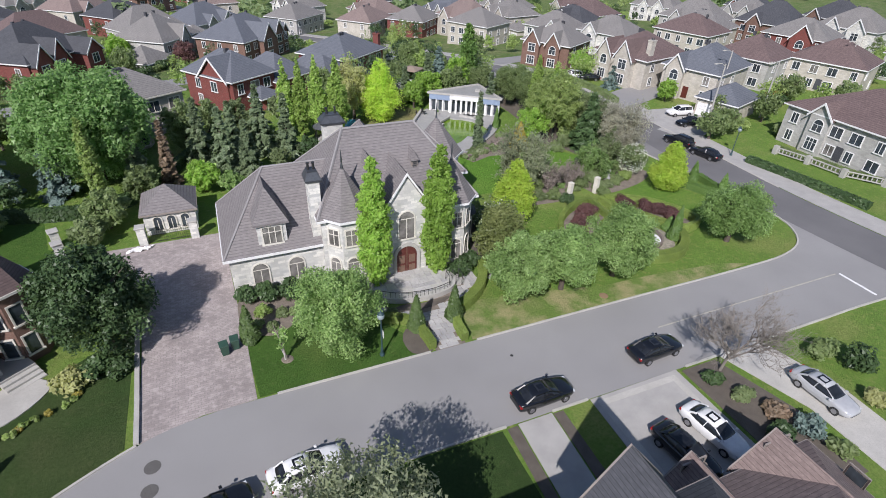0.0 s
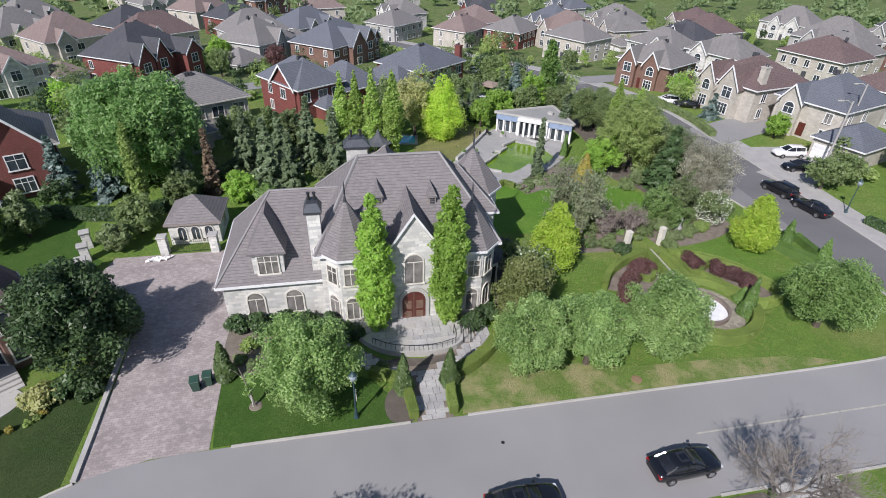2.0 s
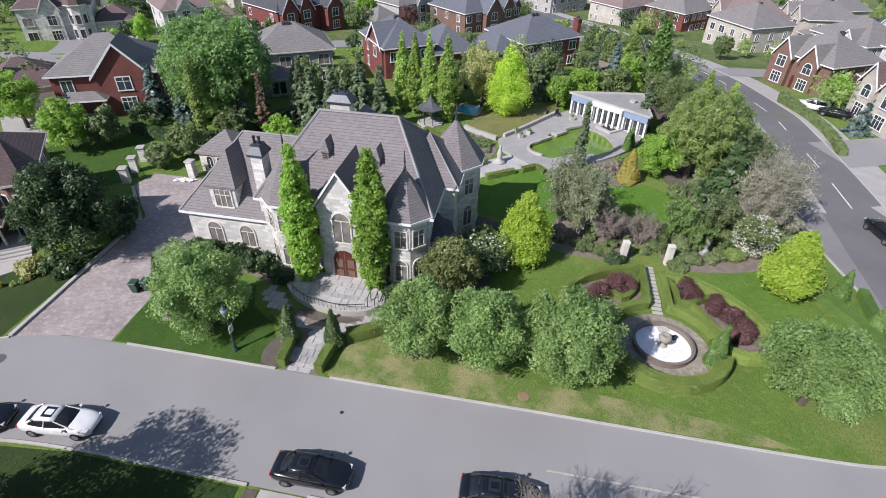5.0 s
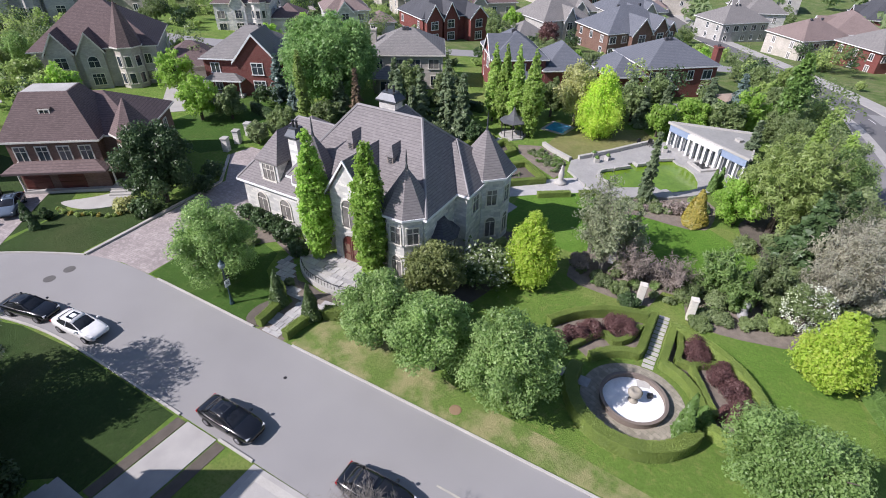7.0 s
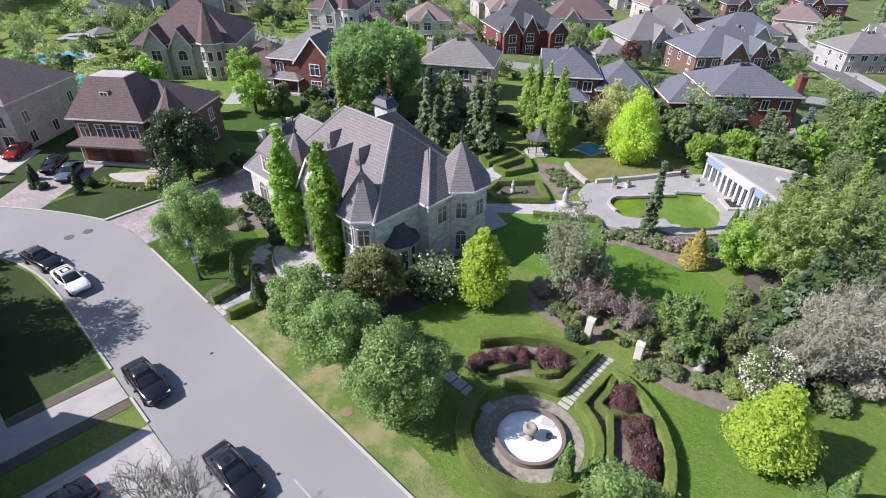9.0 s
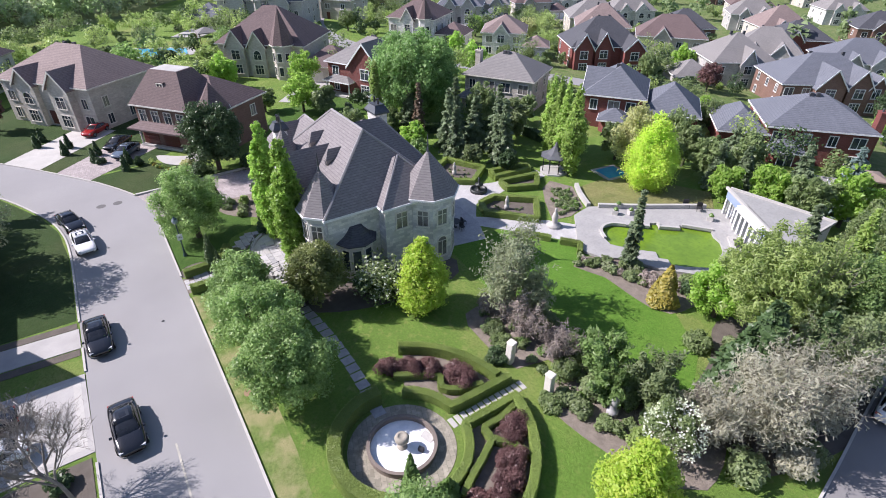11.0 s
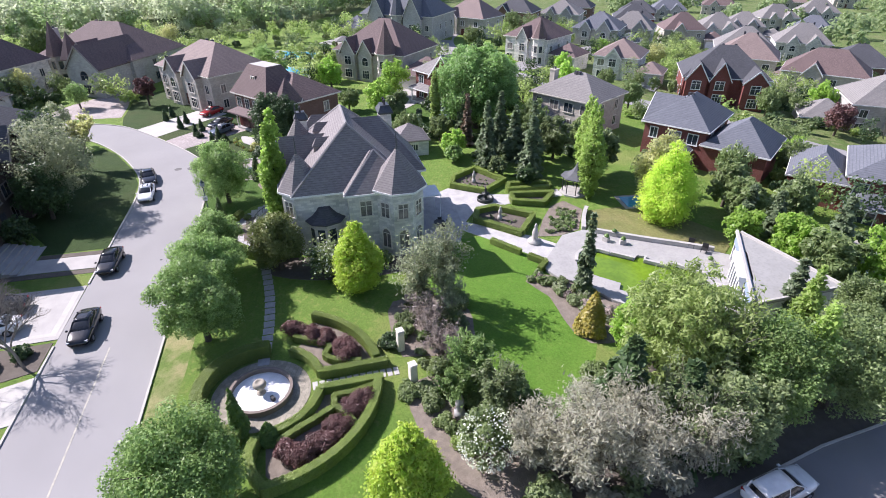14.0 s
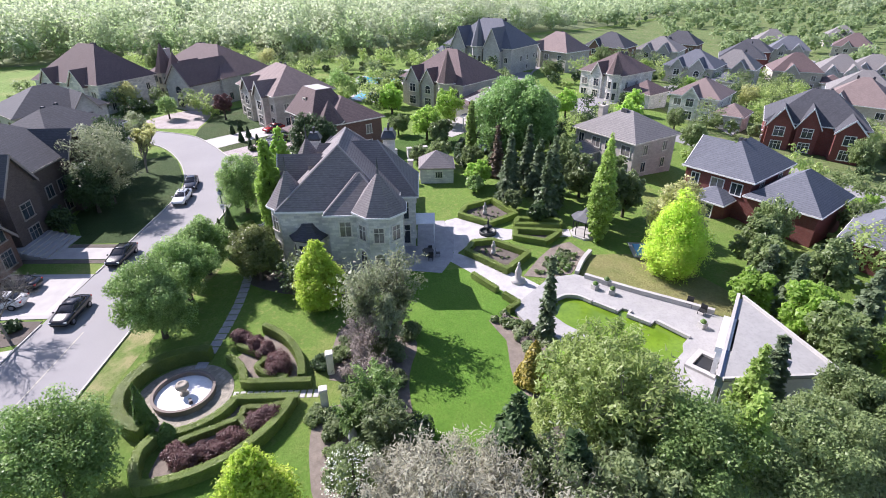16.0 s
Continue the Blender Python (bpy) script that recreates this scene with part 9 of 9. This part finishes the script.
woods("far_trees", 903, spots, 1.3, 110, FAROFF3, "distant trees among the far rooftops")
# garden trees and bushes between the farther houses
rq = random.Random(31)
homes = HOMES
yards = {"fresh": [], "pale": [], "dull": [], "dark": []}
while sum(len(v) for v in yards.values()) < 760:
    a, b = rq.choice([((-130, 60), (62, 190)), ((-130, 60), (62, 190)), ((-130, 60), (62, 270)), ((67, 185), (45, 240)), ((-128, -40), (-45, 70))])
    x, y = rq.uniform(*a), rq.uniform(*b)
    if (y < 96 and -22 < x < 62) or (y < 62 and -46 < x < 62) or (y < 50 and x > 0) or (-45 < x < -28 and y < 30):
        continue
    if min((x - p) ** 2 + (y - q) ** 2 for p, q in homes) < 130 or min((x - p) ** 2 + (y - q) ** 2 for p, q in EASTMID + BACKROADS) < 64:
        continue
    h = rq.uniform(1.2, 3.0) if rq.random() < 0.5 else rq.uniform(3.5, 7.5)
    yards[rq.choice(("fresh", "pale", "dull", "dull", "dark"))].append((x, y, h * rq.uniform(0.3, 0.5) if h > 3.2 else rq.uniform(0.9, 2.0), h))
for kind_of, lf, txt in (("fresh", SPRING, "fresh green garden trees and bushes between the houses"), ("pale", WILLOW, "pale budding garden trees between the houses"), ("dull", MID, "mid green garden trees and bushes between the houses"), ("dark", DEEP, "dark evergreen bushes between the houses")):
    woods("yard_trees", 940 + len(kind_of) + len(txt), yards[kind_of], 0.27, 640, lf, txt)
bm = bmesh.new()
rows_y = (114, 130, 146, 170, 200, 230, 318, 420, 480, 700, 1400)
between(bm, [(float(np.interp(y, [p[1] for p in EDGE], [p[0] for p in EDGE])) + 12, y) for y in rows_y], [(900, y) for y in rows_y], 0.02)
solid("back_gardens", bm, lawn("mixed_back_gardens", (0.13, 0.20, 0.055), (0.095, 0.155, 0.042), (0.20, 0.215, 0.10), 0.46, 0.66), "patchy back gardens and paving between farther houses", "ground", "structure")
# blue garden pools of the neighbours
for pts in ([(-94.5, 37.6), (-88.8, 48.9), (-82.4, 48.0), (-85.1, 36.0)], [(-72.8, 38.9), (-68.2, 44.6), (-60.8, 43.4), (-63.4, 37.1)], [(16.6, 79.0), (19.4, 78.6), (19.8, 81.6), (17.0, 82.0)]):
    cxp, cyp = sum(q[0] for q in pts) / 4, sum(q[1] for q in pts) / 4
    patch("pool_surround", [(cxp + (qx - cxp) * 1.3, cyp + (qy - cyp) * 1.3) for qx, qy in pts], 0.08, CONCRETE, "pale paved surround of a garden pool", "paving")
    patch("garden_pool", pts, 0.12, BLUEW, "neighbour's swimming pool with clear blue water", "water")

# small far things on the east side
for x, y, h in ((76.1, 62.4, 9.9), (87.0, 70.8, 9.5), (87.9, 61.9, 9.5), (120.0, 70.0, 9.5)):
    ob = thing("utility_pole", pose(x, y, gz(y)), "tall pale concrete utility pole with a lamp arm", "utility pole", "utility poles")
    bm = bmesh.new()
    tube(bm, [(0, 0, -0.3), (0, 0, h)], [0.17, 0.1], 8)
    part("pole", bm, CONCRETE, ob)
    bm = bmesh.new()
    tube(bm, [(0, 0, h - 0.4), (-0.9, 0, h + 0.1), (-1.9, 0, h + 0.15)], [0.05, 0.045, 0.04], 6)
    arm = part("arm", bm, KERB, ob)
    bm = bmesh.new()
    box(bm, -2.4, -1.8, -0.14, 0.14, h + 0.06, h + 0.18)
    part("lamp_head", bm, KERB, arm)
ob = thing("parasol", pose(96.6, 66.8, gz(66)), "red garden parasol behind the stone house", "parasol")
bm = bmesh.new()
tube(bm, [(0, 0, 0), (0, 0, 2.5)], [0.04, 0.03], 6)
part("pole", bm, WOOD, ob)
bm = bmesh.new()
lathe(bm, [(1.7, 2.0), (1.6, 2.06), (0.8, 2.4), (0.05, 2.65)], 8)
part("canopy", bm, plain("red_canvas", (0.42, 0.02, 0.02), (0.34, 0.02, 0.02), 0.7), ob)
fence = thing("garden_fence", pose(0, 0, 0), "low pale balustrade fence before the stone house", "fence")
fl = [(75.8, 48.9), (77.0, 44.5), (77.6, 39.6), (80.4, 35.6), (82.0, 31.5)]
for (x0, y0), (x1, y1) in zip(fl, fl[1:]):
    bm = bmesh.new()
    box(bm, x0 - 0.3, x0 + 0.3, y0 - 0.3, y0 + 0.3, -0.1, 1.25)
    part("post", bm, PALE, fence)
    for z in (0.25, 0.95):
        bm = bmesh.new()
        kerb_bar(bm, [(x0, y0), (x1, y1)], 0.16, z, z + 0.12)
        part("rail", bm, PALE, fence)
    for k in range(1, 9):
        bm = bmesh.new()
        lathe(bm, [(0.06, 0.37), (0.09, 0.6), (0.05, 0.95)], 6, x0 + (x1 - x0) * k / 9, y0 + (y1 - y0) * k / 9)
        part("baluster", bm, PALE, fence)
hedge(900, resample([(69.0, 48), (70.5, 40), (71.5, 32)], 1.5), 1.0, 0.9, DEEP, "low dark hedge along the east pavement", per=60, size=0.2)
hedge(901, resample([(67.6, 76), (68.4, 84), (67.0, 98)], 1.5), 1.0, 1.0, MID, "low hedge along the east pavement", per=60, size=0.2)
hedge(902, resample([(77.0, 49.5), (78.4, 44), (79.4, 39), (82, 34)], 1.5), 0.9, 0.8, MID, "low hedge behind the balustrade fence", per=60, size=0.2)

# patio, pool and canopy behind the red brick house with the tall chimney
patch("neighbour_patio", [(30.0, 104.2), (35.2, 108.9), (40.6, 104.6), (41.4, 98.0), (37.4, 94.6), (32.4, 98.6)], 0.05, CONCRETE, "pale paved patio behind the red brick house", "patio")
patch("garden_pool", [(36.0, 99.8), (38.6, 101.8), (40.6, 99.4), (38.0, 96.6)], 0.1, BLUEW, "neighbour's swimming pool with clear blue water", "water")
cz = gz(105.0)
CANOPY = thing("garden_canopy", pose(38.2, 105.2, cz, 0, 0, 41), "square garden canopy with a brown fabric roof on four posts", "canopy")
for sx, sy in itertools.product((-1.6, 1.6), repeat=2):
    bm = bmesh.new()
    tube(bm, [(sx, sy, -0.2), (sx, sy, 2.3)], [0.06, 0.06], 6)
    part("post", bm, WOOD, CANOPY)
part("roof", spire_bm(4, 2.3, 0, 0, 2.3, 0.75, 45, 0.25), plain("brown_canvas", (0.30, 0.235, 0.19), (0.24, 0.19, 0.15), 0.8), CANOPY, "brown fabric roof")
lounger = thing("sun_lounger", pose(33.4, 101.2, gz(101.2) + 0.05, 0, 0, 20), "white sun lounger on the paved patio", "lounger", "patio loungers")
bm = bmesh.new()
box(bm, -0.32, 0.32, -0.95, 0.45, 0.28, 0.38)
part("mattress", bm, WHITE, lounger)
bm = bmesh.new()
slab_xz(bm, [(0.45, 0.3), (1.0, 0.75), (0.95, 0.83), (0.4, 0.38)], -0.32, 0.32)
part("backrest", bm, WHITE, lounger, "", pose(0, 0, 0, 0, 0, 90))
for sx, sy in itertools.product((-0.27, 0.27), (-0.85, 0.4)):
    bm = bmesh.new()
    tube(bm, [(sx, sy, 0.0), (sx, sy, 0.3)], [0.025, 0.025], 5)
    part("leg", bm, WHITE, lounger)
for x, y, rz in ((34.6, 100.4, 35), (35.6, 103.6, 110), (32.6, 102.8, 60), (37.2, 102.8, 200)):
    copy_thing(lounger, pose(x, y, gz(y) + 0.05, 0, 0, rz))
# gazebo beside the long pool to the west
WG = thing("gazebo", pose(-93.0, 55.0, 0), "open square gazebo with a grey hip roof beside a pool", "gazebo")
for sx, sy in itertools.product((-2.0, 2.0), repeat=2):
    bm = bmesh.new()
    tube(bm, [(sx, sy, -0.1), (sx, sy, 2.5)], [0.1, 0.1], 6)
    part("post", bm, WOOD, WG)
part("roof", spire_bm(4, 3.1, 0, 0, 2.5, 1.3, 45, 0.3), GREYR, WG)
# post with a small white sign on the corner lawn
SP = thing("sign_post", pose(54.6, 32.6, 0, 0, 0, 60), "short leaning white marker post on the corner lawn", "post")
bm = bmesh.new()
tube(bm, [(0, 0, -0.1), (0.12, 0, 1.1)], [0.05, 0.05], 6)
part("post", bm, WHITE, SP)
bm = bmesh.new()
box(bm, -0.08, 0.28, -0.03, 0.03, 1.1, 1.35)
part("panel", bm, WHITE, SP)
